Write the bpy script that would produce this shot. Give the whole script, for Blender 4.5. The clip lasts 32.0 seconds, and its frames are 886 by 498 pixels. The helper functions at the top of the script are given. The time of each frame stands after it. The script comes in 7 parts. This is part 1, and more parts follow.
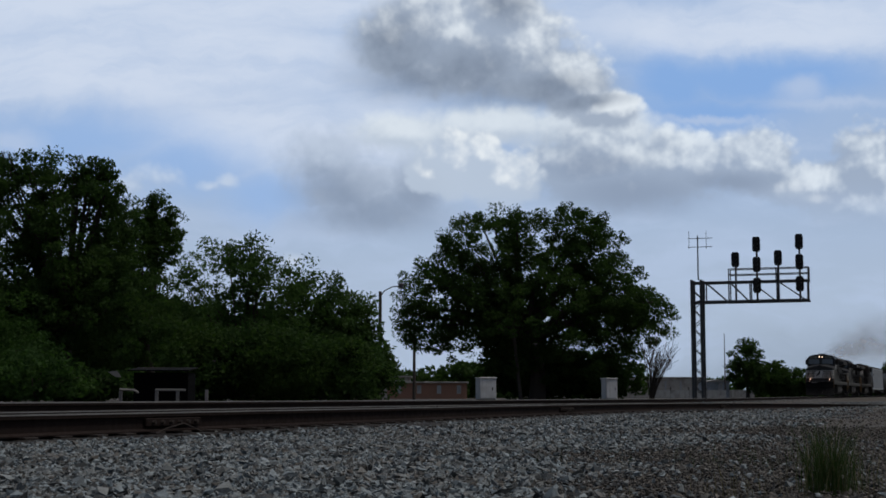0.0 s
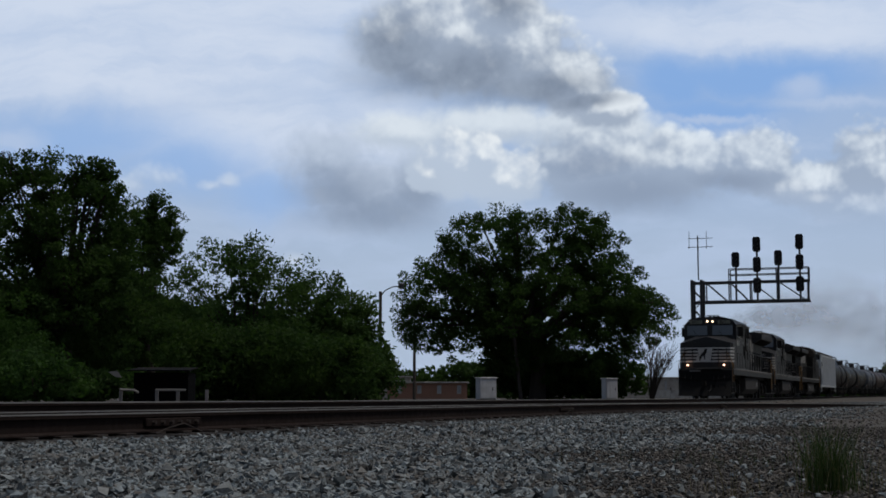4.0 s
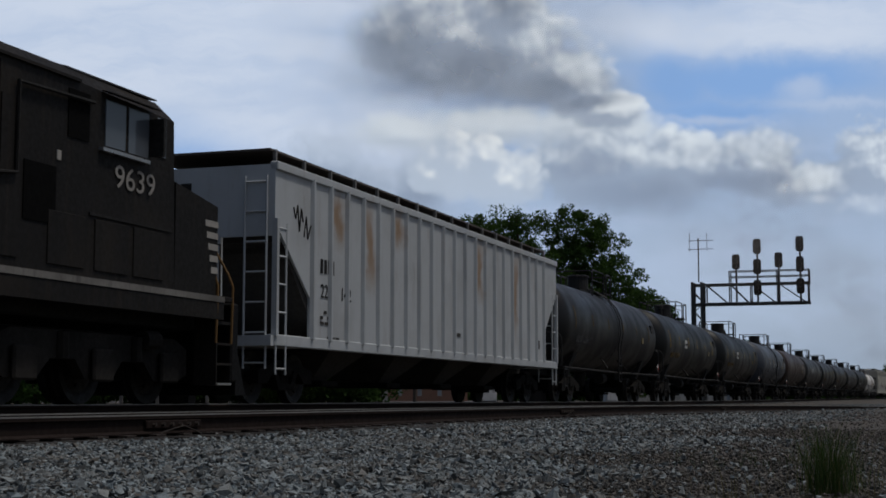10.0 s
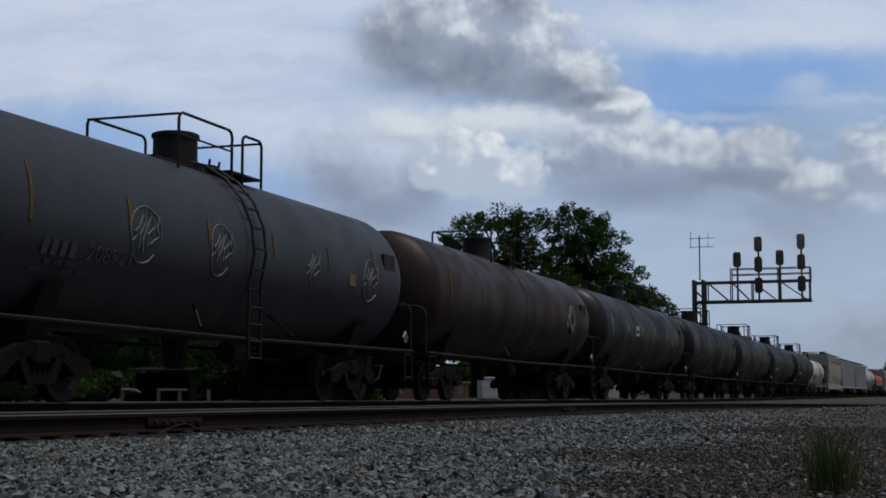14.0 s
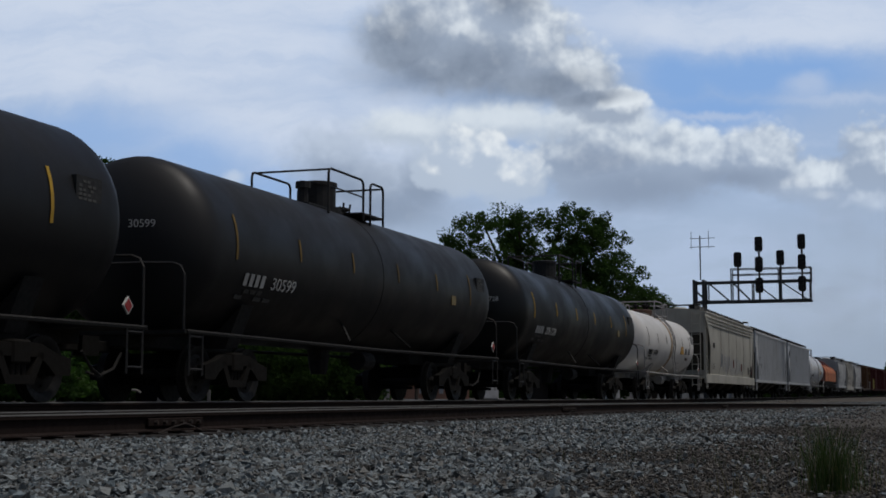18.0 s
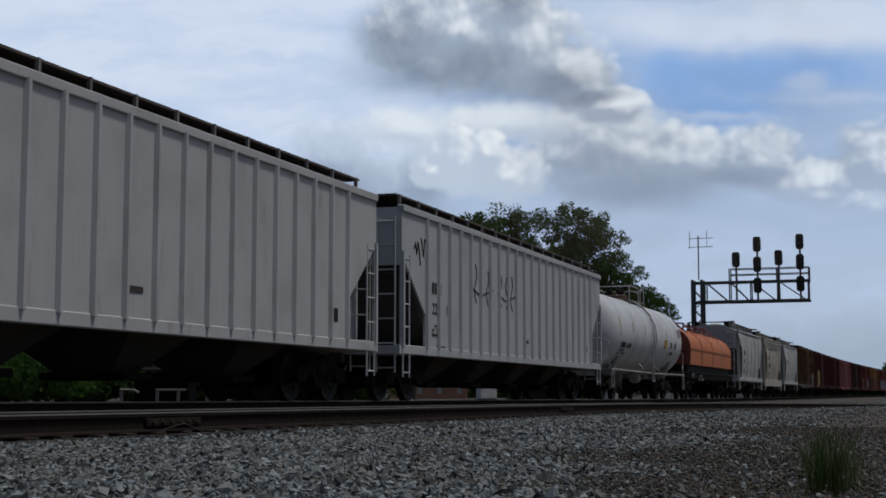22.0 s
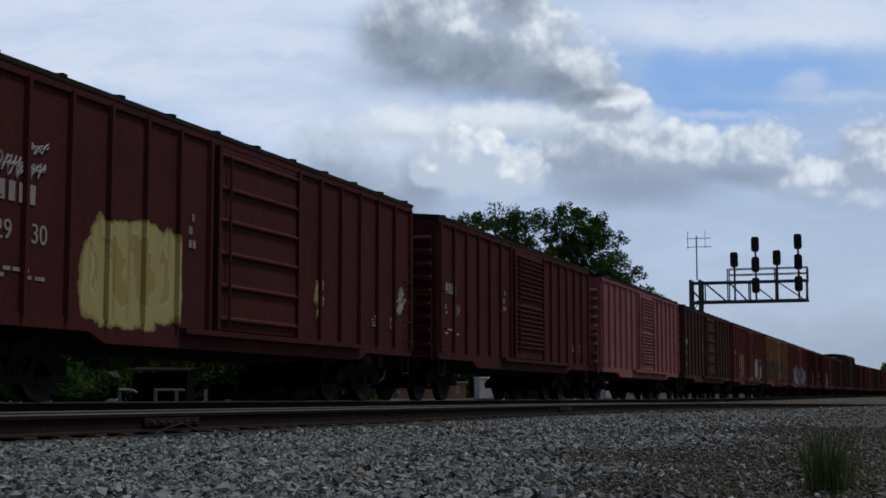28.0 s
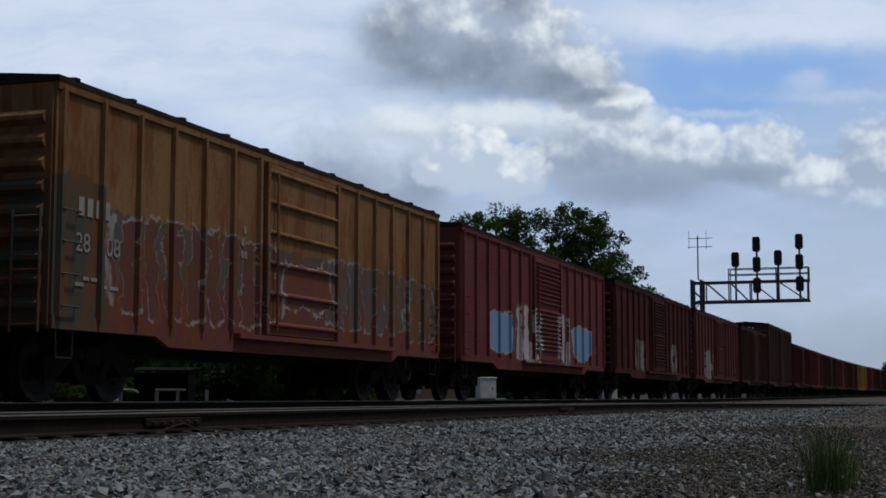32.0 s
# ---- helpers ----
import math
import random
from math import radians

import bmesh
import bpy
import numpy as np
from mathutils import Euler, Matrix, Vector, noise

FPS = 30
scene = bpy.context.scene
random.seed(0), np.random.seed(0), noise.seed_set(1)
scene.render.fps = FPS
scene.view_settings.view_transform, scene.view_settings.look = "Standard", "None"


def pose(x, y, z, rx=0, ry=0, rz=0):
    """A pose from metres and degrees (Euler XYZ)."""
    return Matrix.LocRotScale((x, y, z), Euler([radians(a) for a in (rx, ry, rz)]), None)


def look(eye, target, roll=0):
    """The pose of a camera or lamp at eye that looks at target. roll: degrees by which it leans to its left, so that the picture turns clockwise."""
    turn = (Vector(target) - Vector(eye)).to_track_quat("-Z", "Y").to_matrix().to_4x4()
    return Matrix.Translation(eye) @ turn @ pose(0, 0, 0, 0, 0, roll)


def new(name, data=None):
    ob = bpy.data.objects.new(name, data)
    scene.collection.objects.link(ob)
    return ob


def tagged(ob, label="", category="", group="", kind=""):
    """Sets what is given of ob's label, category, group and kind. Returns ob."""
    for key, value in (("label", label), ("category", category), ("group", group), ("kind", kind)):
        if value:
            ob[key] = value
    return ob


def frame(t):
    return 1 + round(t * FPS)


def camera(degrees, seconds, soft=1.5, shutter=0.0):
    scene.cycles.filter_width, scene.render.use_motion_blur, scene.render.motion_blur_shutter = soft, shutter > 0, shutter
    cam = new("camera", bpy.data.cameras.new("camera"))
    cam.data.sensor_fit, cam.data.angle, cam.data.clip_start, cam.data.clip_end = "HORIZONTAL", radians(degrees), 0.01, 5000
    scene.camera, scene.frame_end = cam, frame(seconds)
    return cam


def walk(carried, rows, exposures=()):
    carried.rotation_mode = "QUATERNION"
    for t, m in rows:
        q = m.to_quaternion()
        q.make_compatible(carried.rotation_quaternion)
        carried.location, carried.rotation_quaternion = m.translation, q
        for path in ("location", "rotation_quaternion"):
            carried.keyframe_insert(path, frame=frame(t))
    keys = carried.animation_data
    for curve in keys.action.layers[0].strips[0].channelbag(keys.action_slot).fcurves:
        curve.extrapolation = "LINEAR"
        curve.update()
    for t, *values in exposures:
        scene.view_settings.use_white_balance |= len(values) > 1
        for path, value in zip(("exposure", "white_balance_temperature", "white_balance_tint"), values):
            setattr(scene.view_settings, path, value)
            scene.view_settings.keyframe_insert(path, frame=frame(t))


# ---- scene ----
YAW, PITCH = 18.79, 5.89          # the lens looks this far off the rails, and up
EYE = (0.0, 0.0, 0.07)            # just over the rail tops, near the ballast
PX = 57.296 / 2563                # one small step of the tripod head, in degrees
cam = camera(34.18, 32.0, soft=1.7)


def aim(dx, dy):
    """The tripod's pose, shaken by small steps to the side and up."""
    return pose(*EYE, 90 + PITCH + dy * PX, 0, YAW - 90 + dx * PX)


walk(cam, [(0.0, aim(0, 0)), (5.5, aim(0.5, 0)), (6.0, aim(1, 0)), (6.5, aim(4, 3)), (7.0, aim(3, 6)), (7.5, aim(3, 8)),
           (8.0, aim(3, 8)), (8.5, aim(4, 7)), (9.0, aim(3, 6)), (9.5, aim(3, 5)), (10.0, aim(1, 4)), (10.5, aim(0, 3)),
           (11.0, aim(1, 2)), (11.5, aim(3, 1)), (12.0, aim(3, 1)), (13.0, aim(3, 0)), (16.5, aim(3, 0)), (17.5, aim(4, 0)),
           (20.0, aim(4, 0)), (21.0, aim(3, 0)), (22.0, aim(1, 0)), (23.0, aim(1, 0)), (24.0, aim(0, 0)), (25.0, aim(-2, 0)),
           (28.0, aim(-2, 0)), (28.5, aim(0, 0)), (32.0, aim(0, 0))],
     exposures=[(0.0, 0.0), (8.0, 0.0), (10.0, -0.08), (12.0, -0.14), (15.0, -0.12), (19.0, -0.02), (22.0, 0.06), (25.0, 0.06), (32.0, 0.05)])

FWD = Vector((math.cos(radians(YAW)), math.sin(radians(YAW)), 0))
RGT = Vector((math.sin(radians(YAW)), -math.cos(radians(YAW)), 0))


def site(right, deep, z=0.0):
    """A place on the site: metres to the right of and ahead of the tripod."""
    p = FWD * deep + RGT * right
    return Vector((p.x, p.y, z))


def faced(right, deep, z=0.0, turn=0.0):
    """The same as a pose, its front (-y) turned towards the tripod."""
    p = site(right, deep, z)
    return pose(p.x, p.y, p.z, 0, 0, YAW - 90 + turn)


# ---- world, sun ----
SUN_EL, SUN_AZ = radians(70), radians(-80)
world = bpy.data.worlds.new("world")
scene.world = world
world.use_nodes = True
wn = world.node_tree
sky = wn.nodes.new("ShaderNodeTexSky")
sky.sky_type, sky.sun_disc = "NISHITA", False
sky.sun_elevation, sky.sun_rotation = SUN_EL, math.pi / 2 - SUN_AZ
sky.dust_density = 3.0
wn.nodes["Background"].inputs["Strength"].default_value = 0.047
wn.links.new(sky.outputs[0], wn.nodes["Background"].inputs["Color"])
sun = new("sun", bpy.data.lights.new("sun", "SUN"))
sun.data.energy, sun.data.angle, sun.data.color = 1.3, radians(7), (1.0, 0.96, 0.90)
sun.matrix_basis = look((math.cos(SUN_AZ) * math.cos(SUN_EL) * 90, math.sin(SUN_AZ) * math.cos(SUN_EL) * 90, math.sin(SUN_EL) * 90), (0, 0, 0))
scene.view_settings.exposure = 0.0


# ---- materials ----
def graph(name):
    m = bpy.data.materials.new(name)
    m.use_nodes = True
    nt = m.node_tree
    return m, nt, nt.nodes["Principled BSDF"]


def node(nt, kind, **inputs):
    n = nt.nodes.new(kind)
    for k, v in inputs.items():
        n.inputs[k.replace("_", " ")].default_value = v
    return n


def coords(nt, scale=(1, 1, 1), vary=True):
    tc = nt.nodes.new("ShaderNodeTexCoord")
    mp = nt.nodes.new("ShaderNodeMapping")
    mp.inputs["Scale"].default_value = scale
    nt.links.new(tc.outputs["Object"], mp.inputs["Vector"])
    if vary:
        oi = nt.nodes.new("ShaderNodeObjectInfo")
        mul = nt.nodes.new("ShaderNodeMath")
        mul.operation = "MULTIPLY"
        mul.inputs[1].default_value = 37.0
        nt.links.new(oi.outputs["Random"], mul.inputs[0])
        nt.links.new(mul.outputs[0], mp.inputs["Location"])
    return mp.outputs[0]


def noise_of(nt, vec, scale, detail=5.0, rough=0.55):
    n = node(nt, "ShaderNodeTexNoise", Scale=scale, Detail=detail, Roughness=rough)
    nt.links.new(vec, n.inputs["Vector"])
    return n.outputs["Fac"]


def ramp(nt, fac, lo, hi, a=0.0, b=1.0):
    r = nt.nodes.new("ShaderNodeMapRange")
    r.interpolation_type = "SMOOTHSTEP"
    for i, v in zip((1, 2, 3, 4), (lo, hi, a, b)):
        r.inputs[i].default_value = v
    nt.links.new(fac, r.inputs[0])
    return r.outputs[0]


def blend(nt, fac, a, b, how="MIX"):
    m = nt.nodes.new("ShaderNodeMix")
    m.data_type, m.blend_type = "RGBA", how
    for sock, v in ((m.inputs[0], fac), (m.inputs[6], a), (m.inputs[7], b)):
        if isinstance(v, (int, float)):
            sock.default_value = v
        elif isinstance(v, tuple):
            sock.default_value = (*v, 1)
        else:
            nt.links.new(v, sock)
    return m.outputs[2]


def bump(nt, bsdf, height, strength=0.3, dist=0.01):
    b = node(nt, "ShaderNodeBump", Strength=strength, Distance=dist)
    nt.links.new(height, b.inputs["Height"])
    nt.links.new(b.outputs[0], bsdf.inputs["Normal"])


def sums(nt, op, a, b=0.0, c=0.0):
    m = nt.nodes.new("ShaderNodeMath")
    m.operation = op
    for sock, v in zip(m.inputs, (a, b, c)):
        if isinstance(v, (int, float)):
            sock.default_value = v
        else:
            nt.links.new(v, sock)
    return m.outputs[0]


def sprayed(nt, col, kind, x, z, w, h, rgb, seed=1, edge=None):
    """Spray paint on a car's side, by the car's own length and height: an uneven patch, a row of fat
    shapes, everything below a ragged line, or a soft-edged rust stain; edge: the colour of its outline."""
    tc = nt.nodes.new("ShaderNodeTexCoord")
    sh = nt.nodes.new("ShaderNodeMapping")
    sh.inputs["Location"].default_value = (seed * 3.1, 0, seed * 1.7)
    sh.inputs["Scale"].default_value = (1, 0.1, 1)
    nt.links.new(tc.outputs["Object"], sh.inputs["Vector"])
    n1 = noise_of(nt, sh.outputs[0], 1.3, 3.0, 0.5)
    n2 = noise_of(nt, sh.outputs[0], 2.9, 4.0, 0.6)
    sp = nt.nodes.new("ShaderNodeSeparateXYZ")
    nt.links.new(tc.outputs["Object"], sp.inputs[0])
    px = sums(nt, "ADD", sp.outputs[0], sums(nt, "MULTIPLY_ADD", n1, 1.0, -0.5))
    pz = sums(nt, "ADD", sp.outputs[2], sums(nt, "MULTIPLY_ADD", n2, 0.5, -0.25))
    if kind == "low":
        d = sums(nt, "MULTIPLY_ADD", pz, 1.0, 1.0 - z)
        d = sums(nt, "MULTIPLY_ADD", sums(nt, "ABSOLUTE", sums(nt, "SUBTRACT", sp.outputs[0], x)), 0.0, d)
    else:
        a = sums(nt, "POWER", sums(nt, "ABSOLUTE", sums(nt, "MULTIPLY_ADD", px, 2 / w, -2 * x / w)), 4.0)
        b = sums(nt, "POWER", sums(nt, "ABSOLUTE", sums(nt, "MULTIPLY_ADD", pz, 2 / h, -2 * z / h)), 4.0)
        d = sums(nt, "POWER", sums(nt, "ADD", a, b), 0.25)
        if kind == "letters":
            k = 2 * math.pi * max(3, int(w / 0.62)) / w
            wave = sums(nt, "SINE", sums(nt, "MULTIPLY_ADD", px, k, sums(nt, "MULTIPLY", n2, 5.0)))
            d = sums(nt, "MAXIMUM", d, sums(nt, "MULTIPLY_ADD", wave, -0.42, 0.80))
    if kind == "stain":
        return blend(nt, ramp(nt, d, 0.15, 1.05, 0.8, 0.0), col, rgb)
    col = blend(nt, ramp(nt, d, 0.97, 1.0, 0.92, 0.0), col, rgb)
    if edge:
        off = sums(nt, "ABSOLUTE", sums(nt, "SUBTRACT", d, 0.985))
        col = blend(nt, ramp(nt, off, 0.02, 0.045, 0.85, 0.0), col, edge)
    return col


MADE = {}


def paint(name, rgb, rough=0.55, metal=0.0, dirt=(0.05, 0.042, 0.035), grime=0.5, streak=0.0, rust=0.0, spec=0.4, fine_bump=0.15, zones=()):
    """Weathered paint or bare metal: patches, grain, run-down streaks and rust."""
    if name in MADE:
        return MADE[name]
    m, nt, b = graph(name)
    v = coords(nt)
    big = noise_of(nt, v, 0.7)
    fine = noise_of(nt, v, 14.0, 6.0, 0.65)
    col = blend(nt, ramp(nt, fine, 0.35, 0.7, 0.0, 0.35 if fine_bump > 0.02 else 0.1), rgb, tuple(c * 0.72 for c in rgb))
    col = blend(nt, ramp(nt, big, 0.42, 0.75, 0.0, grime), col, dirt)
    for z in zones:
        col = sprayed(nt, col, *z)
    if streak:
        sv = coords(nt, (5.0, 5.0, 0.22))
        st = noise_of(nt, sv, 1.6, 4.0)
        col = blend(nt, ramp(nt, st, 0.52, 0.7, 0.0, streak), col, dirt)
    if rust:
        rv = coords(nt, (2.0, 2.0, 0.5))
        rn = noise_of(nt, rv, 1.3, 7.0, 0.7)
        col = blend(nt, ramp(nt, rn, 0.56 if rust < 0.8 else 0.47, 0.68 if rust < 0.8 else 0.62, 0.0, rust), col, (0.16, 0.06, 0.02))
    nt.links.new(col, b.inputs["Base Color"])
    b.inputs["Metallic"].default_value = metal
    b.inputs["Specular IOR Level"].default_value = spec
    nt.links.new(ramp(nt, big if fine_bump < 0.02 else fine, 0.3, 0.7, rough - 0.1, min(1.0, rough + 0.15)), b.inputs["Roughness"])
    bump(nt, b, fine, fine_bump, 0.004)
    MADE[name] = m
    return m


def glowing(name, rgb, power):
    m, nt, b = graph(name)
    b.inputs["Emission Color"].default_value = (*rgb, 1)
    b.inputs["Emission Strength"].default_value = power
    return m


def glass(name, rgb=(0.03, 0.035, 0.04)):
    m, nt, b = graph(name)
    b.inputs["Base Color"].default_value = (*rgb, 1)
    b.inputs["Roughness"].default_value = 0.08
    b.inputs["Specular IOR Level"].default_value = 0.7
    return m


# ---- mesh helpers ----
class Geo:
    """Collects vertices and faces of one part."""

    def __init__(self):
        self.v, self.f = [], []

    def add(self, v, f):
        n = len(self.v)
        self.v += [tuple(p) for p in v]
        self.f += [tuple(i + n for i in face) for face in f]
        return self

    def box(self, x0, x1, y0, y1, z0, z1, c=0.0):
        """A box; c: chamfer of its upright and level edges."""
        if not c:
            return self.add([(x, y, z) for x in (x0, x1) for y in (y0, y1) for z in (z0, z1)],
                            [(0, 1, 3, 2), (4, 6, 7, 5), (0, 4, 5, 1), (2, 3, 7, 6), (0, 2, 6, 4), (1, 5, 7, 3)])
        ring = lambda d: [(x0 + d, y0), (x1 - d, y0), (x1, y0 + d), (x1, y1 - d), (x1 - d, y1), (x0 + d, y1), (x0, y1 - d), (x0, y0 + d)]
        inner = [(min(max(x, x0 + c), x1 - c), min(max(y, y0 + c), y1 - c)) for x, y in ring(c)]
        rows = [[(*p, z0) for p in inner], [(*p, z0 + c) for p in ring(c)], [(*p, z1 - c) for p in ring(c)], [(*p, z1) for p in inner]]
        v = [p for r in rows for p in r]
        f = [(k * 8 + i, k * 8 + (i + 1) % 8, k * 8 + 8 + (i + 1) % 8, k * 8 + 8 + i) for k in range(3) for i in range(8)]
        return self.add(v, f + [tuple(range(7, -1, -1)), tuple(range(24, 32))])

    def tube(self, pts, r, n=6):
        """A rod along points."""
        pts = [Vector(p) for p in pts]
        v, f = [], []
        for i, p in enumerate(pts):
            d = (pts[min(i + 1, len(pts) - 1)] - pts[max(i - 1, 0)]).normalized()
            a = d.orthogonal().normalized() if i == 0 else (a - d * a.dot(d)).normalized()
            b = d.cross(a)
            rr = r[i] if isinstance(r, (list, tuple)) else r
            v += [p + (a * math.cos(t) + b * math.sin(t)) * rr for t in [2 * math.pi * k / n for k in range(n)]]
        for i in range(len(pts) - 1):
            f += [(i * n + k, i * n + (k + 1) % n, (i + 1) * n + (k + 1) % n, (i + 1) * n + k) for k in range(n)]
        f += [tuple(range(n - 1, -1, -1)), tuple(range((len(pts) - 1) * n, len(pts) * n))]
        return self.add(v, f)

    def turned(self, prof, axis="x", at=(0, 0, 0), n=16):
        """A turned body: (along, radius) pairs round an axis."""
        v, f = [], []
        for a, r in prof:
            for k in range(n):
                t = 2 * math.pi * k / n
                c, s = math.cos(t) * r, math.sin(t) * r
                p = {"x": (a, c, s), "y": (c, a, s), "z": (c, s, a)}[axis]
                v.append((p[0] + at[0], p[1] + at[1], p[2] + at[2]))
        for i in range(len(prof) - 1):
            f += [(i * n + k, i * n + (k + 1) % n, (i + 1) * n + (k + 1) % n, (i + 1) * n + k) for k in range(n)]
        f += [tuple(range(n - 1, -1, -1)), tuple(range((len(prof) - 1) * n, len(prof) * n))]
        return self.add(v, f)

    def prism(self, poly, a, b, axis="y"):
        """A polygon drawn out from a to b along an axis."""
        n = len(poly)
        put = {"y": lambda p, t: (p[0], t, p[1]), "x": lambda p, t: (t, p[0], p[1]), "z": lambda p, t: (p[0], p[1], t)}[axis]
        v = [put(p, a) for p in poly] + [put(p, b) for p in poly]
        f = [(i, (i + 1) % n, n + (i + 1) % n, n + i) for i in range(n)]
        return self.add(v, f + [tuple(range(n - 1, -1, -1)), tuple(range(n, 2 * n))])

    def slab(self, quad, thick):
        """A flat plate on four points, given a thickness along its normal."""
        q = [Vector(p) for p in quad]
        nrm = (q[1] - q[0]).cross(q[-1] - q[0]).normalized() * thick
        n = len(q)
        f = [(i, (i + 1) % n, n + (i + 1) % n, n + i) for i in range(n)]
        return self.add(q + [p + nrm for p in q], f + [tuple(range(n - 1, -1, -1)), tuple(range(n, 2 * n))])

    def mesh(self, name, smooth=False):
        me = bpy.data.meshes.new(name)
        me.from_pydata(self.v, [], self.f)
        bm = bmesh.new()
        bm.from_mesh(me)
        bmesh.ops.recalc_face_normals(bm, faces=bm.faces)
        bm.to_mesh(me)
        bm.free()
        if smooth:
            me.shade_smooth()
            me.set_sharp_from_angle(angle=radians(40))
        return me


def part(name, geo, material, parent=None, label="", smooth=False, at=None):
    """Links a Geo (or a ready mesh) as one mesh object under a thing."""
    me = geo.mesh(name, smooth) if isinstance(geo, Geo) else geo
    if material and not me.materials:
        me.materials.append(material)
    ob = new(name, me)
    ob.parent = parent
    if at is not None:
        ob.matrix_basis = at
    return tagged(ob, label)


def thing(name, label, category, group="", m=None):
    ob = tagged(new(name), label, category, group)
    if m is not None:
        ob.matrix_basis = m
    return ob


def lettered(text, size, name="lettering"):
    """A flat mesh of writing in the built-in font, standing in x and z."""
    cu = bpy.data.curves.new(name, "FONT")
    cu.body, cu.size, cu.extrude = text, size, 0.003
    ob = bpy.data.objects.new(name, cu)
    scene.collection.objects.link(ob)
    dg = bpy.context.evaluated_depsgraph_get()
    me = bpy.data.meshes.new_from_object(ob.evaluated_get(dg))
    bpy.data.objects.remove(ob)
    me.transform(pose(0, 0, 0, 90))
    return me


def raw_mesh(name, verts, faces):
    """A large mesh straight from arrays."""
    me = bpy.data.meshes.new(name)
    nf, k = faces.shape
    me.vertices.add(len(verts))
    me.vertices.foreach_set("co", verts.astype(np.float32).ravel())
    me.loops.add(nf * k)
    me.loops.foreach_set("vertex_index", faces.astype(np.int32).ravel())
    me.polygons.add(nf)
    me.polygons.foreach_set("loop_start", np.arange(0, nf * k, k, dtype=np.int32))
    me.update(calc_edges=True)
    me.shade_flat()
    return me


rng = np.random.default_rng(7)
# ---- sky ----
SKY_D = 3500.0


def clouds():
    """The sky over the yard: grey and white cumulus before blue, drifting slowly."""
    m = bpy.data.materials.new("cloudy_sky")
    m.use_nodes = True
    nt = m.node_tree
    nt.nodes.clear()
    tc = nt.nodes.new("ShaderNodeTexCoord")
    mp = nt.nodes.new("ShaderNodeMapping")
    k = 2550 / SKY_D / 100
    mp.inputs["Scale"].default_value = (k, k, k)
    nt.links.new(tc.outputs["Object"], mp.inputs["Vector"])
    v0 = mp.outputs[0]

    def warp(vec, scale, amount, detail=6.0):
        n = node(nt, "ShaderNodeTexNoise", Scale=scale, Detail=detail, Roughness=0.6)
        nt.links.new(vec, n.inputs["Vector"])
        s = nt.nodes.new("ShaderNodeVectorMath")
        s.operation = "SUBTRACT"
        s.inputs[1].default_value = (0.5, 0.5, 0.5)
        nt.links.new(n.outputs["Color"], s.inputs[0])
        a = nt.nodes.new("ShaderNodeVectorMath")
        a.operation = "MULTIPLY_ADD"
        a.inputs[1].default_value = (amount, amount, 0)
        nt.links.new(s.outputs[0], a.inputs[0])
        nt.links.new(vec, a.inputs[2])
        return a.outputs[0]

    wispy = warp(warp(v0, 0.4, 0.9, 3.0), 1.4, 0.45, 5.0)

    calm = warp(v0, 0.9, 0.4, 3.0)

    def blob(vec, px, py, w, h, soft=0.5):
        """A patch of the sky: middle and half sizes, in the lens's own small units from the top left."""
        cx, cy, rx, ry = (px - 784) / 100, (441 - py) / 100, w / 100, h / 100
        a = nt.nodes.new("ShaderNodeVectorMath")
        a.operation = "MULTIPLY_ADD"
        a.inputs[1].default_value = (1 / rx, 1 / ry, 0)
        a.inputs[2].default_value = (-cx / rx, -cy / ry, 0)
        nt.links.new(vec, a.inputs[0])
        ln = nt.nodes.new("ShaderNodeVectorMath")
        ln.operation = "LENGTH"
        nt.links.new(a.outputs[0], ln.inputs[0])
        return ramp(nt, ln.outputs["Value"], 1.0 - soft, 1.0 + soft * 0.5, 1.0, 0.0)

    def top(*masks):
        out = masks[0]
        for q in masks[1:]:
            mx = nt.nodes.new("ShaderNodeMath")
            mx.operation = "MAXIMUM"
            nt.links.new(out, mx.inputs[0])
            nt.links.new(q, mx.inputs[1])
            out = mx.outputs[0]
        return out

    def times(a, b):
        mx = nt.nodes.new("ShaderNodeMath")
        mx.operation = "MULTIPLY"
        nt.links.new(a, mx.inputs[0])
        if isinstance(b, (int, float)):
            mx.inputs[1].default_value = b
        else:
            nt.links.new(b, mx.inputs[1])
        return mx.outputs[0]

    PALE, VEIL, BLUE = (0.45, 0.54, 0.74), (0.60, 0.665, 0.82), (0.225, 0.39, 0.725)
    streaky = nt.nodes.new("ShaderNodeMapping")
    streaky.inputs["Scale"].default_value = (0.35, 1.6, 1)
    nt.links.new(wispy, streaky.inputs["Vector"])
    bands = noise_of(nt, streaky.outputs[0], 0.9, 6.0, 0.6)
    # thin haze over blue, paler towards the horizon
    sep = nt.nodes.new("ShaderNodeSeparateXYZ")
    nt.links.new(v0, sep.inputs[0])
    col = blend(nt, ramp(nt, sep.outputs[1], 3.6, -1.5), (0.33, 0.45, 0.69), (0.40, 0.48, 0.63))
    col = blend(nt, ramp(nt, bands, 0.42, 0.68, 0.0, 0.55), col, PALE)
    low_haze = top(blob(wispy, 1560, 640, 330, 80, 0.9), blob(wispy, 1300, 690, 400, 50, 0.9))
    col = blend(nt, times(low_haze, 0.8), col, (0.30, 0.36, 0.465))
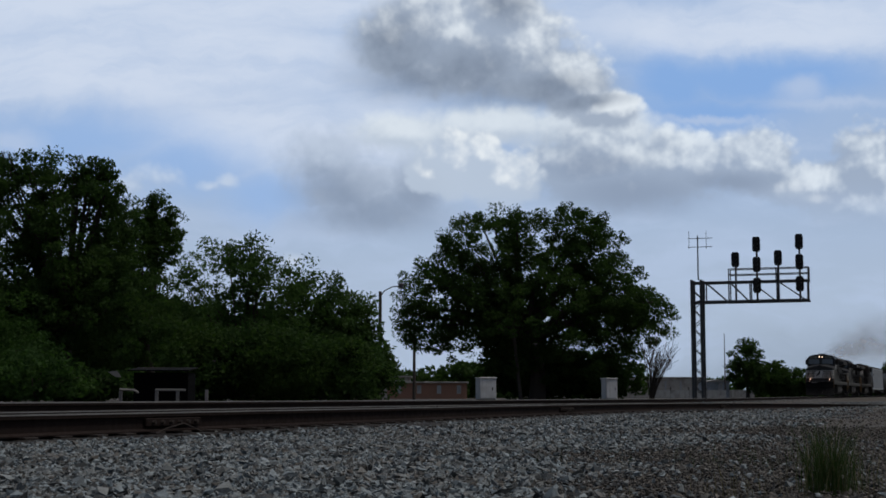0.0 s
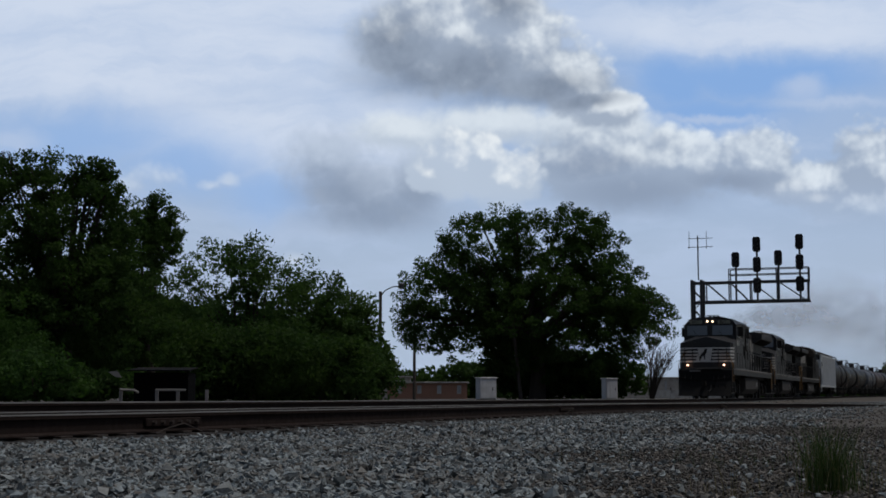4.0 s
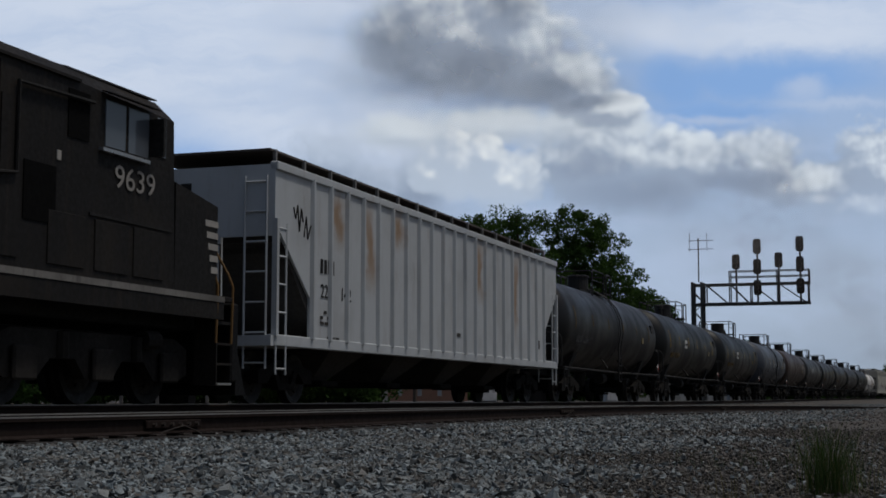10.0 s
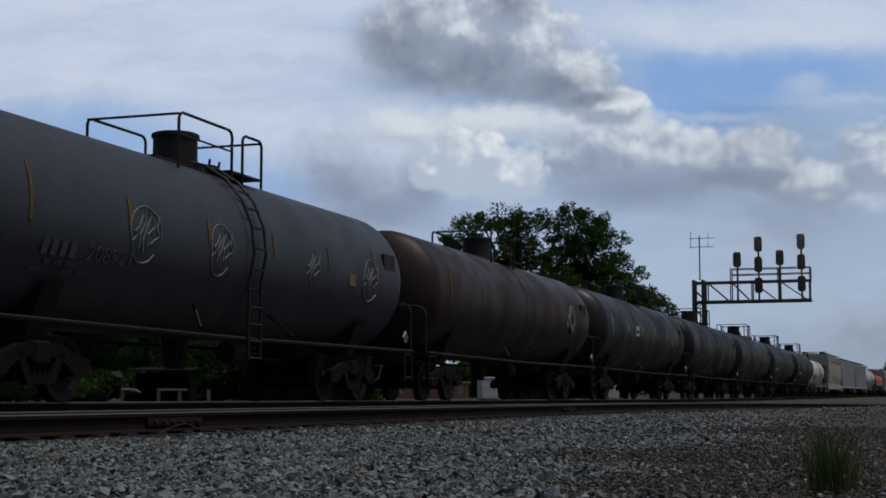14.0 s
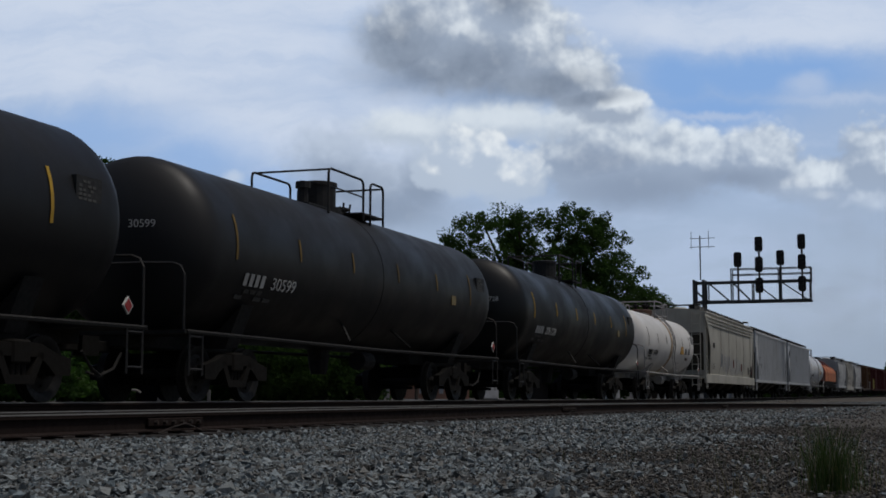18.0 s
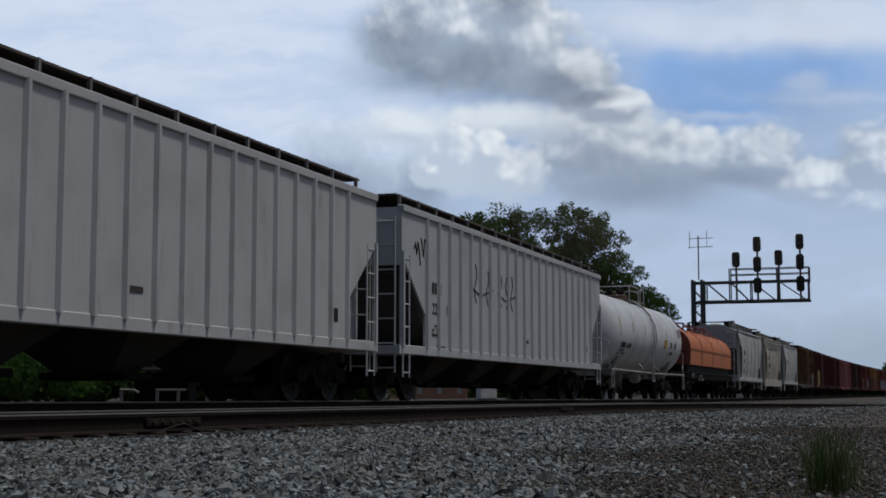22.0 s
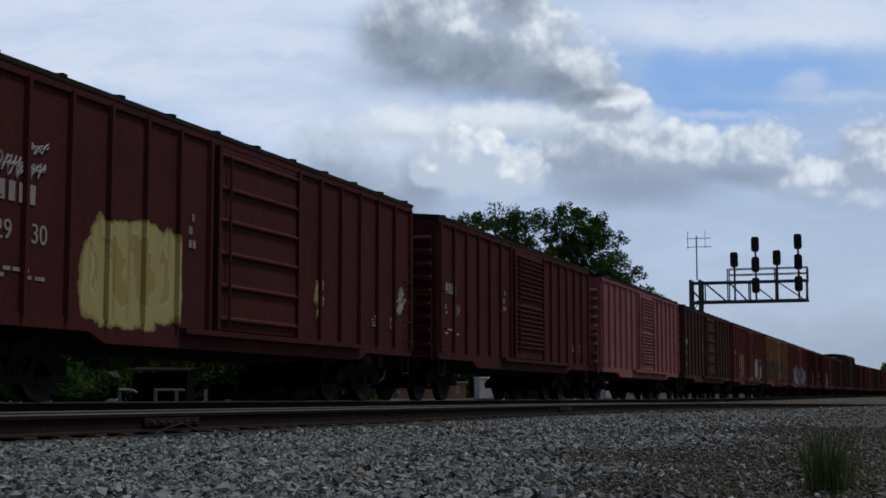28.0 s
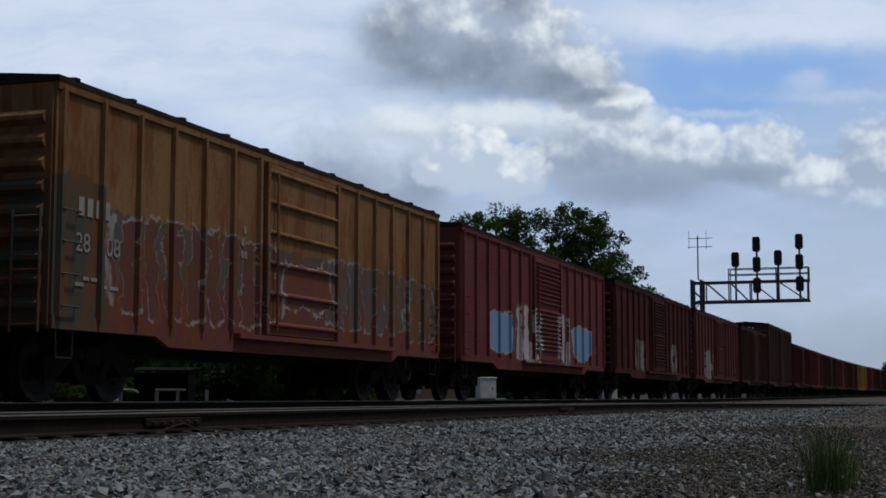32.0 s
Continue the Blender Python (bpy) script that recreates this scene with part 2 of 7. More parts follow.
    # veils of high cloud
    veil = top(blob(wispy, 250, 110, 520, 100, 0.6), blob(wispy, 300, 10, 900, 70, 0.8), blob(wispy, 1350, 45, 440, 72, 0.7), blob(wispy, 1180, 60, 130, 60, 0.8), blob(wispy, 450, 225, 280, 70, 0.8), blob(wispy, 620, 270, 200, 120, 0.8))
    col = blend(nt, times(veil, ramp(nt, bands, 0.25, 0.6, 0.55, 1.0)), col, VEIL)
    # clear blue between them
    blue = top(blob(wispy, 1330, 140, 260, 52, 0.7), blob(wispy, 1190, 150, 90, 70, 0.7), blob(wispy, 1250, 200, 170, 38, 0.8))
    col = blend(nt, times(blue, 0.9), col, BLUE)
    pale_blue = top(blob(wispy, 130, 245, 260, 55, 0.9), blob(wispy, 330, 290, 150, 70, 0.9), blob(wispy, 480, 340, 120, 60, 0.9))
    col = blend(nt, times(pale_blue, 0.85), col, (0.29, 0.44, 0.74))
    wisps = top(blob(wispy, 1420, 165, 45, 26, 0.9), blob(wispy, 1480, 190, 120, 12, 0.9), blob(wispy, 1250, 212, 120, 9, 0.9), blob(wispy, 15, 238, 60, 22, 0.8))
    col = blend(nt, times(wisps, 0.75), col, PALE)
    lifted = nt.nodes.new("ShaderNodeVectorMath")
    lifted.inputs[1].default_value = (0.11, 0.24, 0)
    nt.links.new(v0, lifted.inputs[0])
    v1 = lifted.outputs[0]

    def billows(vec):
        """Cauliflower lumps at three sizes."""
        out = None
        for scale, amount in ((2.0, 0.5), (4.6, 0.32), (9.0, 0.16)):
            vor = nt.nodes.new("ShaderNodeTexVoronoi")
            vor.feature = "SMOOTH_F1"
            vor.inputs["Scale"].default_value = scale
            vor.inputs["Smoothness"].default_value = 0.3
            nt.links.new(warp(vec, 1.3, 0.22, 3.0), vor.inputs["Vector"])
            d = sums(nt, "MULTIPLY_ADD", vor.outputs["Distance"], -amount, amount * 0.42)
            out = d if out is None else sums(nt, "ADD", out, d)
        n = noise_of(nt, vec, 1.5, 7.0, 0.58)
        return sums(nt, "ADD", out, sums(nt, "MULTIPLY_ADD", n, 0.9, -0.45))

    lumps = {"here": (v0, billows(v0)), "lit": (v1, billows(v1))}
    broad = noise_of(nt, calm, 1.1, 5.0, 0.55)

    def depth(where, blobs, puff):
        """How deep a place lies inside a heaped cloud, its border lumpy."""
        vec, lump = lumps[where]
        out = None
        for px, py, w, h in blobs:
            cx, cy, rx, ry = (px - 784) / 100, (441 - py) / 100, w / 100, h / 100
            off = nt.nodes.new("ShaderNodeVectorMath")
            off.operation = "MULTIPLY_ADD"
            off.inputs[1].default_value = (1 / rx, 1 / ry, 0)
            off.inputs[2].default_value = (-cx / rx, -cy / ry, 0)
            nt.links.new(vec, off.inputs[0])
            ln = nt.nodes.new("ShaderNodeVectorMath")
            ln.operation = "LENGTH"
            nt.links.new(off.outputs[0], ln.inputs[0])
            d = sums(nt, "SUBTRACT", 1.0, ln.outputs["Value"])
            out = d if out is None else sums(nt, "SMOOTH_MAX", out, d, 0.25)
        return sums(nt, "MULTIPLY_ADD", lump, puff, out)

    def fade(y_top, y_low):
        """One above the first height, nothing below the second."""
        return ramp(nt, sep.outputs[1], (441 - y_low) / 100, (441 - y_top) / 100)

    def rightward(px0, px1):
        return ramp(nt, sep.outputs[0], (px0 - 784) / 100, (px1 - 784) / 100)

    def cloud(col, blobs, grey, white, soft=0.3, puff=1.0, lo=-0.2, hi=0.45, amount=0.92, mask=None):
        """A heaped cloud over col, brighter where it faces up and to the right."""
        f = depth("here", blobs, puff)
        lit = ramp(nt, sums(nt, "SUBTRACT", f, depth("lit", blobs, puff)), lo, hi)
        m = ramp(nt, f, -0.04, soft, 0.0, amount)
        return blend(nt, times(m, mask) if mask is not None else m, col, blend(nt, lit, grey, white))

    # soft grey bank behind, low on the left
    col = cloud(col, ((650, 335, 150, 85), (580, 280, 130, 75), (720, 330, 90, 80)), (0.29, 0.355, 0.485), (0.47, 0.54, 0.68), 0.7, 0.8, -0.5, 0.6, 0.85)
    left_base = top(blob(calm, 660, 380, 140, 40, 0.95), blob(calm, 600, 340, 95, 44, 0.95), blob(calm, 740, 345, 50, 60, 0.95))
    col = blend(nt, times(left_base, 0.72), col, (0.22, 0.275, 0.39))
    small_heads = ((275, 312, 62, 36), (232, 330, 50, 30), (400, 322, 26, 20), (372, 330, 30, 14), (515, 462, 26, 20))
    col = cloud(col, small_heads, (0.42, 0.50, 0.66), (0.60, 0.66, 0.78), 0.9, 0.9, -0.1, 0.9, 0.6)
    # pale cloud between the dark one and the bank
    middle = ((880, 222, 190, 48), (1010, 232, 150, 58), (1105, 228, 82, 58), (1150, 262, 90, 50), (720, 235, 130, 45))
    col = cloud(col, middle, (0.49, 0.555, 0.67), (0.70, 0.75, 0.83), 0.5, 0.5, -0.3, 0.6, 0.9)
    # the heaped bank over the signals
    bank = ((1070, 295, 180, 95), (1205, 290, 105, 74), (1335, 290, 105, 72), (1445, 330, 95, 60), (1540, 285, 80, 84), (1540, 370, 140, 80))
    col = cloud(col, bank, (0.33, 0.395, 0.525), (0.74, 0.79, 0.87), 0.3, 0.6, -0.1, 0.62, 0.88, fade(310, 430))
    grey_base = top(blob(calm, 1120, 345, 150, 38, 0.95), blob(calm, 1290, 325, 100, 22, 0.95), blob(calm, 1050, 295, 90, 34, 0.95))
    col = blend(nt, times(grey_base, 0.7), col, (0.235, 0.29, 0.41))
    # the sunlit head before it
    head = ((806, 294, 92, 72), (855, 278, 54, 50), (885, 318, 95, 66), (757, 308, 52, 46))
    col = cloud(col, head, (0.47, 0.54, 0.67), (0.86, 0.88, 0.92), 0.26, 0.6, 0.06, 0.74, 0.9, fade(325, 420))
    wisp_heads = ((1410, 332, 40, 26), (1445, 352, 42, 16), (1300, 238, 44, 14), (1525, 228, 44, 16))
    col = cloud(col, wisp_heads, (0.50, 0.57, 0.69), (0.74, 0.78, 0.86), 0.9, 1.0, 0.0, 0.9, 0.4)
    # the dark cloud overhead, lit along its right-hand edge
    dark = ((800, 65, 190, 122), (925, 95, 120, 96), (1010, 145, 98, 76), (1072, 192, 80, 44), (690, 75, 70, 72), (880, 15, 110, 80))
    col = cloud(col, dark, (0.34, 0.40, 0.52), (0.76, 0.80, 0.87), 0.32, 0.55, -0.12, 0.5, 0.95)
    belly = top(blob(calm, 800, 130, 180, 56, 0.9), blob(calm, 930, 155, 150, 36, 0.9), blob(calm, 700, 88, 80, 72, 0.9), blob(calm, 1035, 180, 80, 16, 0.9), blob(calm, 895, 8, 55, 40, 0.9))
    col = blend(nt, times(belly, sums(nt, "MULTIPLY_ADD", lumps["here"][1], -0.5, 0.82)), col, blend(nt, ramp(nt, broad, 0.3, 0.7), (0.175, 0.215, 0.30), (0.27, 0.32, 0.42)))
    em = nt.nodes.new("ShaderNodeEmission")
    tint = nt.nodes.new("ShaderNodeVectorMath")
    tint.operation = "MULTIPLY"
    tint.inputs[1].default_value = (1.01, 1.035, 1.015)
    nt.links.new(col, tint.inputs[0])
    nt.links.new(tint.outputs[0], em.inputs["Color"])
    em.inputs["Strength"].default_value = 1.0
    out = nt.nodes.new("ShaderNodeOutputMaterial")
    nt.links.new(em.outputs[0], out.inputs["Surface"])
    m.cycles.emission_sampling = "NONE"
    return m


SKY_POSE = aim(0, 0) @ pose(0, 0, -SKY_D)
backdrop = tagged(new("backdrop", Geo().box(-1500, 1500, -700, 900, -2, 0).mesh("backdrop")), "pale sky with grey and white cumulus clouds", "sky", kind="structure")
backdrop.data.materials.append(clouds())
backdrop.matrix_basis = SKY_POSE

# ---- ground and track ----
TRAIN_Y, NEAR_Y = 12.25, 8.05     # track centres
NEAR_Z = -0.075                   # rail top of the near track; the train's rail top is 0


def times7(nt, value):
    m = nt.nodes.new("ShaderNodeMath")
    m.operation = "MULTIPLY"
    m.inputs[1].default_value = 17.0
    nt.links.new(value, m.inputs[0])
    return m.outputs[0]


def gravel_material(name, light, brown, vary=True):
    m, nt, b = graph(name)
    v = coords(nt, vary=vary)
    geo = nt.nodes.new("ShaderNodeNewGeometry")
    fine = noise_of(nt, v, 60.0, 5.0, 0.7)
    wide = noise_of(nt, v, 0.6, 4.0)
    isl = blend(nt, ramp(nt, geo.outputs["Random Per Island"], 0.1, 0.95), tuple(c * 0.2 for c in light), tuple(min(1, c * 2.4) for c in light))
    hue = nt.nodes.new("ShaderNodeMath")
    hue.operation = "FRACT"
    nt.links.new(times7(nt, geo.outputs["Random Per Island"]), hue.inputs[0])
    isl = blend(nt, ramp(nt, hue.outputs[0], 0.6, 0.95, 0.0, 0.6), isl, brown)
    isl = blend(nt, ramp(nt, hue.outputs[0], 0.3, 0.05, 0.0, 0.4), isl, (light[0] * 0.8, light[1] * 1.05, light[2] * 1.3))
    col = blend(nt, ramp(nt, wide, 0.5, 0.68, 0.0, 0.35), isl, brown)
    col = blend(nt, ramp(nt, fine, 0.35, 0.75, 0.0, 0.5), col, (0.05, 0.05, 0.05))
    nt.links.new(col, b.inputs["Base Color"])
    b.inputs["Roughness"].default_value = 0.9
    bump(nt, b, fine, 0.5, 0.006)
    return m


def ground_material():
    m, nt, b = graph("dirt_and_gravel")
    v = coords(nt, vary=False)
    vo = nt.nodes.new("ShaderNodeTexVoronoi")
    vo.inputs["Scale"].default_value = 18.0
    nt.links.new(v, vo.inputs["Vector"])
    wide = noise_of(nt, v, 0.35, 5.0)
    fine = noise_of(nt, v, 30.0, 6.0, 0.7)
    col = blend(nt, vo.outputs["Color"], (0.055, 0.050, 0.044), (0.095, 0.088, 0.078))
    col = blend(nt, ramp(nt, wide, 0.42, 0.6), col, (0.066, 0.053, 0.041))
    col = blend(nt, ramp(nt, fine, 0.4, 0.7, 0.0, 0.5), col, (0.02, 0.018, 0.016))
    nt.links.new(col, b.inputs["Base Color"])
    b.inputs["Roughness"].default_value = 0.95
    bump(nt, b, vo.outputs["Distance"], 0.6, 0.02)
    return m


GROUND_Z = -0.27


def bend(x, start, k, end):
    """How far a line has swung aside at x: straight, then a curve, then its tangent; and its slope there."""
    d = np.clip(np.asarray(x, float) - start, 0, None)
    inner = np.minimum(d, end - start)
    return k * inner * inner + 2 * k * (end - start) * (d - inner), 2 * k * inner


def rise(x):
    """The main line climbs gently beyond the signals."""
    d = np.asarray(x, float) - 80
    return 0.0011 * (np.sqrt(d * d + 400) + d)


def main_y(x):
    return TRAIN_Y - bend(x, 140, 2.0e-4, 300)[0]


def spur_y(x):
    return NEAR_Y - bend(x, 30, 0.003, 90)[0]


def spur_z(x):
    return NEAR_Z - np.minimum(bend(x, 30, 1.0e-4, 75)[0], 0.2)


prof = [(-3000, GROUND_Z), (-6, GROUND_Z), (0, GROUND_Z - 0.02), (3.0, GROUND_Z - 0.02), (5.0, -0.305), (6.2, -0.318), (6.9, -0.322), (7.2, -0.325), (8.0, -0.32), (9.4, -0.31), (12, -0.30), (15.6, -0.1), (4500, -0.1)]


def height(x, y):
    """The ground: level dirt, dipping a little along the spur, and the bank under the main line."""
    x, y = np.asarray(x, float), np.asarray(y, float)
    flat = np.interp(y, [p[0] for p in prof], [p[1] for p in prof])
    dip = np.clip((x - 25) / 35, 0, 1) * np.clip((10.5 - y) / 1.5, 0, 1)
    bank = -0.21 + rise(np.clip(x, -60, 600)) - np.clip(np.abs(y - main_y(x)) - 1.9, 0, None) * 0.45
    return np.maximum(flat - 0.05 * dip * dip * (3 - 2 * dip), bank)


xs = [-3000, -600, -60] + list(range(-40, 330, 5)) + [360, 400, 500, 600, 900, 1800, 4800]
ys = [-3000, -600, -150, -40, -12] + [-6 + 0.4 * i for i in range(66)] + [24, 40, 90, 300, 1200, 4500]
gx, gy = np.meshgrid(np.array(xs, float), np.array(ys, float), indexing="ij")
gv = np.stack([gx, gy, height(gx, gy)], 2).reshape(-1, 3)
np_ = len(ys)
gf = np.array([(i * np_ + j, (i + 1) * np_ + j, (i + 1) * np_ + j + 1, i * np_ + j + 1) for i in range(len(xs) - 1) for j in range(np_ - 1)])
ground = tagged(new("ground", raw_mesh("ground", gv, gf)), "brown dirt and grey gravel ground beside the tracks", "ground", kind="structure")
ground.data.materials.append(ground_material())

RAIL_PROF = [(-0.075, -0.186), (-0.075, -0.176), (-0.012, -0.155), (-0.009, -0.05), (-0.036, -0.04), (-0.036, -0.006), (-0.028, 0),
             (0.028, 0), (0.036, -0.006), (0.036, -0.04), (0.009, -0.05), (0.012, -0.155), (0.075, -0.176), (0.075, -0.186)]
rust_rail = paint("rusty_rail_steel", (0.021, 0.0145, 0.0125), 0.85, 0.0, (0.012, 0.009, 0.008), 0.6, spec=0.1)
bright_rail = paint("polished_rail_top", (0.30, 0.29, 0.275), 0.45, 0.35, (0.1, 0.09, 0.08), 0.4)
tie_wood = paint("creosoted_tie", (0.020, 0.017, 0.015), 0.9, 0.0, (0.04, 0.036, 0.032), 0.6)
plate_steel = paint("rusty_plate", (0.028, 0.02, 0.016), 0.8)


def swept(section, stations, side):
    """A section drawn out along stations (x, y, z) of a track's middle."""
    n = len(section)
    g = Geo()
    v = [(x, y + side * 0.755 + p, z + q) for x, y, z in stations for p, q in section]
    f = [(i * n + k, i * n + (k + 1) % n, (i + 1) * n + (k + 1) % n, (i + 1) * n + k) for i in range(len(stations) - 1) for k in range(n)]
    return g.add(v, f + [tuple(range(n - 1, -1, -1)), tuple(range(len(v) - n, len(v)))])


def track(name, label, stations):
    t = thing(name, label, "railway track")
    t["kind"] = "structure"
    for side in (-1, 1):
        rail = part("rail", swept(RAIL_PROF, stations, side), rust_rail, t, "rusty steel rail with a worn top")
        part("railhead", swept([(-0.038, -0.010), (0.038, -0.010), (0.038, 0.002), (-0.038, 0.002)], stations, side), bright_rail, rail, "bright worn running surface")
    return t


spur_x = [-720, 0] + list(range(28, 96, 3)) + [130, 260]
main_x = [-720, -20] + list(range(0, 320, 10)) + [400, 900]
near_track = track("near_track", "spur track with rusty rails that curves away from the main line", [(x, float(spur_y(x)), float(spur_z(x))) for x in spur_x])
far_track = track("far_track", "main line track with rusty rails on wooden ties", [(x, float(main_y(x)), float(rise(x))) for x in main_x])
tie_me = Geo().box(-0.115, 0.115, -1.3, 1.3, -0.17, 0.0, 0.012).mesh("tie")
tie_me.materials.append(tie_wood)
plate_me = Geo().box(-0.09, 0.09, -0.18, 0.18, 0, 0.02, 0.004).mesh("tie_plate")
plate_me.materials.append(plate_steel)
for trk in (near_track, far_track):
    for i in range(-60, 150 if trk is near_track else 90):
        x = 4.0 + 0.53 * i + rng.uniform(-0.04, 0.04)
        yc, z = (float(spur_y(x)), float(spur_z(x))) if trk is near_track else (float(main_y(x)), float(rise(x)))
        turn = -math.degrees(math.atan(bend(x, 30, 0.003, 90)[1])) if trk is near_track else 0.0
        tie = part("tie", tie_me, None, trk, at=pose(x, yc + rng.uniform(-0.06, 0.06), z - 0.206, 0, 0, turn + rng.uniform(-1.2, 1.2)))
        if trk is near_track and 0 <= i < 60:
            for s in (-1, 1):
                part("tie_plate", plate_me, None, tie, at=pose(0, s * 0.755, 0.0))
# ---- signal gantry ----
gal_steel = paint("weathered_grey_steel", (0.075, 0.08, 0.085), 0.6, 0.4, (0.04, 0.035, 0.03), 0.5)
black_paint = paint("dull_black_paint", (0.012, 0.012, 0.013), 0.6, 0.0, (0.03, 0.028, 0.026), 0.4)
lens_dark = glass("dark_signal_lens", (0.01, 0.01, 0.012))


def signal_gantry():
    """A cantilever over both tracks: lattice mast, truss arm, walkway rail and colour-light heads."""
    X, y_m, y_e = 108.5, 16.7, 8.5
    g = thing("signal_gantry", "grey steel cantilever signal bridge with lattice mast beside the tracks", "signal gantry")
    base = -0.1
    hw, top = 0.52, 8.85
    for dx in (-hw, hw):
        for dy in (-0.35, 0.35):
            part("mast_leg", Geo().box(X + dx - 0.1, X + dx + 0.1, y_m + dy - 0.1, y_m + dy + 0.1, base, top, 0.015), gal_steel, g)
    n = 11
    for i in range(n):
        z0, z1 = base + 0.3 + i * 0.72, base + 0.3 + (i + 1) * 0.72
        a, b = (-hw, hw) if i % 2 else (hw, -hw)
        for dy in (-0.35, 0.35):
            part("lattice_bar", Geo().tube([(X + a, y_m + dy, z0), (X + b, y_m + dy, z1)], 0.035, 5), gal_steel, g)
        for dx in (-hw, hw):
            part("lattice_bar", Geo().tube([(X + dx, y_m + (0.35 if i % 2 else -0.35), z0), (X + dx, y_m - (0.35 if i % 2 else -0.35), z1)], 0.035, 5), gal_steel, g)
    part("mast_footing", Geo().box(X - 0.9, X + 0.9, y_m - 0.8, y_m + 0.8, base - 0.3, base + 0.12, 0.04), paint("footing_concrete", (0.3, 0.29, 0.27), 0.9), g)
    lo, hi = 7.15, 8.62
    for dx in (-0.5, 0.5):
        for z in (lo, hi):
            part("truss_chord", Geo().box(X + dx - 0.07, X + dx + 0.07, y_e, y_m + 0.4, z - 0.08, z + 0.08, 0.01), gal_steel, g)
        ys = [y_m - 0.6, 14.3, 12.75, 10.8, y_e + 0.1]
        for i, y in enumerate(ys):
            part("truss_upright", Geo().tube([(X + dx, y, lo), (X + dx, y, hi)], 0.05, 6), gal_steel, g)
            if i:
                part("truss_diagonal", Geo().tube([(X + dx, ys[i - 1] - 0.05, hi), (X + dx, y + 0.1, lo)], 0.045, 5), gal_steel, g)
    for dx in (-0.5, 0.5):
        for z in (hi + 0.55, hi + 0.98):
            part("guard_rail", Geo().tube([(X + dx, 14.3, z), (X + dx, y_e, z)], 0.035, 6), gal_steel, g)
        for y in (14.3, 10.85, y_e + 0.05):
            part("rail_post", Geo().tube([(X + dx, y, hi), (X + dx, y, hi + 1.0)], 0.045, 6), gal_steel, g)
    part("walkway", Geo().box(X - 0.5, X + 0.5, y_e, y_m, lo + 0.1, lo + 0.13), gal_steel, g)
    head = Geo().prism([(-0.28, -0.4), (-0.2, -0.55), (0.2, -0.55), (0.28, -0.4), (0.28, 0.4), (0.2, 0.55), (-0.2, 0.55), (-0.28, 0.4)], -0.1, 0.12, "x").mesh("signal_head")
    hood = Geo()
    for zz in (-0.32, 0.0, 0.32):
        hood.turned([(-0.42, 0.13), (-0.1, 0.13)], "x", (0, 0, zz), 10)
    hood_me = hood.mesh("lens_hood")
    for y, zs in ((13.75, (10.25,)), (12.2, (11.35, 9.85, 8.3)), (10.65, (10.3,)), (9.12, (11.45, 9.95, 8.35))):
        post = part("signal_post", Geo().tube([(X - 0.62, y, lo - 0.05), (X - 0.62, y, zs[0] + 0.4)], 0.075, 8), gal_steel, g)
        for z in zs:
            h = part("signal_head", head, black_paint, g, "black oval signal head", at=pose(X - 0.8, y, z))
            part("lens_hood", hood_me, black_paint, h)
    an = part("antenna_mast", Geo().tube([(X - 0.2, y_m - 0.1, top), (X - 0.2, y_m - 0.1, 12.2)], 0.05, 6), gal_steel, g)
    for z, half in ((12.0, 0.55), (11.35, 0.55)):
        part("antenna_boom", Geo().tube([(X - 0.2, y_m + half + 0.1, z), (X - 0.2, y_m - half - 0.65, z)], 0.025, 5), gal_steel, an)
    for y in (y_m + 0.55, y_m - 0.75):
        part("antenna_element", Geo().tube([(X - 0.2, y, 11.2), (X - 0.2, y, 12.55)], 0.02, 5), gal_steel, an)
    part("conduit", Geo().tube([(X - 0.55, y_m - 0.37, base), (X - 0.55, y_m - 0.37, 6.2)], 0.09, 8), gal_steel, g)


signal_gantry()


# ---- trees ----
def leaf_material(name, rgb):
    m, nt, b = graph(name)
    geo = nt.nodes.new("ShaderNodeNewGeometry")
    wide = noise_of(nt, coords(nt), 0.45, 3.0)
    col = blend(nt, geo.outputs["Random Per Island"], tuple(c * 0.7 for c in rgb), tuple(c * 1.35 for c in rgb))
    col = blend(nt, ramp(nt, wide, 0.4, 0.68, 0.0, 0.6), col, (rgb[0] * 1.5, rgb[1] * 1.35, rgb[2] * 0.9))
    nt.links.new(col, b.inputs["Base Color"])
    b.inputs["Roughness"].default_value = 0.75
    b.inputs["Specular IOR Level"].default_value = 0.08
    tr = nt.nodes.new("ShaderNodeBsdfTranslucent")
    nt.links.new(blend(nt, 0.5, col, (rgb[0] * 1.3, rgb[1] * 1.7, rgb[2] * 0.5)), tr.inputs["Color"])
    mx = nt.nodes.new("ShaderNodeMixShader")
    mx.inputs[0].default_value = 0.45
    nt.links.new(b.outputs[0], mx.inputs[1])
    nt.links.new(tr.outputs[0], mx.inputs[2])
    nt.links.new(mx.outputs[0], nt.nodes["Material Output"].inputs["Surface"])
    return m


bark = paint("dark_bark", (0.045, 0.035, 0.028), 0.95, 0.0, (0.02, 0.017, 0.014), 0.5)
LEAF_DARK = leaf_material("dark_green_leaves", (0.034, 0.064, 0.020))
LEAF_MID = leaf_material("mid_green_leaves", (0.034, 0.070, 0.020))
LEAF_PALE = leaf_material("grey_green_leaves", (0.046, 0.084, 0.030))


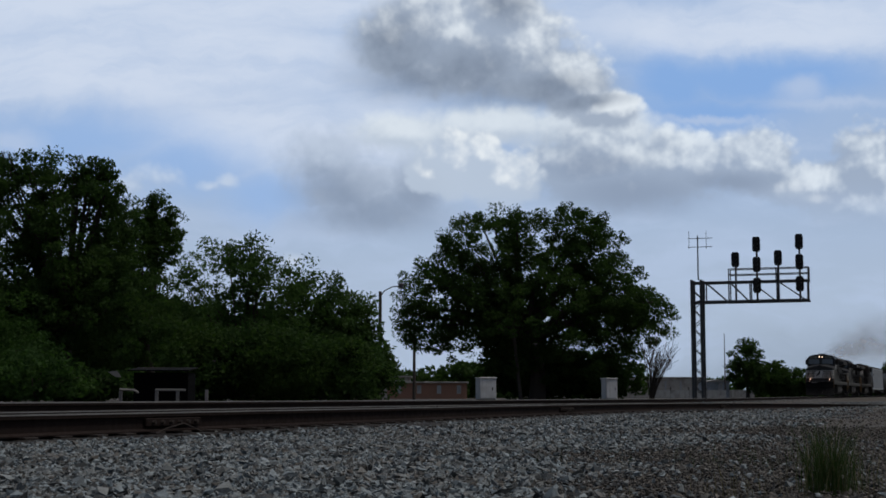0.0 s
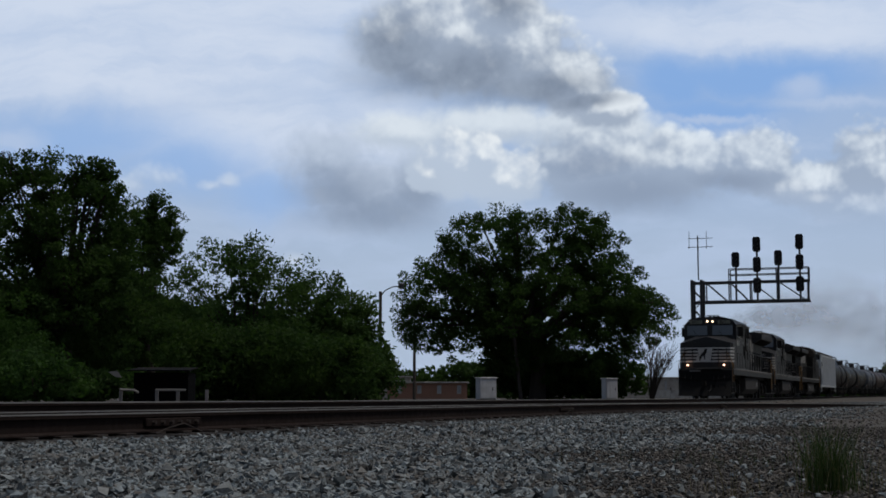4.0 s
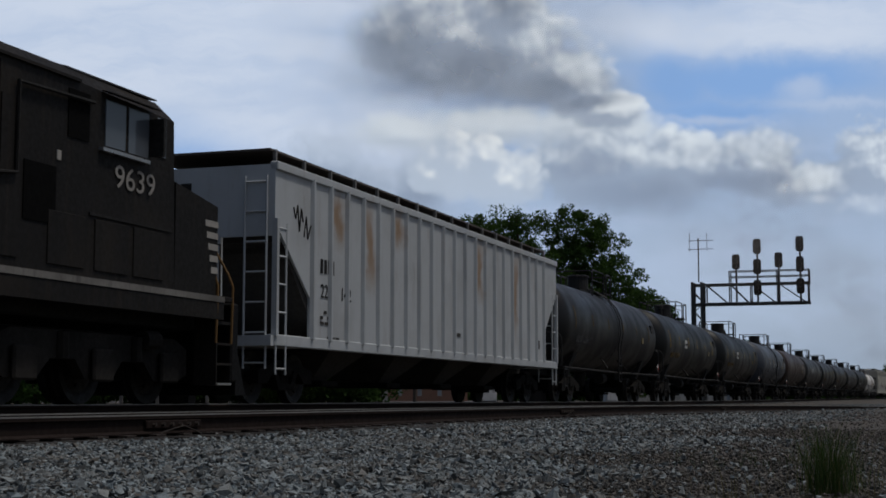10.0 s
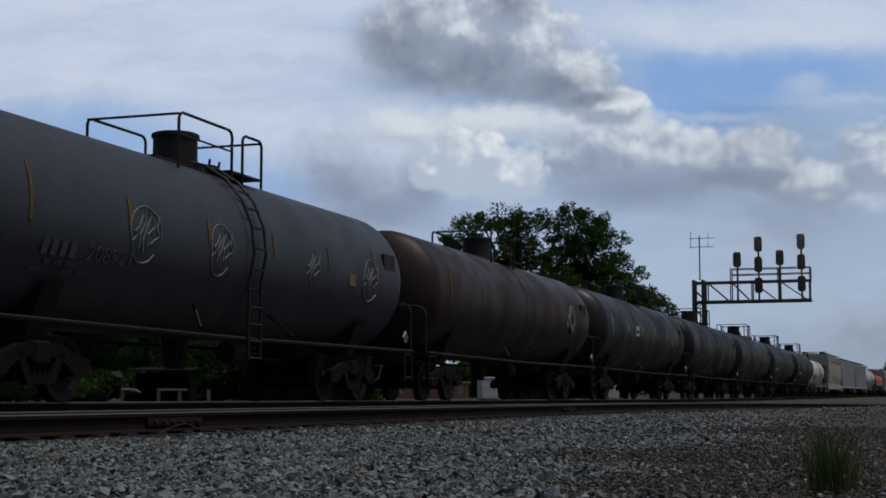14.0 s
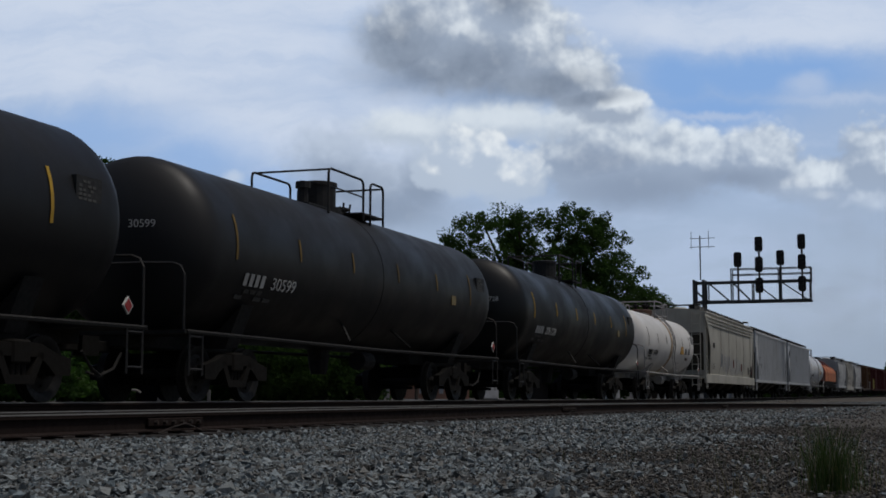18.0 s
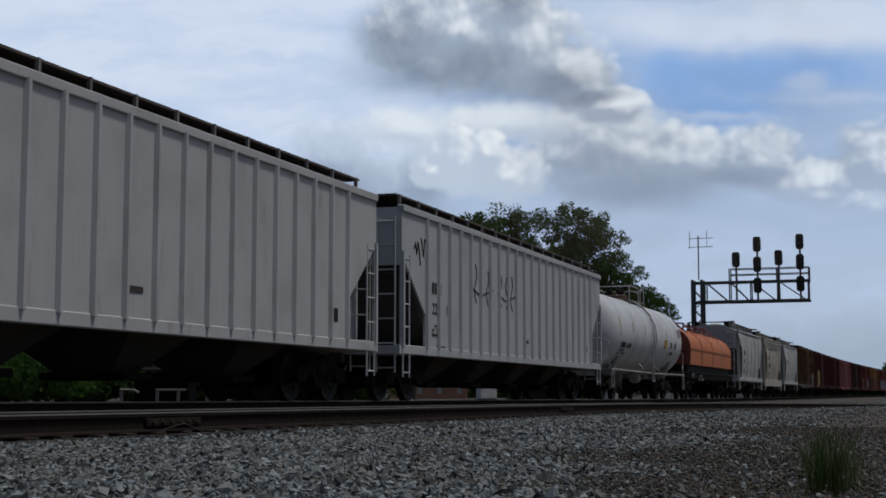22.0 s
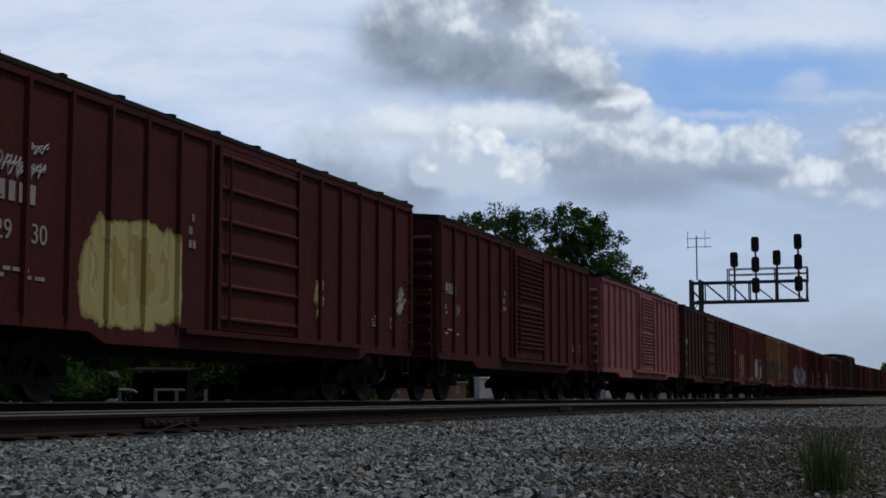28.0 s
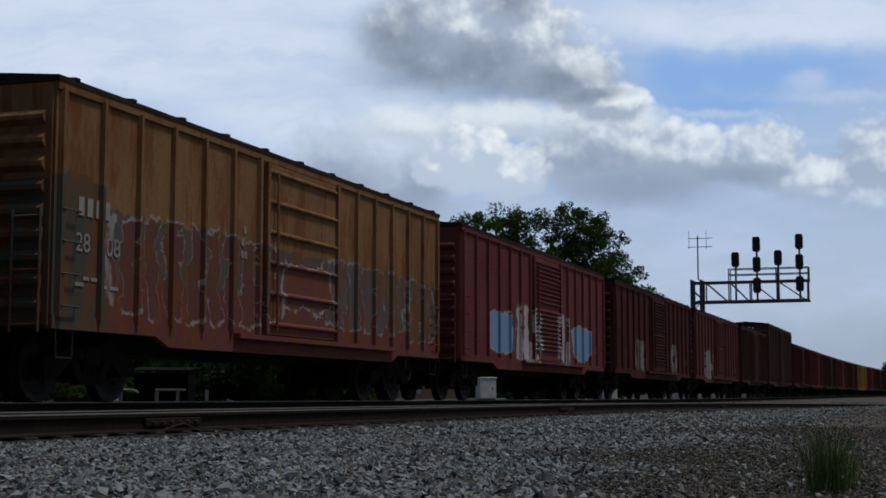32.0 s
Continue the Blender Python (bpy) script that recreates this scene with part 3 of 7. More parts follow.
def leaves(centres, radii, per, size, flat=0.75):
    """Leaf blades scattered through clumps; four corners a blade, folded at the midrib."""
    n = len(centres) * per
    c = np.repeat(centres, per, 0)
    r = np.repeat(radii, per)
    d = rng.normal(size=(n, 3))
    d /= np.linalg.norm(d, axis=1)[:, None]
    c = c + d * (r * rng.uniform(0.25, 1.0, n) ** 0.6)[:, None] * np.array([1, 1, flat])
    a = rng.normal(size=(n, 3))
    a /= np.linalg.norm(a, axis=1)[:, None]
    b = np.cross(a, rng.normal(size=(n, 3)))
    b /= np.linalg.norm(b, axis=1)[:, None]
    s = size * rng.uniform(0.5, 1.3, n)[:, None]
    v = np.stack([c - a * s, c + b * s * 0.45, c + a * s, c - b * s * 0.45], 1).reshape(-1, 3)
    return v, np.arange(n * 4).reshape(n, 4)


def tree(label, right, deep, lobes, trunk=0.35, fork=3.0, count=300, per=26, size=0.16, clump=0.9, material=None, wild=0.0, base=-0.15, name="tree", stems=1):
    """lobes: (right, up, half-width, half-height) of the crown's masses, from the tree's foot."""
    t = thing(name, label, "tree", m=faced(right, deep, base))
    area = [l[2] * l[3] for l in lobes]
    cs, rs = [], []
    for l, a in zip(lobes, area):
        k = max(6, int(count * a / sum(area)))
        d = rng.normal(size=(k, 3))
        d /= np.linalg.norm(d, axis=1)[:, None]
        d *= rng.uniform(0.15, 1.0, k)[:, None] ** 0.45
        depth = min(l[2], l[3] * 1.4)
        cs.append(np.array([l[0], 0, l[1]]) + d * np.array([l[2], depth, l[3]]) * (1 + wild * rng.normal(size=(k, 1)) * 0.25))
        rs.append(clump * rng.uniform(0.5, 1.15, k))
    cs, rs = np.concatenate(cs), np.concatenate(rs)
    cs[:, 2] = np.maximum(cs[:, 2], 0.35)
    v, f = leaves(cs, rs, per, size)
    v[:, 2] = np.maximum(v[:, 2], 0.02)
    part("crown", raw_mesh("crown", v, f), material or LEAF_DARK, t)
    for s in range(stems):
        x0 = (s - (stems - 1) / 2) * trunk * 3
        l0 = lobes[s % len(lobes)]
        part("trunk", Geo().tube([(x0, 0, -0.1), (x0 + 0.1, 0.1, fork * 0.5), (x0 + (l0[0] - x0) * 0.25, 0, fork)], [trunk * 1.25, trunk, trunk * 0.85], 9), bark, t, smooth=True)
        for l in lobes:
            for q in range(2):
                tip = Vector((l[0] + rng.uniform(-0.5, 0.5) * l[2], rng.uniform(-0.4, 0.4) * l[2], l[1] + rng.uniform(0.1, 0.8) * l[3]))
                root = Vector((x0 + (l0[0] - x0) * 0.25, 0, fork * rng.uniform(0.75, 1.0)))
                mid = root.lerp(tip, 0.5) + Vector((0, 0, 0.08 * (tip - root).length))
                part("limb", Geo().tube([root, mid, tip], [trunk * 0.55, trunk * 0.3, trunk * 0.08], 6), bark, t, smooth=True)
    return t


tree("broad dark-leaved oak with a domed crown", 7.8, 120, [(-4.3, 13.2, 4.2, 2.9), (-1.0, 13.8, 2.6, 2.4), (3.4, 13.9, 2.9, 2.3), (4.6, 12.9, 3.0, 2.8), (-7.5, 8.8, 4.2, 3.8), (6.0, 8.8, 4.2, 3.6), (0.5, 7.6, 7.0, 4.6), (7.4, 8.2, 2.8, 2.3), (9.4, 7.0, 2.3, 2.4), (-9.0, 5.9, 2.8, 1.9), (-10.6, 6.9, 1.5, 1.4), (2.5, 3.6, 6.5, 2.6), (2.6, 10.2, 4.4, 3.3), (-6.4, 10.7, 2.6, 2.3), (-4.6, 7.8, 3.8, 3.2), (-2.4, 9.6, 2.8, 2.2), (6.8, 5.6, 3.4, 2.6), (-5.6, 5.2, 3.2, 2.4)],
     trunk=0.6, fork=5.5, count=1500, per=100, size=0.135, clump=0.85)
tree("tall dark tree at the edge of the thicket", -13.2, 50, [(0.6, 5.6, 2.2, 2.6), (-1.5, 6.6, 2.0, 2.0), (1.4, 6.6, 1.0, 1.5), (-3.0, 4.9, 2.5, 2.9), (1.5, 3.0, 2.6, 2.6), (-0.6, 7.6, 0.9, 1.1), (0.6, 7.5, 0.6, 0.9), (-2.2, 7.6, 0.7, 1.0), (-3.4, 3.2, 2.4, 2.2), (0.2, 4.2, 2.6, 2.0), (-2.9, 7.9, 0.5, 0.9), (-0.7, 8.3, 0.4, 0.8), (1.5, 7.9, 0.4, 0.7), (-2.1, 8.2, 0.4, 0.9), (0.4, 8.0, 0.4, 0.7), (-1.4, 8.2, 0.35, 0.7), (1.0, 8.1, 0.4, 0.6)], trunk=0.22, fork=2.4, count=800, per=110, size=0.075, clump=0.5, wild=0.25)
tree("dark-leaved tree standing behind the thicket", -11.2, 55, [(-0.4, 6.1, 1.3, 1.6), (0.25, 7.2, 0.75, 0.8), (0.4, 6.2, 0.8, 1.0), (-0.8, 3.4, 1.6, 2.4)], trunk=0.16, fork=2.0, count=300, per=90, size=0.08, clump=0.45)
tree("overgrown shrubby tree with drooping leaves", -15.5, 46, [(0.2, 2.4, 2.2, 2.0), (1.6, 1.4, 1.7, 1.3), (-1.4, 3.4, 1.8, 1.9)], trunk=0.14, fork=1.0, count=280, per=80, size=0.065, clump=0.45, material=LEAF_MID, wild=0.3)
tree("shrub with fresh green leaves by the rails", -11.9, 42, [(0.0, 0.9, 1.2, 0.8), (0.9, 0.6, 0.8, 0.5)], trunk=0.05, fork=0.4, count=90, per=26, size=0.1, clump=0.42, material=LEAF_MID, wild=0.4, name="shrub")
tree("open-crowned tree with light grey-green leaves", -8.7, 64, [(-0.6, 5.8, 2.1, 1.7), (1.2, 5.1, 1.9, 2.0), (-1.6, 3.4, 1.9, 1.9), (0.6, 2.2, 2.9, 1.8), (0.0, 6.3, 1.3, 0.8), (-3.0, 5.0, 1.0, 1.5)], trunk=0.13, fork=1.6, count=380, per=56, size=0.09, clump=0.6, material=LEAF_PALE, wild=0.35, stems=2)
tree("light grey-green tree with a thin crown", -5.4, 66, [(-0.6, 4.5, 1.7, 1.5), (0.8, 3.8, 1.6, 1.7), (1.35, 3.2, 1.0, 1.6), (-0.2, 2.0, 2.4, 1.8), (1.7, 1.8, 0.85, 1.8)], trunk=0.12, fork=1.4, count=380, per=56, size=0.10, clump=0.6, material=LEAF_PALE, wild=0.35, stems=2)
tree("dense dark undergrowth under the trees", -11.0, 58, [(0.0, 1.6, 4.0, 1.6), (4.5, 1.5, 4.0, 1.5), (-3.5, 2.4, 3.0, 2.2)], trunk=0.08, fork=0.8, count=820, per=90, size=0.095, clump=0.7, name="thicket")
tree("dense dark undergrowth beside the brick building", -4.6, 70, [(0.0, 1.5, 2.6, 1.5), (-2.5, 1.4, 2.6, 1.4)], trunk=0.08, fork=0.8, count=420, per=90, size=0.11, clump=0.75, name="thicket")
tree("round dark tree behind the grey shed", 52.6, 250, [(0, 6.5, 3.3, 3.4), (0.2, 8.9, 1.9, 1.7), (-0.8, 4.2, 2.9, 2.8), (1.6, 3.6, 3.6, 3.2), (4.4, 3.4, 2.8, 3.0)], trunk=0.3, fork=2.5, count=420, per=40, size=0.22, clump=0.75, base=0.0)
tree("dark bushes trailing along the line", 58.6, 250, [(-1.5, 3.4, 3.4, 3.0), (2.2, 2.6, 3.4, 2.6), (5.0, 2.0, 2.4, 2.1)], trunk=0.2, fork=1.0, count=300, per=36, size=0.24, clump=0.8, base=0.0, name="bush")
tree("distant tree beyond the curve of the line", 130.0, 420, [(1.0, 8.0, 3.4, 4.0), (-1.5, 6.0, 2.4, 3.0)], trunk=0.3, fork=3.0, count=90, per=18, size=0.45, clump=1.2, base=0.0)


tree("low dark bushes along the foot of the trees", -14.2, 48, [(0.0, 0.6, 3.2, 0.8), (2.6, 0.5, 2.4, 0.6), (-1.5, 0.9, 2.4, 1.0)], trunk=0.05, fork=0.4, count=260, per=60, size=0.11, clump=0.45, name="bush")
tree("dense dark undergrowth deep in the thicket", -13.0, 76, [(0.0, 2.6, 9.0, 2.4), (-6.0, 4.0, 5.0, 3.0), (5.0, 2.2, 5.0, 2.2)], trunk=0.1, fork=0.8, count=700, per=30, size=0.34, clump=1.0, name="thicket")
tree("dark shrubs under the broad oak", 8.6, 124, [(0.0, 2.2, 6.0, 2.2), (4.5, 2.0, 4.5, 2.0), (-2.0, 3.0, 3.0, 2.4)], trunk=0.1, fork=0.8, count=460, per=50, size=0.24, clump=0.9, name="thicket")


def tree_line(right0, right1, deep, low, high, n):
    """Far woods along the horizon, too many trees to count."""
    x = rng.uniform(right0, right1, n)
    top = low + (high - low) * (0.5 + 0.5 * np.sin(x * 0.11) * np.cos(x * 0.037 + 1))
    c = np.stack([x, rng.uniform(-8, 8, n), rng.uniform(0.0, 1.0, n) ** 0.8 * top], 1)
    v, f = leaves(c, np.full(n, 1.6), 16, 0.9)
    ob = tagged(new("far_woods", raw_mesh("far_woods", v, f)), "dark far woods along the horizon", "woods", kind="stuff")
    ob.data.materials.append(LEAF_DARK)
    ob.matrix_basis = faced(0, deep, 0)


tree_line(-160, 200, 480, 4.0, 7.5, 1700)
tree_line(-170, 320, 500, 1.0, 2.2, 1700)
tree_line(-20, 12, 330, 5.0, 8.5, 260)


def bare_shrub(right, deep):
    """Thin stems from one foot, each with forking twigs."""
    t = thing("bare_shrub", "leafless grey shrub of thin forking branches", "shrub", m=faced(right, deep, -0.1))
    for i in range(34):
        side, back, h = rng.uniform(-0.9, 2.2), rng.uniform(-0.8, 0.8), rng.uniform(2.6, 5.4)
        tip = Vector((side, back, h))
        mid = Vector((side * 0.35, back * 0.35, h * 0.5)) + Vector(rng.normal(0, 0.15, 3))
        g = Geo().tube([(0.1 * side, 0, 0), mid, mid.lerp(tip, 0.6) + Vector(rng.normal(0, 0.12, 3)), tip], [0.045, 0.03, 0.018, 0.008], 4)
        for k in range(7):
            q = mid.lerp(tip, rng.uniform(0.0, 0.85))
            e = q + Vector((rng.uniform(-0.6, 0.8), rng.uniform(-0.5, 0.5), rng.uniform(0.3, 1.0)))
            g.tube([q, q.lerp(e, 0.5) + Vector(rng.normal(0, 0.06, 3)), e], [0.016, 0.012, 0.006], 3)
        part("branch", g, bark, t)


bare_shrub(16.2, 113)

# ---- far things beyond the tracks ----
white_metal = paint("white_enamelled_cabinet", (0.55, 0.56, 0.57), 0.5, 0.0, (0.2, 0.18, 0.16), 0.5, 0.3)
for rr, w, dp in ((2.72, 1.12, 91.8), (11.55, 0.86, 100.5)):
    h = 1.38 if dp < 100 else 1.45
    c = thing("relay_cabinet", "white metal trackside relay cabinet", "cabinet", "trackside cabinets", faced(rr, dp, -0.1, 18))
    part("body", Geo().box(-w / 2, w / 2, -0.4, 0.4, 0.08, h, 0.02), white_metal, c)
    part("lid", Geo().box(-w / 2 - 0.05, w / 2 + 0.05, -0.46, 0.46, h, h + 0.07, 0.02), white_metal, c)
    part("door", Geo().box(-w / 2 + 0.06, w / 2 - 0.06, -0.425, -0.4, 0.15, h - 0.08, 0.008), white_metal, c)
    part("handle", Geo().box(w / 4, w / 4 + 0.04, -0.46, -0.42, h * 0.45, h * 0.6, 0.008), black_paint, c)
    part("plinth", Geo().box(-w / 2, w / 2, -0.38, 0.38, -0.05, 0.08), black_paint, c)

pole_wood = paint("weathered_pole_wood", (0.06, 0.05, 0.042), 0.9)
lamp_post = thing("street_lamp", "dark pole street lamp with a curved arm", "street lamp", m=faced(-3.6, 82.5, -0.12))
part("pole", Geo().tube([(0, 0, 0), (0, 0, 6.25)], [0.12, 0.09], 8), pole_wood, lamp_post)
part("arm", Geo().tube([(0, 0, 5.95), (0.25, 0, 6.3), (0.7, 0, 6.52), (1.15, 0, 6.56)], 0.035, 6), gal_steel, lamp_post)
part("lamp_head", Geo().turned([(0, 0.05), (0.05, 0.12), (0.2, 0.13), (0.25, 0.2), (0.3, 0.16)], "z", (1.2, 0, 6.42), 10), gal_steel, lamp_post)
for rr, dp, h, lean, lab in ((-2.63, 132, 6.0, 0.0, "dark wooden utility pole"), (6.35, 118, 6.3, -0.65, "leaning old wooden utility pole")):
    p = thing("utility_pole", lab, "pole", m=faced(rr, dp, -0.12))
    part("pole", Geo().tube([(0, 0, 0), (lean, 0, h)], [0.16, 0.11], 8), pole_wood, p)
    part("cap", Geo().turned([(0, 0.13), (0.06, 0.1)], "z", (lean, 0, h), 8), gal_steel, p)

brick = paint("brown_brick_wall", (0.30, 0.16, 0.11), 0.9, 0.0, (0.16, 0.1, 0.07), 0.5)
roof_pale = paint("pale_roof_edge", (0.32, 0.31, 0.29), 0.8)
# window panes in one pale grey
pane = paint("pale_window_pane", (0.36, 0.37, 0.38), 0.6)
light_wall = paint("pale_painted_wall", (0.42, 0.39, 0.35), 0.85, 0.0, (0.14, 0.12, 0.1), 0.5, 0.3)


def low_building(name, label, right, deep, w, h, mat, wins, roof, z=-0.15, gable=0.0):
    b = thing(name, label, "building", m=faced(right, deep, z))
    part("wall", Geo().box(-w / 2, w / 2, 0, 8, 0, h), mat, b)
    if gable:
        part("roof", Geo().prism([(-w / 2 - 0.2, h), (w / 2 + 0.2, h), (0, h + gable)], -0.3, 8.3), roof, b)
    else:
        part("roof", Geo().box(-w / 2 - 0.3, w / 2 + 0.3, -0.35, 8.3, h, h + 0.22, 0.03), roof, b)
    for i in range(wins):
        x = -w / 2 + w * (i + 0.6) / wins
        win = part("window", Geo().box(x - 0.3, x + 0.3, -0.06, 0.02, h * 0.34, h * 0.88), light_wall, b)
        part("pane", Geo().box(x - 0.24, x + 0.24, -0.075, -0.055, h * 0.38, h * 0.84), pane, win)
    return b


low_building("brick_building", "low brown brick building with a pale flat roof", -2.2, 200, 11.0, 2.2, brick, 4, roof_pale)
low_building("warehouse", "long low pale warehouse with a flat roof", 56.0, 380, 24.0, 5.4, light_wall, 6, roof_pale)
low_building("metal_shed", "small grey corrugated metal shed", 47.5, 250, 3.9, 3.0, paint("grey_sheet_metal", (0.30, 0.33, 0.36), 0.6, 0.2), 1, roof_pale, gable=0.35)
low_building("far_building", "distant pale building behind the trees", 30.0, 420, 14.0, 6.0, light_wall, 4, roof_pale)
low_building("annex", "small pale outbuilding beside the brick building", -7.2, 215, 4.5, 3.2, light_wall, 1, roof_pale)
fence_white = paint("white_board_fence", (0.42, 0.42, 0.40), 0.8)
fence = thing("board_fence", "pale board fence beyond the tracks", "fence", m=faced(52.0, 262, -0.1))
for i in range(14):
    part("board", Geo().box(-4 + i * 0.6, -4 + i * 0.6 + 0.56, 0, 0.04, 0.15, 1.55), fence_white, fence)
for i in range(4):
    part("fence_post", Geo().box(-4 + i * 2.7, -3.88 + i * 2.7, 0.05, 0.17, 0, 1.75), pole_wood, fence)

wall_fence = thing("board_fence", "long pale board fence before the warehouse", "fence", m=faced(34.0, 200, -0.1))
for i in range(16):
    part("board", Geo().box(-5.1 + i * 0.64, -5.1 + i * 0.64 + 0.6, 0, 0.04, 0.1, 1.2), fence_white, wall_fence)
for i in range(5):
    part("fence_post", Geo().box(-5.1 + i * 2.5, -4.98 + i * 2.5, 0.05, 0.17, 0, 1.6), pole_wood, wall_fence)
mast = thing("radio_mast", "thin dark radio mast behind the sheds", "mast", m=faced(46.8, 240, -0.1))
part("pole", Geo().tube([(0, 0, 0), (0, 0, 5.5), (0, 0, 10.7)], [0.13, 0.09, 0.05], 6), pole_wood, mast)
part("cap", Geo().turned([(0, 0.07), (0.1, 0.03)], "z", (0, 0, 10.7), 6), gal_steel, mast)

post_white = paint("chipped_white_timber", (0.22, 0.21, 0.20), 0.8, 0.0, (0.1, 0.09, 0.08), 0.6)
rail_f = thing("timber_barrier", "low white timber barrier with a broken rail", "barrier", m=faced(-6.75, 34.5, -0.08))
for x in (-0.93, -0.07, 0.43, 1.12):
    part("post", Geo().box(x - 0.035, x + 0.035, -0.035, 0.035, 0, 0.34), post_white, rail_f)
part("rail", Geo().box(-0.10, 0.62, -0.05, 0.0, 0.31, 0.36, 0.008), post_white, rail_f)
part("rail", Geo().tube([(-0.95, -0.03, 0.35), (-0.6, -0.03, 0.33), (-0.5, -0.03, 0.27)], 0.03, 5), post_white, rail_f, "broken end of the rail")
shed = thing("lean_to_shed", "dark low lean-to under the trees", "shed", m=faced(-7.2, 40, -0.1))
soot = paint("sooty_boards", (0.0025, 0.0025, 0.003), 0.95, 0.0, (0.005, 0.0045, 0.004), 0.4, spec=0.05)
part("wall", Geo().box(-1.35, 0.15, 0, 1.2, 0, 0.86), soot, shed)
part("roof", Geo().slab([(-1.5, -0.15, 0.9), (0.2, -0.15, 0.9), (0.2, 1.3, 1.0), (-1.5, 1.3, 1.0)], 0.03), paint("dull_tin_roof", (0.008, 0.008, 0.0085), 0.9, spec=0.1), shed)
part("loose_board", Geo().slab([(-2.0, -0.3, 0.88), (-1.75, -0.3, 0.90), (-1.62, -0.3, 0.72), (-1.8, -0.3, 0.74)], 0.02), post_white, shed, "pale broken board")
# ---- the train ----
NOSE_X, SPEED = 19.607 + 7 * 20.895, 20.895      # the lead nose at the start, and metres a second towards -x
CARS = []                                        # (thing, its middle behind the lead nose)
truck_steel = paint("grimy_truck_steel", (0.0075, 0.0068, 0.006), 0.85, 0.0, (0.017, 0.0145, 0.012), 0.75, spec=0.15)
loco_truck_steel = paint("dusty_locomotive_truck_steel", (0.012, 0.011, 0.010), 0.85, 0.0, (0.034, 0.030, 0.026), 0.8, 0.3, spec=0.2)
wheel_steel = paint("worn_wheel_steel", (0.012, 0.011, 0.010), 0.6, 0.3, (0.006, 0.005, 0.005), 0.6)
frame_black = paint("black_underframe", (0.010, 0.0095, 0.009), 0.8, 0.0, (0.02, 0.017, 0.014), 0.5)
white_trim = paint("white_lettering", (0.55, 0.55, 0.53), 0.6, 0.0, (0.2, 0.19, 0.18), 0.35)
yellow_trim = paint("yellow_stripe", (0.50, 0.30, 0.03), 0.6)
bright_metal = paint("worn_bright_steel", (0.5, 0.5, 0.5), 0.35, 0.8)


def wheelset_mesh(r, half=0.755):
    g = Geo().turned([(-1.05, 0.07), (-1.0, 0.09), (1.0, 0.09), (1.05, 0.07)], "y", n=8)
    for s in (-1, 1):
        y = s * half
        g.turned([(y - s * 0.10, r * 0.35), (y - s * 0.09, r + 0.025), (y - s * 0.05, r + 0.02), (y - s * 0.045, r), (y + s * 0.06, r), (y + s * 0.055, r * 0.82), (y + s * 0.01, r * 0.7), (y + s * 0.03, r * 0.3), (y + s * 0.1, r * 0.25)], "y", n=24)
        for k in range(4):
            a = k * math.pi / 2
            g.turned([(y + s * 0.035, 0.03), (y + s * 0.07, 0.03)], "y", (math.cos(a) * r * 0.5, 0, math.sin(a) * r * 0.5), 6)
    return g.mesh("wheelset", True)


WHEEL = wheelset_mesh(0.457)
WHEEL_L = wheelset_mesh(0.52)
for w in (WHEEL, WHEEL_L):
    w.materials.append(wheel_steel)


def side_frame_mesh(s, base=0.89, z=0.46):
    g = Geo()
    y0, y1 = (0.93, 1.07) if s > 0 else (-1.07, -0.93)
    g.prism([(-base - 0.25, z - 0.1), (-base - 0.25, z + 0.13), (-base + 0.15, z + 0.22), (-0.45, z + 0.32), (0.45, z + 0.32), (base - 0.15, z + 0.22), (base + 0.25, z + 0.13), (base + 0.25, z - 0.1), (base - 0.1, z - 0.1),
             (base - 0.25, z + 0.02), (0.42, z + 0.14), (-0.42, z + 0.14), (-base + 0.25, z + 0.02), (-base + 0.1, z - 0.1)], y0, y1)
    g.prism([(-0.55, z + 0.2), (-0.3, z - 0.22), (0.3, z - 0.22), (0.55, z + 0.2), (0.4, z + 0.2), (0.22, z - 0.1), (-0.22, z - 0.1), (-0.4, z + 0.2)], y0, y1)
    for x in (-base, base):
        g.turned([(y1 * 1.0 + 0.02 * s, 0.11), (y1 + 0.09 * s, 0.1)], "y", (x, 0, z), 8)
    return g.mesh("side_frame")


SPRING = Geo()
for dx in (-0.12, 0.0, 0.12):
    SPRING.turned([(0, 0.055), (0.22, 0.055)], "z", (dx, 0, 0.34), 8)
SPRING = SPRING.mesh("spring_pack")
FRAMES = {s: side_frame_mesh(s) for s in (-1, 1)}
BOLSTER = Geo().box(-0.2, 0.2, -1.1, 1.1, 0.5, 0.82, 0.03).box(-0.3, 0.3, -0.3, 0.3, 0.82, 0.92).mesh("truck")
BRAKE = Geo().box(-1.1, 1.1, -0.5, -0.42, 0.28, 0.36).box(-1.1, 1.1, 0.42, 0.5, 0.28, 0.36).mesh("brake_beam")
for me in (SPRING, BOLSTER, BRAKE, *FRAMES.values()):
    me.materials.append(truck_steel)
AXLES = {}                                       # axle place -> wheelsets that turn alike


def truck(parent, x):
    t = part("truck", BOLSTER, None, parent, "grimy cast steel truck", at=pose(x, 0, 0))
    for s in (-1, 1):
        part("side_frame", FRAMES[s], None, t)
        part("spring_pack", SPRING, None, t, at=pose(0, s * 1.0, 0))
    part("brake_beam", BRAKE, None, t)
    for ax in (-0.89, 0.89):
        w = part("wheelset", WHEEL, None, t, at=pose(ax, 0, 0.457))
        AXLES.setdefault((ax, 0.457), []).append(w)
    return t


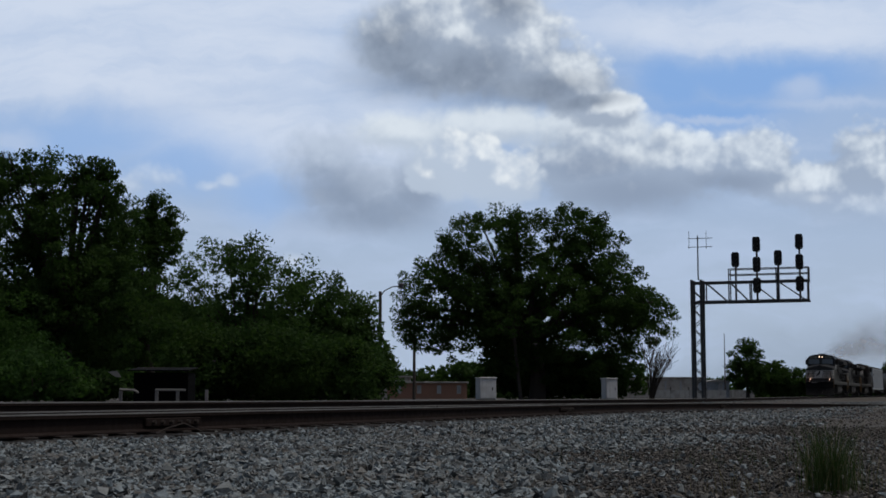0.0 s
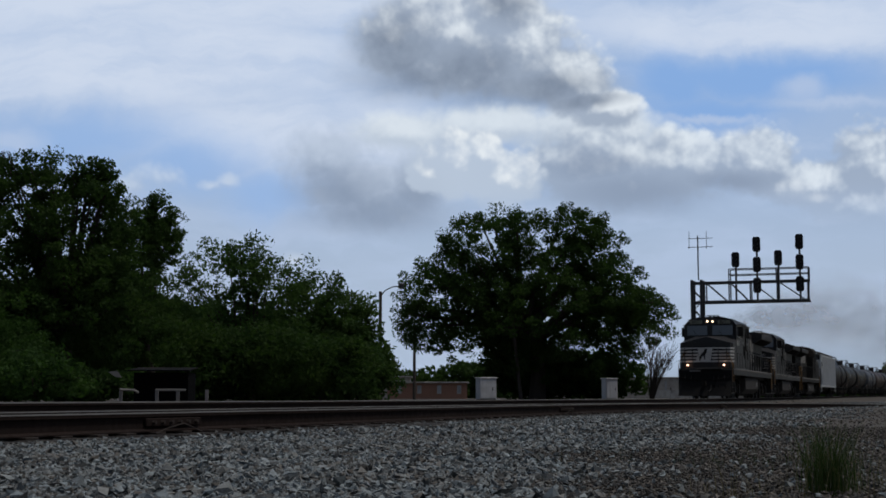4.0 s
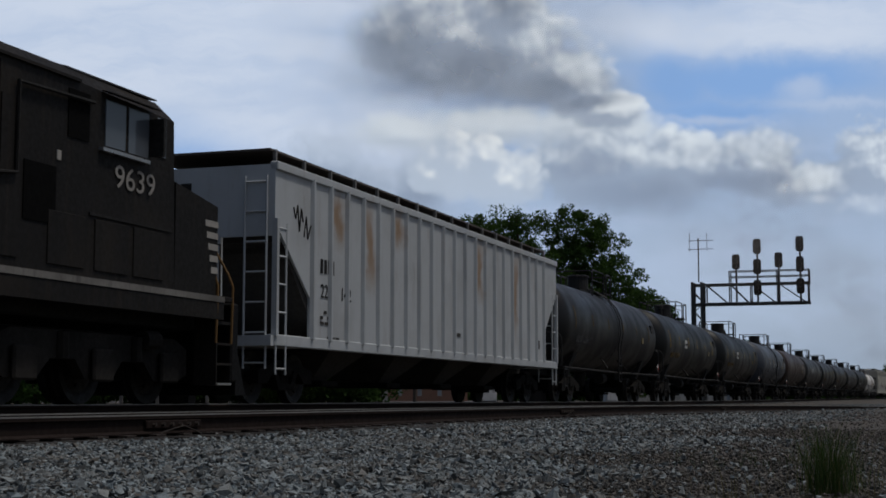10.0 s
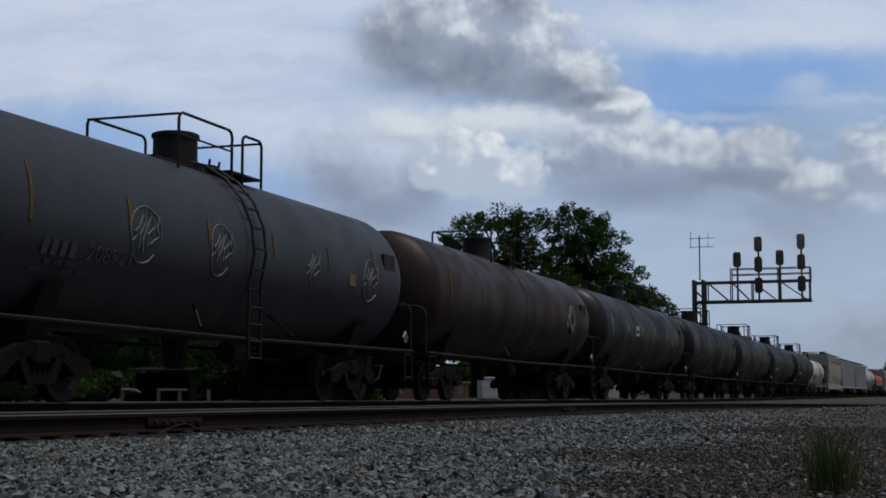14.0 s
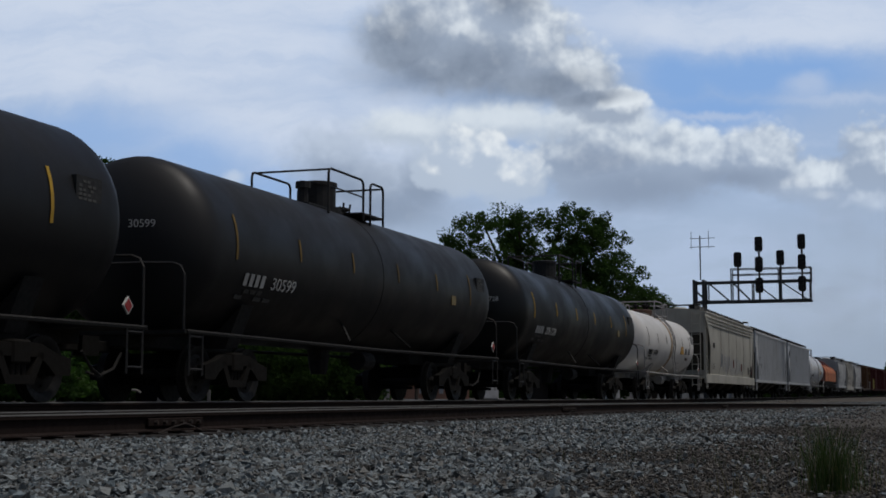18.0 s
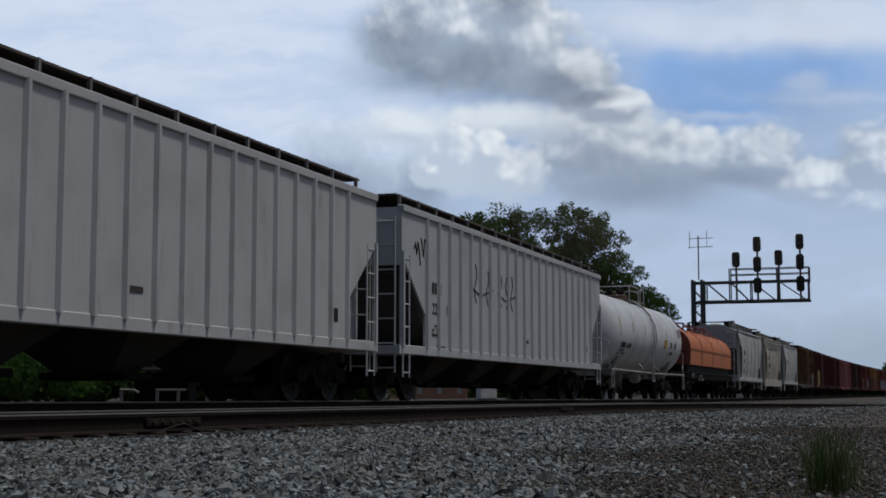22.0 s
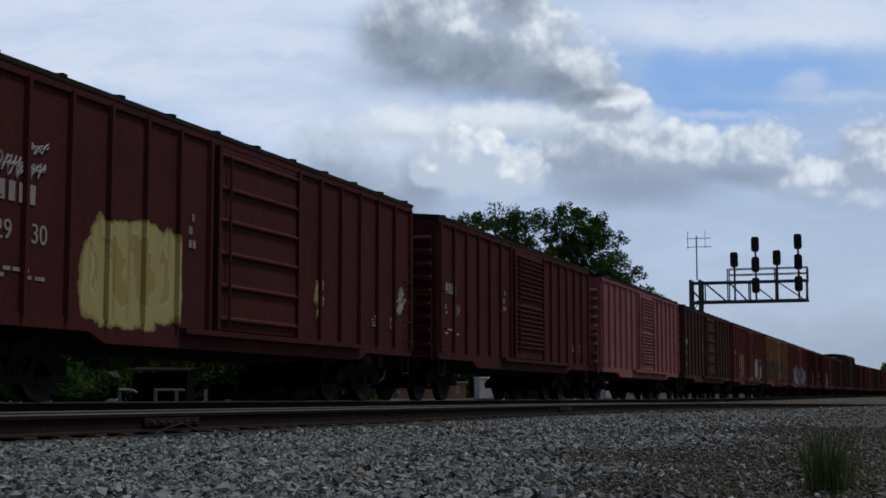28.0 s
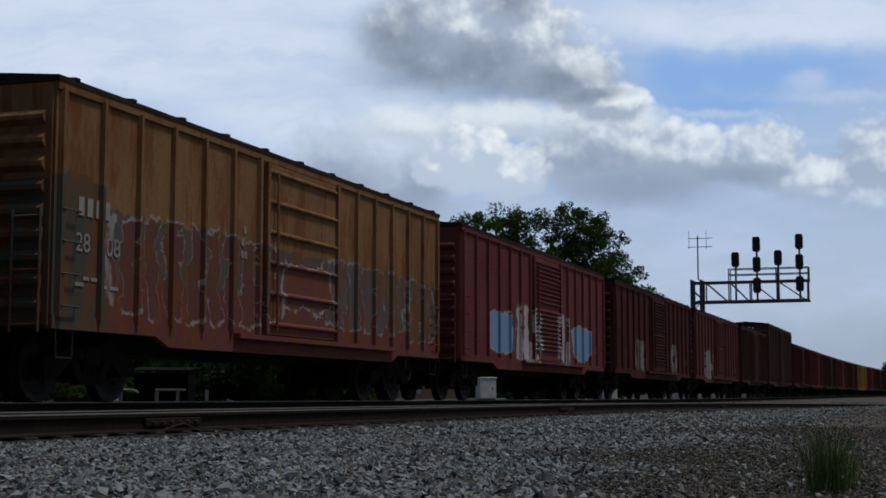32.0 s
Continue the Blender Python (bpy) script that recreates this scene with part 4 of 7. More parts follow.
def coupler(parent, x, way):
    g = Geo().box(min(x, x + way * 0.75), max(x, x + way * 0.75), -0.09, 0.09, 0.76, 0.94, 0.02)
    g.prism([(x + way * 0.7, -0.14), (x + way * 0.98, -0.16), (x + way * 0.98, 0.0), (x + way * 0.82, 0.14), (x + way * 0.7, 0.14)], 0.7, 1.0, "z")
    part("coupler", g, truck_steel, parent)
    part("air_hose", Geo().tube([(x + way * 0.2, -0.35, 0.75), (x + way * 0.45, -0.37, 0.5), (x + way * 0.8, -0.32, 0.38), (x + way * 1.0, -0.25, 0.45)], 0.025, 6), frame_black, parent)


def ladder(parent, x, y, z0, z1, mat, w=0.42, along="x", n=None):
    g = Geo()
    d = (w / 2, 0) if along == "x" else (0, w / 2)
    for s in (-1, 1):
        g.tube([(x + s * d[0], y + s * d[1], z0), (x + s * d[0], y + s * d[1], z1)], 0.022, 5)
    n = n or max(2, int((z1 - z0) / 0.42))
    for i in range(n):
        z = z0 + 0.1 + (z1 - z0 - 0.2) * i / max(1, n - 1)
        g.tube([(x - d[0], y - d[1], z), (x + d[0], y + d[1], z)], 0.018, 5)
    return part("ladder", g, mat, parent)


def bars(x, y, z, w, h, rows, name="lettering"):
    """Unreadable writing as plain bars."""
    g = Geo()
    for i in range(rows):
        ww = w * (0.6 + 0.4 * ((i * 37) % 10) / 10)
        zz = z - i * h * 1.7
        k = max(2, min(4, int(ww / (h * 2.5))))
        if rows == 1:
            ww, k = w, 4
        for j in range(k):
            if rows == 1:      # one bar a letter
                g.box(x + j * ww / k, x + (j + 0.62) * ww / k, y - 0.006, y, zz, zz + h)
            elif (j * 7 + i * 3) % 5:
                g.box(x + j * ww / k, x + (j + 0.75) * ww / k, y - 0.006, y, zz, zz + h)
    return g


def writing(parent, text, x, y, z, size, mat, label=""):
    return part("road_number", lettered(text, size), mat, parent, label, at=pose(x, y, z))


def car(name, label, category, u0, u1, group=""):
    """An Empty at the middle of a car that reaches from u0 to u1 behind the lead nose."""
    t = thing(name, label, category, group, pose(NOSE_X + (u0 + u1) / 2, TRAIN_Y, 0))
    CARS.append((t, (u0 + u1) / 2))
    return t, (u1 - u0) / 2


# ---- tank cars ----
def tank_car(u0, u1, rgb, label, r=1.47, zc=2.52, number="", num_mat=None, num_x=0.25, dome="single", rail_rgb=(0.012, 0.012, 0.013), sill=None, marks=yellow_trim, sign=False, tags=0, band=None, ladder_mid=False, streak=0.3, bars_w=1.6):
    t, h = car("tank_car", label, "tank car", u0, u1, "tank cars of the freight train")
    key = "tank_paint_%02d%02d%02d" % tuple(int(c * 99) for c in rgb)
    body = paint(key, rgb, 0.45, 0.0, tuple(0.6 * c + 0.003 for c in rgb), 0.45, streak * 0.4, spec=0.32, fine_bump=0.008)
    trim = paint("tank_trim_%02d" % int(rail_rgb[0] * 99), rail_rgb, 0.6)
    sill_m = sill or frame_black
    e = 0.62
    prof = [(-h, 0.05)] + [(-h + e * (1 - math.cos(a)), r * math.sin(a)) for a in [math.pi / 2 * k / 7 for k in range(1, 8)]]
    prof += [(-h + e + 0.2, r), (-h + e + 1.5, r), (0.0, r), (h - e - 1.5, r), (h - e - 0.2, r)]
    prof += [(h - e * (1 - math.cos(a)), r * math.sin(a)) for a in [math.pi / 2 * k / 7 for k in range(7, 0, -1)]] + [(h, 0.05)]
    shell = part("tank_shell", Geo().turned(prof, "x", (0, 0, zc), 40), body, t, smooth=True)
    bw, bx = (0.2, -0.02) if band else (0.02, 0.0)
    for x in (0.0,):
        part("band", Geo().turned([(x - bw + bx, r - 0.01), (x - bw + bx, r + 0.008), (x + bw + bx, r + 0.008), (x + bw + bx, r - 0.01)], "x", (0, 0, zc), 40), band if band and x == 0 else body, shell, smooth=True)
    # bolsters, sill and running gear
    for s in (-1, 1):
        part("saddle", Geo().prism([(-0.95, 0.9), (0.95, 0.9), (1.25, zc - 0.9), (0.8, zc - r + 0.12), (0, zc - r - 0.05), (-0.8, zc - r + 0.12), (-1.25, zc - 0.9)], s * (h - 2.2) - 0.22, s * (h - 2.2) + 0.22, "x"), sill_m, t)
        part("stub_sill", Geo().box(min(s * (h - 3.4), s * (h + 0.25)), max(s * (h - 3.4), s * (h + 0.25)), -0.35, 0.35, 0.85, 1.2, 0.02), sill_m, t)
        part("end_platform", Geo().box(min(s * (h - 0.75), s * (h + 0.3)), max(s * (h - 0.75), s * (h + 0.3)), -1.45, 1.45, 1.04, 1.1), sill_m, t)
        coupler(t, s * (h + 0.1), s)
        truck(t, s * (h - 2.2))
        for y in (-1.45, 1.45):
            part("side_rail", Geo().tube([(s * (h + 0.25), y, 1.07), (0, y, 1.03)], 0.035, 6), sill_m, t)
            ladder(t, s * (h - 0.05), y, 0.4, 1.1, trim)
        part("end_handrail", Geo().tube([(s * (h + 0.25), -1.4, 1.1), (s * (h + 0.25), -1.4, 1.95), (s * (h + 0.25), -1.33, 2.08), (s * (h + 0.25), -1.2, 2.13), (s * (h + 0.25), -0.6, 2.15), (s * (h + 0.25), 0.6, 2.15), (s * (h + 0.25), 1.4, 2.05), (s * (h + 0.25), 1.4, 1.1)], 0.022, 5), trim, t)
    part("brake_cylinder", Geo().turned([(0.9, 0.2), (1.5, 0.2), (1.6, 0.1)], "x", (0, -0.5, 0.85), 10), sill_m, t)
    part("outlet_valve", Geo().turned([(0.55, 0.16), (0.7, 0.2), (1.06, 0.24)], "z", (0, 0, 0), 10), sill_m, t)
    for x in (-1.7, 1.7):
        part("brace", Geo().tube([(x, -1.42, 1.15), (x * 0.8, -1.1, zc - 1.0)], 0.03, 5), sill_m, t)
    # top platform
    zt = zc + r
    up = 0.5 if dome == "valves" else 0.66
    part("platform_deck", Geo().box(0.3, 1.5, -0.85, 0.85, zt - 0.06, zt - 0.02), trim, t)
    part("platform_deck", Geo().box(-1.5, 0.3, -0.42, 0.42, zt - 0.05, zt - 0.01), trim, t)
    for y in (-0.85, 0.85):
        for a, b in ((-1.5, 0.35), (0.75, 1.5)):
            part("platform_rail", Geo().tube([(a, y, zt - 0.26), (a, y, zt + up - 0.1), (a + 0.04, y, zt + up - 0.03), (a + 0.12, y, zt + up), (b - 0.12, y, zt + up), (b - 0.04, y, zt + up - 0.03), (b, y, zt + up - 0.1), (b, y, zt - 0.2)], 0.026, 6), trim, t)
        part("platform_rail", Geo().tube([(-1.5, y, zt + 0.3), (0.35, y, zt + 0.3)], 0.018, 5), trim, t)
    for x in (-1.5, 1.5):
        part("platform_rail", Geo().tube([(x, -0.85, zt + up - 0.03), (x, 0.85, zt + up - 0.03)], 0.022, 5), trim, t)
    if dome == "valves":
        part("manway", Geo().turned([(-0.05, 0.5), (0.16, 0.5), (0.2, 0.46)], "z", (-0.2, 0, zt), 18), paint("rusty_valve_plate", (0.09, 0.05, 0.035), 0.8), t)
        for x, y in ((-0.35, -0.2), (0.0, -0.25), (-0.2, 0.22)):
            part("valve", Geo().turned([(0.1, 0.06), (0.3, 0.06), (0.34, 0.14), (0.4, 0.14), (0.42, 0.05), (0.52, 0.05)], "z", (x, y, zt), 10), frame_black, t)
    else:
        part("manway", Geo().turned([(-0.08, 0.5), (0.03, 0.5), (0.04, 0.38), (0.5, 0.38), (0.51, 0.41), (0.57, 0.41), (0.59, 0.36)], "z", (-0.1, 0, zt), 18), trim, t)
        part("hatch", Geo().turned([(-0.08, 0.3), (0.08, 0.3), (0.09, 0.36), (0.14, 0.36), (0.16, 0.2)], "z", (0.75, 0, zt), 14), trim, t)
        for k in range(6):
            part("hatch_bolt", Geo().tube([(0.75 + 0.33 * math.cos(k * 1.047), 0.33 * math.sin(k * 1.047), zt + 0.02), (0.75 + 0.36 * math.cos(k * 1.047), 0.36 * math.sin(k * 1.047), zt + 0.24)], 0.025, 5), trim, t)
        if dome == "double":
            part("valve", Geo().turned([(-0.08, 0.11), (0.36, 0.11), (0.37, 0.16), (0.5, 0.16), (0.52, 0.1)], "z", (-0.85, 0, zt), 10), trim, t)
    # dashes, number, signs
    n = 6
    for i in range(n):
        x = -h * 0.83 + i * h * 1.56 / (n - 1)
        tall = 0.38 if i in (0, n - 1) else 0.2
        a0 = math.asin(0.12)
        pts = []
        for k in range(5):
            a = a0 + (k / 4 - 0.5) * tall * 2 / r
            pts.append((x, -(r + 0.008) * math.cos(a), zc + (r + 0.008) * math.sin(a)))
        g = Geo()
        for p, q in zip(pts, pts[1:]):
            g.slab([(p[0] - 0.035, p[1], p[2]), (p[0] + 0.035, p[1], p[2]), (q[0] + 0.035, q[1], q[2]), (q[0] - 0.035, q[1], q[2])], 0.004)
        part("reflector_stripe", g, marks, shell)
    if number:
        nm = num_mat or yellow_trim
        x = -h * (1 - num_x) - 0.25

        def on_shell(px, drop):
            return pose(px, -(r + 0.014) * math.cos(drop), zc - (r + 0.014) * math.sin(drop), math.degrees(drop))

        part("reporting_mark", bars(0, 0, -0.15, 0.85, 0.215, 1), nm, shell, at=on_shell(x, 0.31))
        part("road_number", lettered(number, 0.42), nm, shell, at=on_shell(x + 1.05, 0.31) @ pose(0, 0, -0.15) @ Matrix.Diagonal((0.95, 1, 0.74, 1)))
        part("data_lines", bars(0, 0, 0, bars_w, 0.07, 2), paint("faded_lettering", (0.09, 0.09, 0.085), 0.7), shell, at=on_shell(x - 0.1, 0.5))
        part("end_number", lettered(number, 0.18), nm, shell, at=pose(-h - 0.035, -0.25, zc + 0.22, 0, 0, -75))
    if sign:
        part("placard", Geo().box(-h * 0.36, -h * 0.36 + 0.62, -r - 0.022, -r + 0.03, zc - 0.12, zc + 0.26), white_trim, shell, "white placard with a picture panel")
        part("placard_panel", Geo().box(-h * 0.36 + 0.1, -h * 0.36 + 0.55, -r - 0.026, -r + 0.03, zc - 0.02, zc + 0.1), frame_black, shell)
    pale = rgb[0] > 0.3
    panel = part("stencil_panel", Geo().box(h * 0.8, h * 0.8 + 0.62, -r * 0.99, -r * 0.93, zc + 0.12, zc + 0.52), paint("faded_stencil", (0.40, 0.40, 0.40), 0.7) if pale else paint("stencil_grey", (0.022, 0.023, 0.024), 0.7), shell, "faded stencil panel")
    part("stencil_lines", bars(h * 0.8 + 0.05, -r * 0.99, zc + 0.43, 0.5, 0.035, 5), paint("faded_lettering", (0.09, 0.09, 0.085), 0.7), panel)
    if pale:
        part("warning_panel", Geo().box(h * 0.36, h * 0.36 + 0.6, -r - 0.008, -r + 0.06, zc - 0.36, zc - 0.02), paint("ochre_panel", (0.42, 0.235, 0.04), 0.7), shell, "ochre yellow warning panel")
        for k, w in ((0.54, 0.36), (0.68, 0.24)):
            plate = part("data_plate", Geo().box(h * k, h * k + w, -r - 0.008, -r + 0.06, zc - 0.34, zc - 0.08), paint("grey_data_plate", (0.14, 0.14, 0.145), 0.7), shell)
            part("data_lines", bars(h * k + 0.03, -r - 0.009, zc - 0.14, w - 0.08, 0.03, 3), frame_black, plate)
    part("small_placard", Geo().box(h * 0.55, h * 0.55 + 0.3, -r - 0.006, -r + 0.05, zc - 0.62 if pale else zc - 0.28, zc - 0.5 if pale else zc - 0.06), paint("brown_dash", (0.1, 0.07, 0.05), 0.7) if pale else paint("yellowed_placard", (0.22, 0.17, 0.08), 0.7), shell, "small faded placard")
    holder = part("placard_holder", Geo().prism([(h - 0.45, 1.36), (h - 0.32, 1.23), (h - 0.19, 1.36), (h - 0.32, 1.49)], -1.5, -1.47), white_trim, t, "white diamond placard")
    part("placard_panel", Geo().prism([(h - 0.42, 1.36), (h - 0.32, 1.26), (h - 0.22, 1.36), (h - 0.32, 1.46)], -1.506, -1.499), paint("placard_red", (0.30, 0.03, 0.03), 0.6), holder, "red diamond placard")
    if ladder_mid:
        g = Geo()
        for dx in (-0.22, 0.22):
            g.tube([(dx, -(r + 0.12) * math.cos(a), zc + (r + 0.12) * math.sin(a)) for a in [math.pi / 2 * 0.93 - k * 0.3 for k in range(7)]] + [(dx, -1.5, 0.7)], 0.025, 5)
        for k in range(9):
            a = math.pi / 2 * 0.85 - k * 0.22
            g.tube([(-0.22, -(r + 0.12) * math.cos(a), zc + (r + 0.12) * math.sin(a)), (0.22, -(r + 0.12) * math.cos(a), zc + (r + 0.12) * math.sin(a))], 0.02, 5)
        for k in range(4):
            zz = 0.72 + k * 0.28
            g.tube([(-0.22, -1.52, zz), (0.22, -1.52, zz)], 0.02, 5)
        part("ladder", g, trim, t)
    for i in range(tags):
        x = (-0.46, -0.15, 0.32, 0.7)[i % 4] * h
        w = (0.42, 0.38, 0.3, 0.42)[i % 4]
        lines = [[(x + w * math.cos(a) * (1 + 0.1 * math.sin(3 * a + i)), zc - 0.1 + 0.42 * math.sin(a)) for a in [k * 0.4 for k in range(15)]]] if i != 2 else []
        for q in range(5):
            lines.append([(x - w * 0.8 + w * 0.32 * q + 0.05 * k + 0.06 * math.sin(2.1 * k + q), zc - 0.3 + 0.13 * k + 0.08 * math.cos(1.7 * q + k)) for k in range(5)])
        for line in lines:
            pts = [(px, -math.sqrt(max(0.1, (r + 0.006) ** 2 - (pz - zc) ** 2)), pz) for px, pz in line]
            part("graffiti", Geo().tube(pts, 0.013, 4), paint("pale_spray", (0.24, 0.25, 0.26), 0.7), shell)
    return t


BLACKT, BROWNT, GREYT = (0.0075, 0.0082, 0.0082), (0.034, 0.019, 0.015), (0.060, 0.068, 0.084)
faded_yel = paint("faded_yellow_lettering", (0.16, 0.10, 0.02), 0.7)
tank_car(86.5, 102.3, (0.014, 0.014, 0.015), "black tank car with faded lettering", number="204385", num_mat=paint("grey_lettering", (0.12, 0.12, 0.12), 0.7), marks=faded_yel, sill=frame_black, ladder_mid=True)
tank_car(103.85, 119.55, BLACKT, "black tank car with yellow lettering and a white placard", number="207384", num_mat=faded_yel, dome="double", sign=True)
tank_car(122.0, 138.0, BLACKT, "plain black tank car with yellow lettering and a white placard", number="207383", num_mat=faded_yel, sign=True)
tank_car(140.8, 156.0, GREYT, "grey tank car with sprayed rings on its side", number="208921", num_mat=paint("grey_lettering", (0.12, 0.12, 0.12), 0.7), marks=faded_yel, tags=4, ladder_mid=True)
emblem_tank = tank_car(157.5, 173.7, BROWNT, "rusty brown tank car with a pale emblem", marks=faded_yel)
part("emblem", Geo().prism([(4.6, 2.5), (5.1, 2.05), (5.6, 2.5), (5.1, 2.95)], -1.50, -1.40), paint("pale_emblem", (0.16, 0.15, 0.14), 0.7), emblem_tank, "pale diamond emblem")
part("emblem_core", Geo().prism([(4.85, 2.5), (5.1, 2.27), (5.35, 2.5), (5.1, 2.73)], -1.506, -1.42), MADE["black_underframe"], emblem_tank)
tank_car(175.4, 192.6, (0.011, 0.011, 0.012), "dull black tank car with a white placard", marks=white_trim, sign=True)
tank_car(194.5, 210.5, BLACKT, "black tank car with yellow lettering", number="207386", num_mat=faded_yel, dome="double")
tank_car(212.1, 228.3, (0.010, 0.010, 0.011), "black tank car with faint lettering", number="207391", num_mat=faded_yel)
tank_car(230.0, 246.0, (0.017, 0.013, 0.011), "brownish black tank car with white lettering", number="30599", num_mat=white_trim, dome="double", marks=faded_yel)
tank_car(248.45, 264.75, BLACKT, "black tank car with white lettering and amber stripes", number="206728", num_mat=white_trim)
WHITET = (0.68, 0.66, 0.63)
tank_car(266.65, 279.55, WHITET, "white tank car with a brown spill down its middle", r=1.33, zc=2.37, number="61081", num_mat=frame_black, dome="valves", rail_rgb=(0.33, 0.32, 0.31), sill=paint("pale_grey_sill", (0.34, 0.33, 0.31), 0.7), marks=paint("brown_dash", (0.1, 0.07, 0.05), 0.7), band=paint("brown_spill", (0.36, 0.24, 0.12), 0.8, 0.0, (0.5, 0.46, 0.4), 0.8, 0.6), ladder_mid=True, streak=0.2)
tank_car(344.1, 359.2, (0.55, 0.57, 0.60), "pale grey tank car with black lettering", r=1.5, zc=2.5, number="6680", num_mat=frame_black, dome="valves", rail_rgb=(0.30, 0.30, 0.30), sill=paint("pale_grey_sill", (0.34, 0.33, 0.31), 0.7), marks=yellow_trim, ladder_mid=True, streak=0.2)


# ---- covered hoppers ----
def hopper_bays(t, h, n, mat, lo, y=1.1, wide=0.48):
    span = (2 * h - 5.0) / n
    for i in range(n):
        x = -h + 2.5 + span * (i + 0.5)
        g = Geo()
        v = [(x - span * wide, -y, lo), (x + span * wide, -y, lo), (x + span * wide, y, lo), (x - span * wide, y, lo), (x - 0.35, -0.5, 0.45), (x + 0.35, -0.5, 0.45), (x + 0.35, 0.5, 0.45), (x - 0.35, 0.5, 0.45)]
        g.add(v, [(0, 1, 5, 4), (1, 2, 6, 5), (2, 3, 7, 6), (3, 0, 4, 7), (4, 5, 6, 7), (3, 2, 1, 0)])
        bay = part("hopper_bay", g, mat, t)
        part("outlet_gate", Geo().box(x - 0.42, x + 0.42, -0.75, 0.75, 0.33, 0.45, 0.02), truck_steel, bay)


def roof_walk(t, h, z, mat, y=0.75):
    part("roof_walkway", Geo().box(-h + 0.3, h - 0.3, -y, y, z + 0.2, z + 0.24), mat, t)
    for s in (-1, 1):
        for i in range(16):
            x = -h + 0.5 + i * (2 * h - 1.0) / 15
            part("walkway_bracket", Geo().box(x - 0.03, x + 0.03, s * y - 0.03, s * y + 0.03, z - 0.12, z + 0.24), paint("pale_walkway_bracket", (0.2, 0.195, 0.19), 0.8), t)
    for i in range(4):
        x = -h + 2 + i * (2 * h - 4) / 3
        part("roof_hatch", Geo().turned([(0, 0.42), (0.12, 0.42), (0.2, 0.3)], "z", (x, 0, z + 0.05), 14), mat, t)


def ribbed_hopper(u0, u1, rgb, label, ribs=21, top=4.14, bays=4, rust=0.0, num="220142", stains=(), scrawl=False):
    t, h = car("covered_hopper", label, "hopper car", u0, u1, "ribbed covered hoppers")
    m = paint("hopper_grey_%02d_%02d" % (int(rgb[0] * 99), int(rust * 9)), rgb, 0.65, 0.0, (0.30, 0.305, 0.305), 0.5, 0.16, rust * 0.6, fine_bump=0.015,
              zones=tuple(("stain", -h + 1.55 + (k + 0.5) * (2 * h - 3.1) / (ribs - 1), top - 0.1 - drop * 0.45, 0.75, drop * 1.1, (0.27, 0.145, 0.05), k + 1) for k, drop in stains))
    # shade of the open ends, put into the grey of inner body and slope sheets
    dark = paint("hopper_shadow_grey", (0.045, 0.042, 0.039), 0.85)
    W, z0 = 1.55, 1.15
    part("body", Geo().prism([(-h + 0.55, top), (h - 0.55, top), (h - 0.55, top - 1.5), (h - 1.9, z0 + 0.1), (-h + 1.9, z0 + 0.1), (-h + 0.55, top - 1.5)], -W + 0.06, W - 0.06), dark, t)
    for s in (-1, 1):
        pts = [(-h, top), (h, top), (h, top - 1.0), (h - 1.5, z0 + 0.75), (h - 1.5, z0), (-h + 1.5, z0), (-h + 1.5, z0 + 0.75), (-h, top - 1.0)]
        side = part("side_sheet", Geo().prism(pts, min(s * W, s * (W - 0.05)), max(s * W, s * (W - 0.05))), m, t)
        part("side_sill", Geo().box(-h, h, min(s * (W + 0.02), s * (W - 0.14)), max(s * (W + 0.02), s * (W - 0.14)), z0 - 0.16, z0 + 0.04, 0.015), m, t)
        for i in range(ribs):
            x = -h + 1.55 + i * (2 * h - 3.1) / (ribs - 1)
            part("rib", Geo().prism([(x - 0.065, s * W), (x - 0.03, s * (W + 0.07)), (x + 0.03, s * (W + 0.07)), (x + 0.065, s * W)], z0, top - 0.06, "z"), m, side)
        part("top_chord", Geo().box(-h, h, min(s * (W + 0.05), s * (W - 0.1)), max(s * (W + 0.05), s * (W - 0.1)), top - 0.1, top + 0.05, 0.015), m, t)
    for s in (-1, 1):
        xa, xb = (h - 0.05, h) if s > 0 else (-h, -h + 0.05)
        part("end_panel", Geo().box(xa, xb, -W + 0.05, W - 0.05, top - 1.25, top), m, t)
        part("end_sill", Geo().box(min(s * (h - 1.5), s * (h + 0.12)), max(s * (h - 1.5), s * (h + 0.12)), -W, W, z0 - 0.16, z0 + 0.02), m, t)
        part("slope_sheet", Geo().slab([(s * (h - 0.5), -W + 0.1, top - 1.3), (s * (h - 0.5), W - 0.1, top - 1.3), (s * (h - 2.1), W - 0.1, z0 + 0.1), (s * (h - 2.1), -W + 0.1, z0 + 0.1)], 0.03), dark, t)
        for y in (-0.45, 0.45):
            part("end_post", Geo().box(min(s * (h - 0.1), s * h), max(s * (h - 0.1), s * h), y - 0.05, y + 0.05, z0, top - 1.2), m, t)
        for y in (-W, W):
            part("corner_post", Geo().box(min(s * (h - 0.09), s * h), max(s * (h - 0.09), s * h), y - 0.05, y + 0.05, z0, top - 0.95), m, t)
            ladder(t, s * (h - 0.28), y * 1.0, 0.5, top - 1.0, m, 0.4)
        ladder(t, s * (h + 0.03), -W + 0.35, 0.6, top - 0.2, m, 0.42, "y")
        part("stub_sill", Geo().box(min(s * (h - 2.6), s * (h + 0.3)), max(s * (h - 2.6), s * (h + 0.3)), -0.3, 0.3, 0.82, 1.12), frame_black, t)
        coupler(t, s * (h - 0.05), s)
        truck(t, s * (h - 1.55))
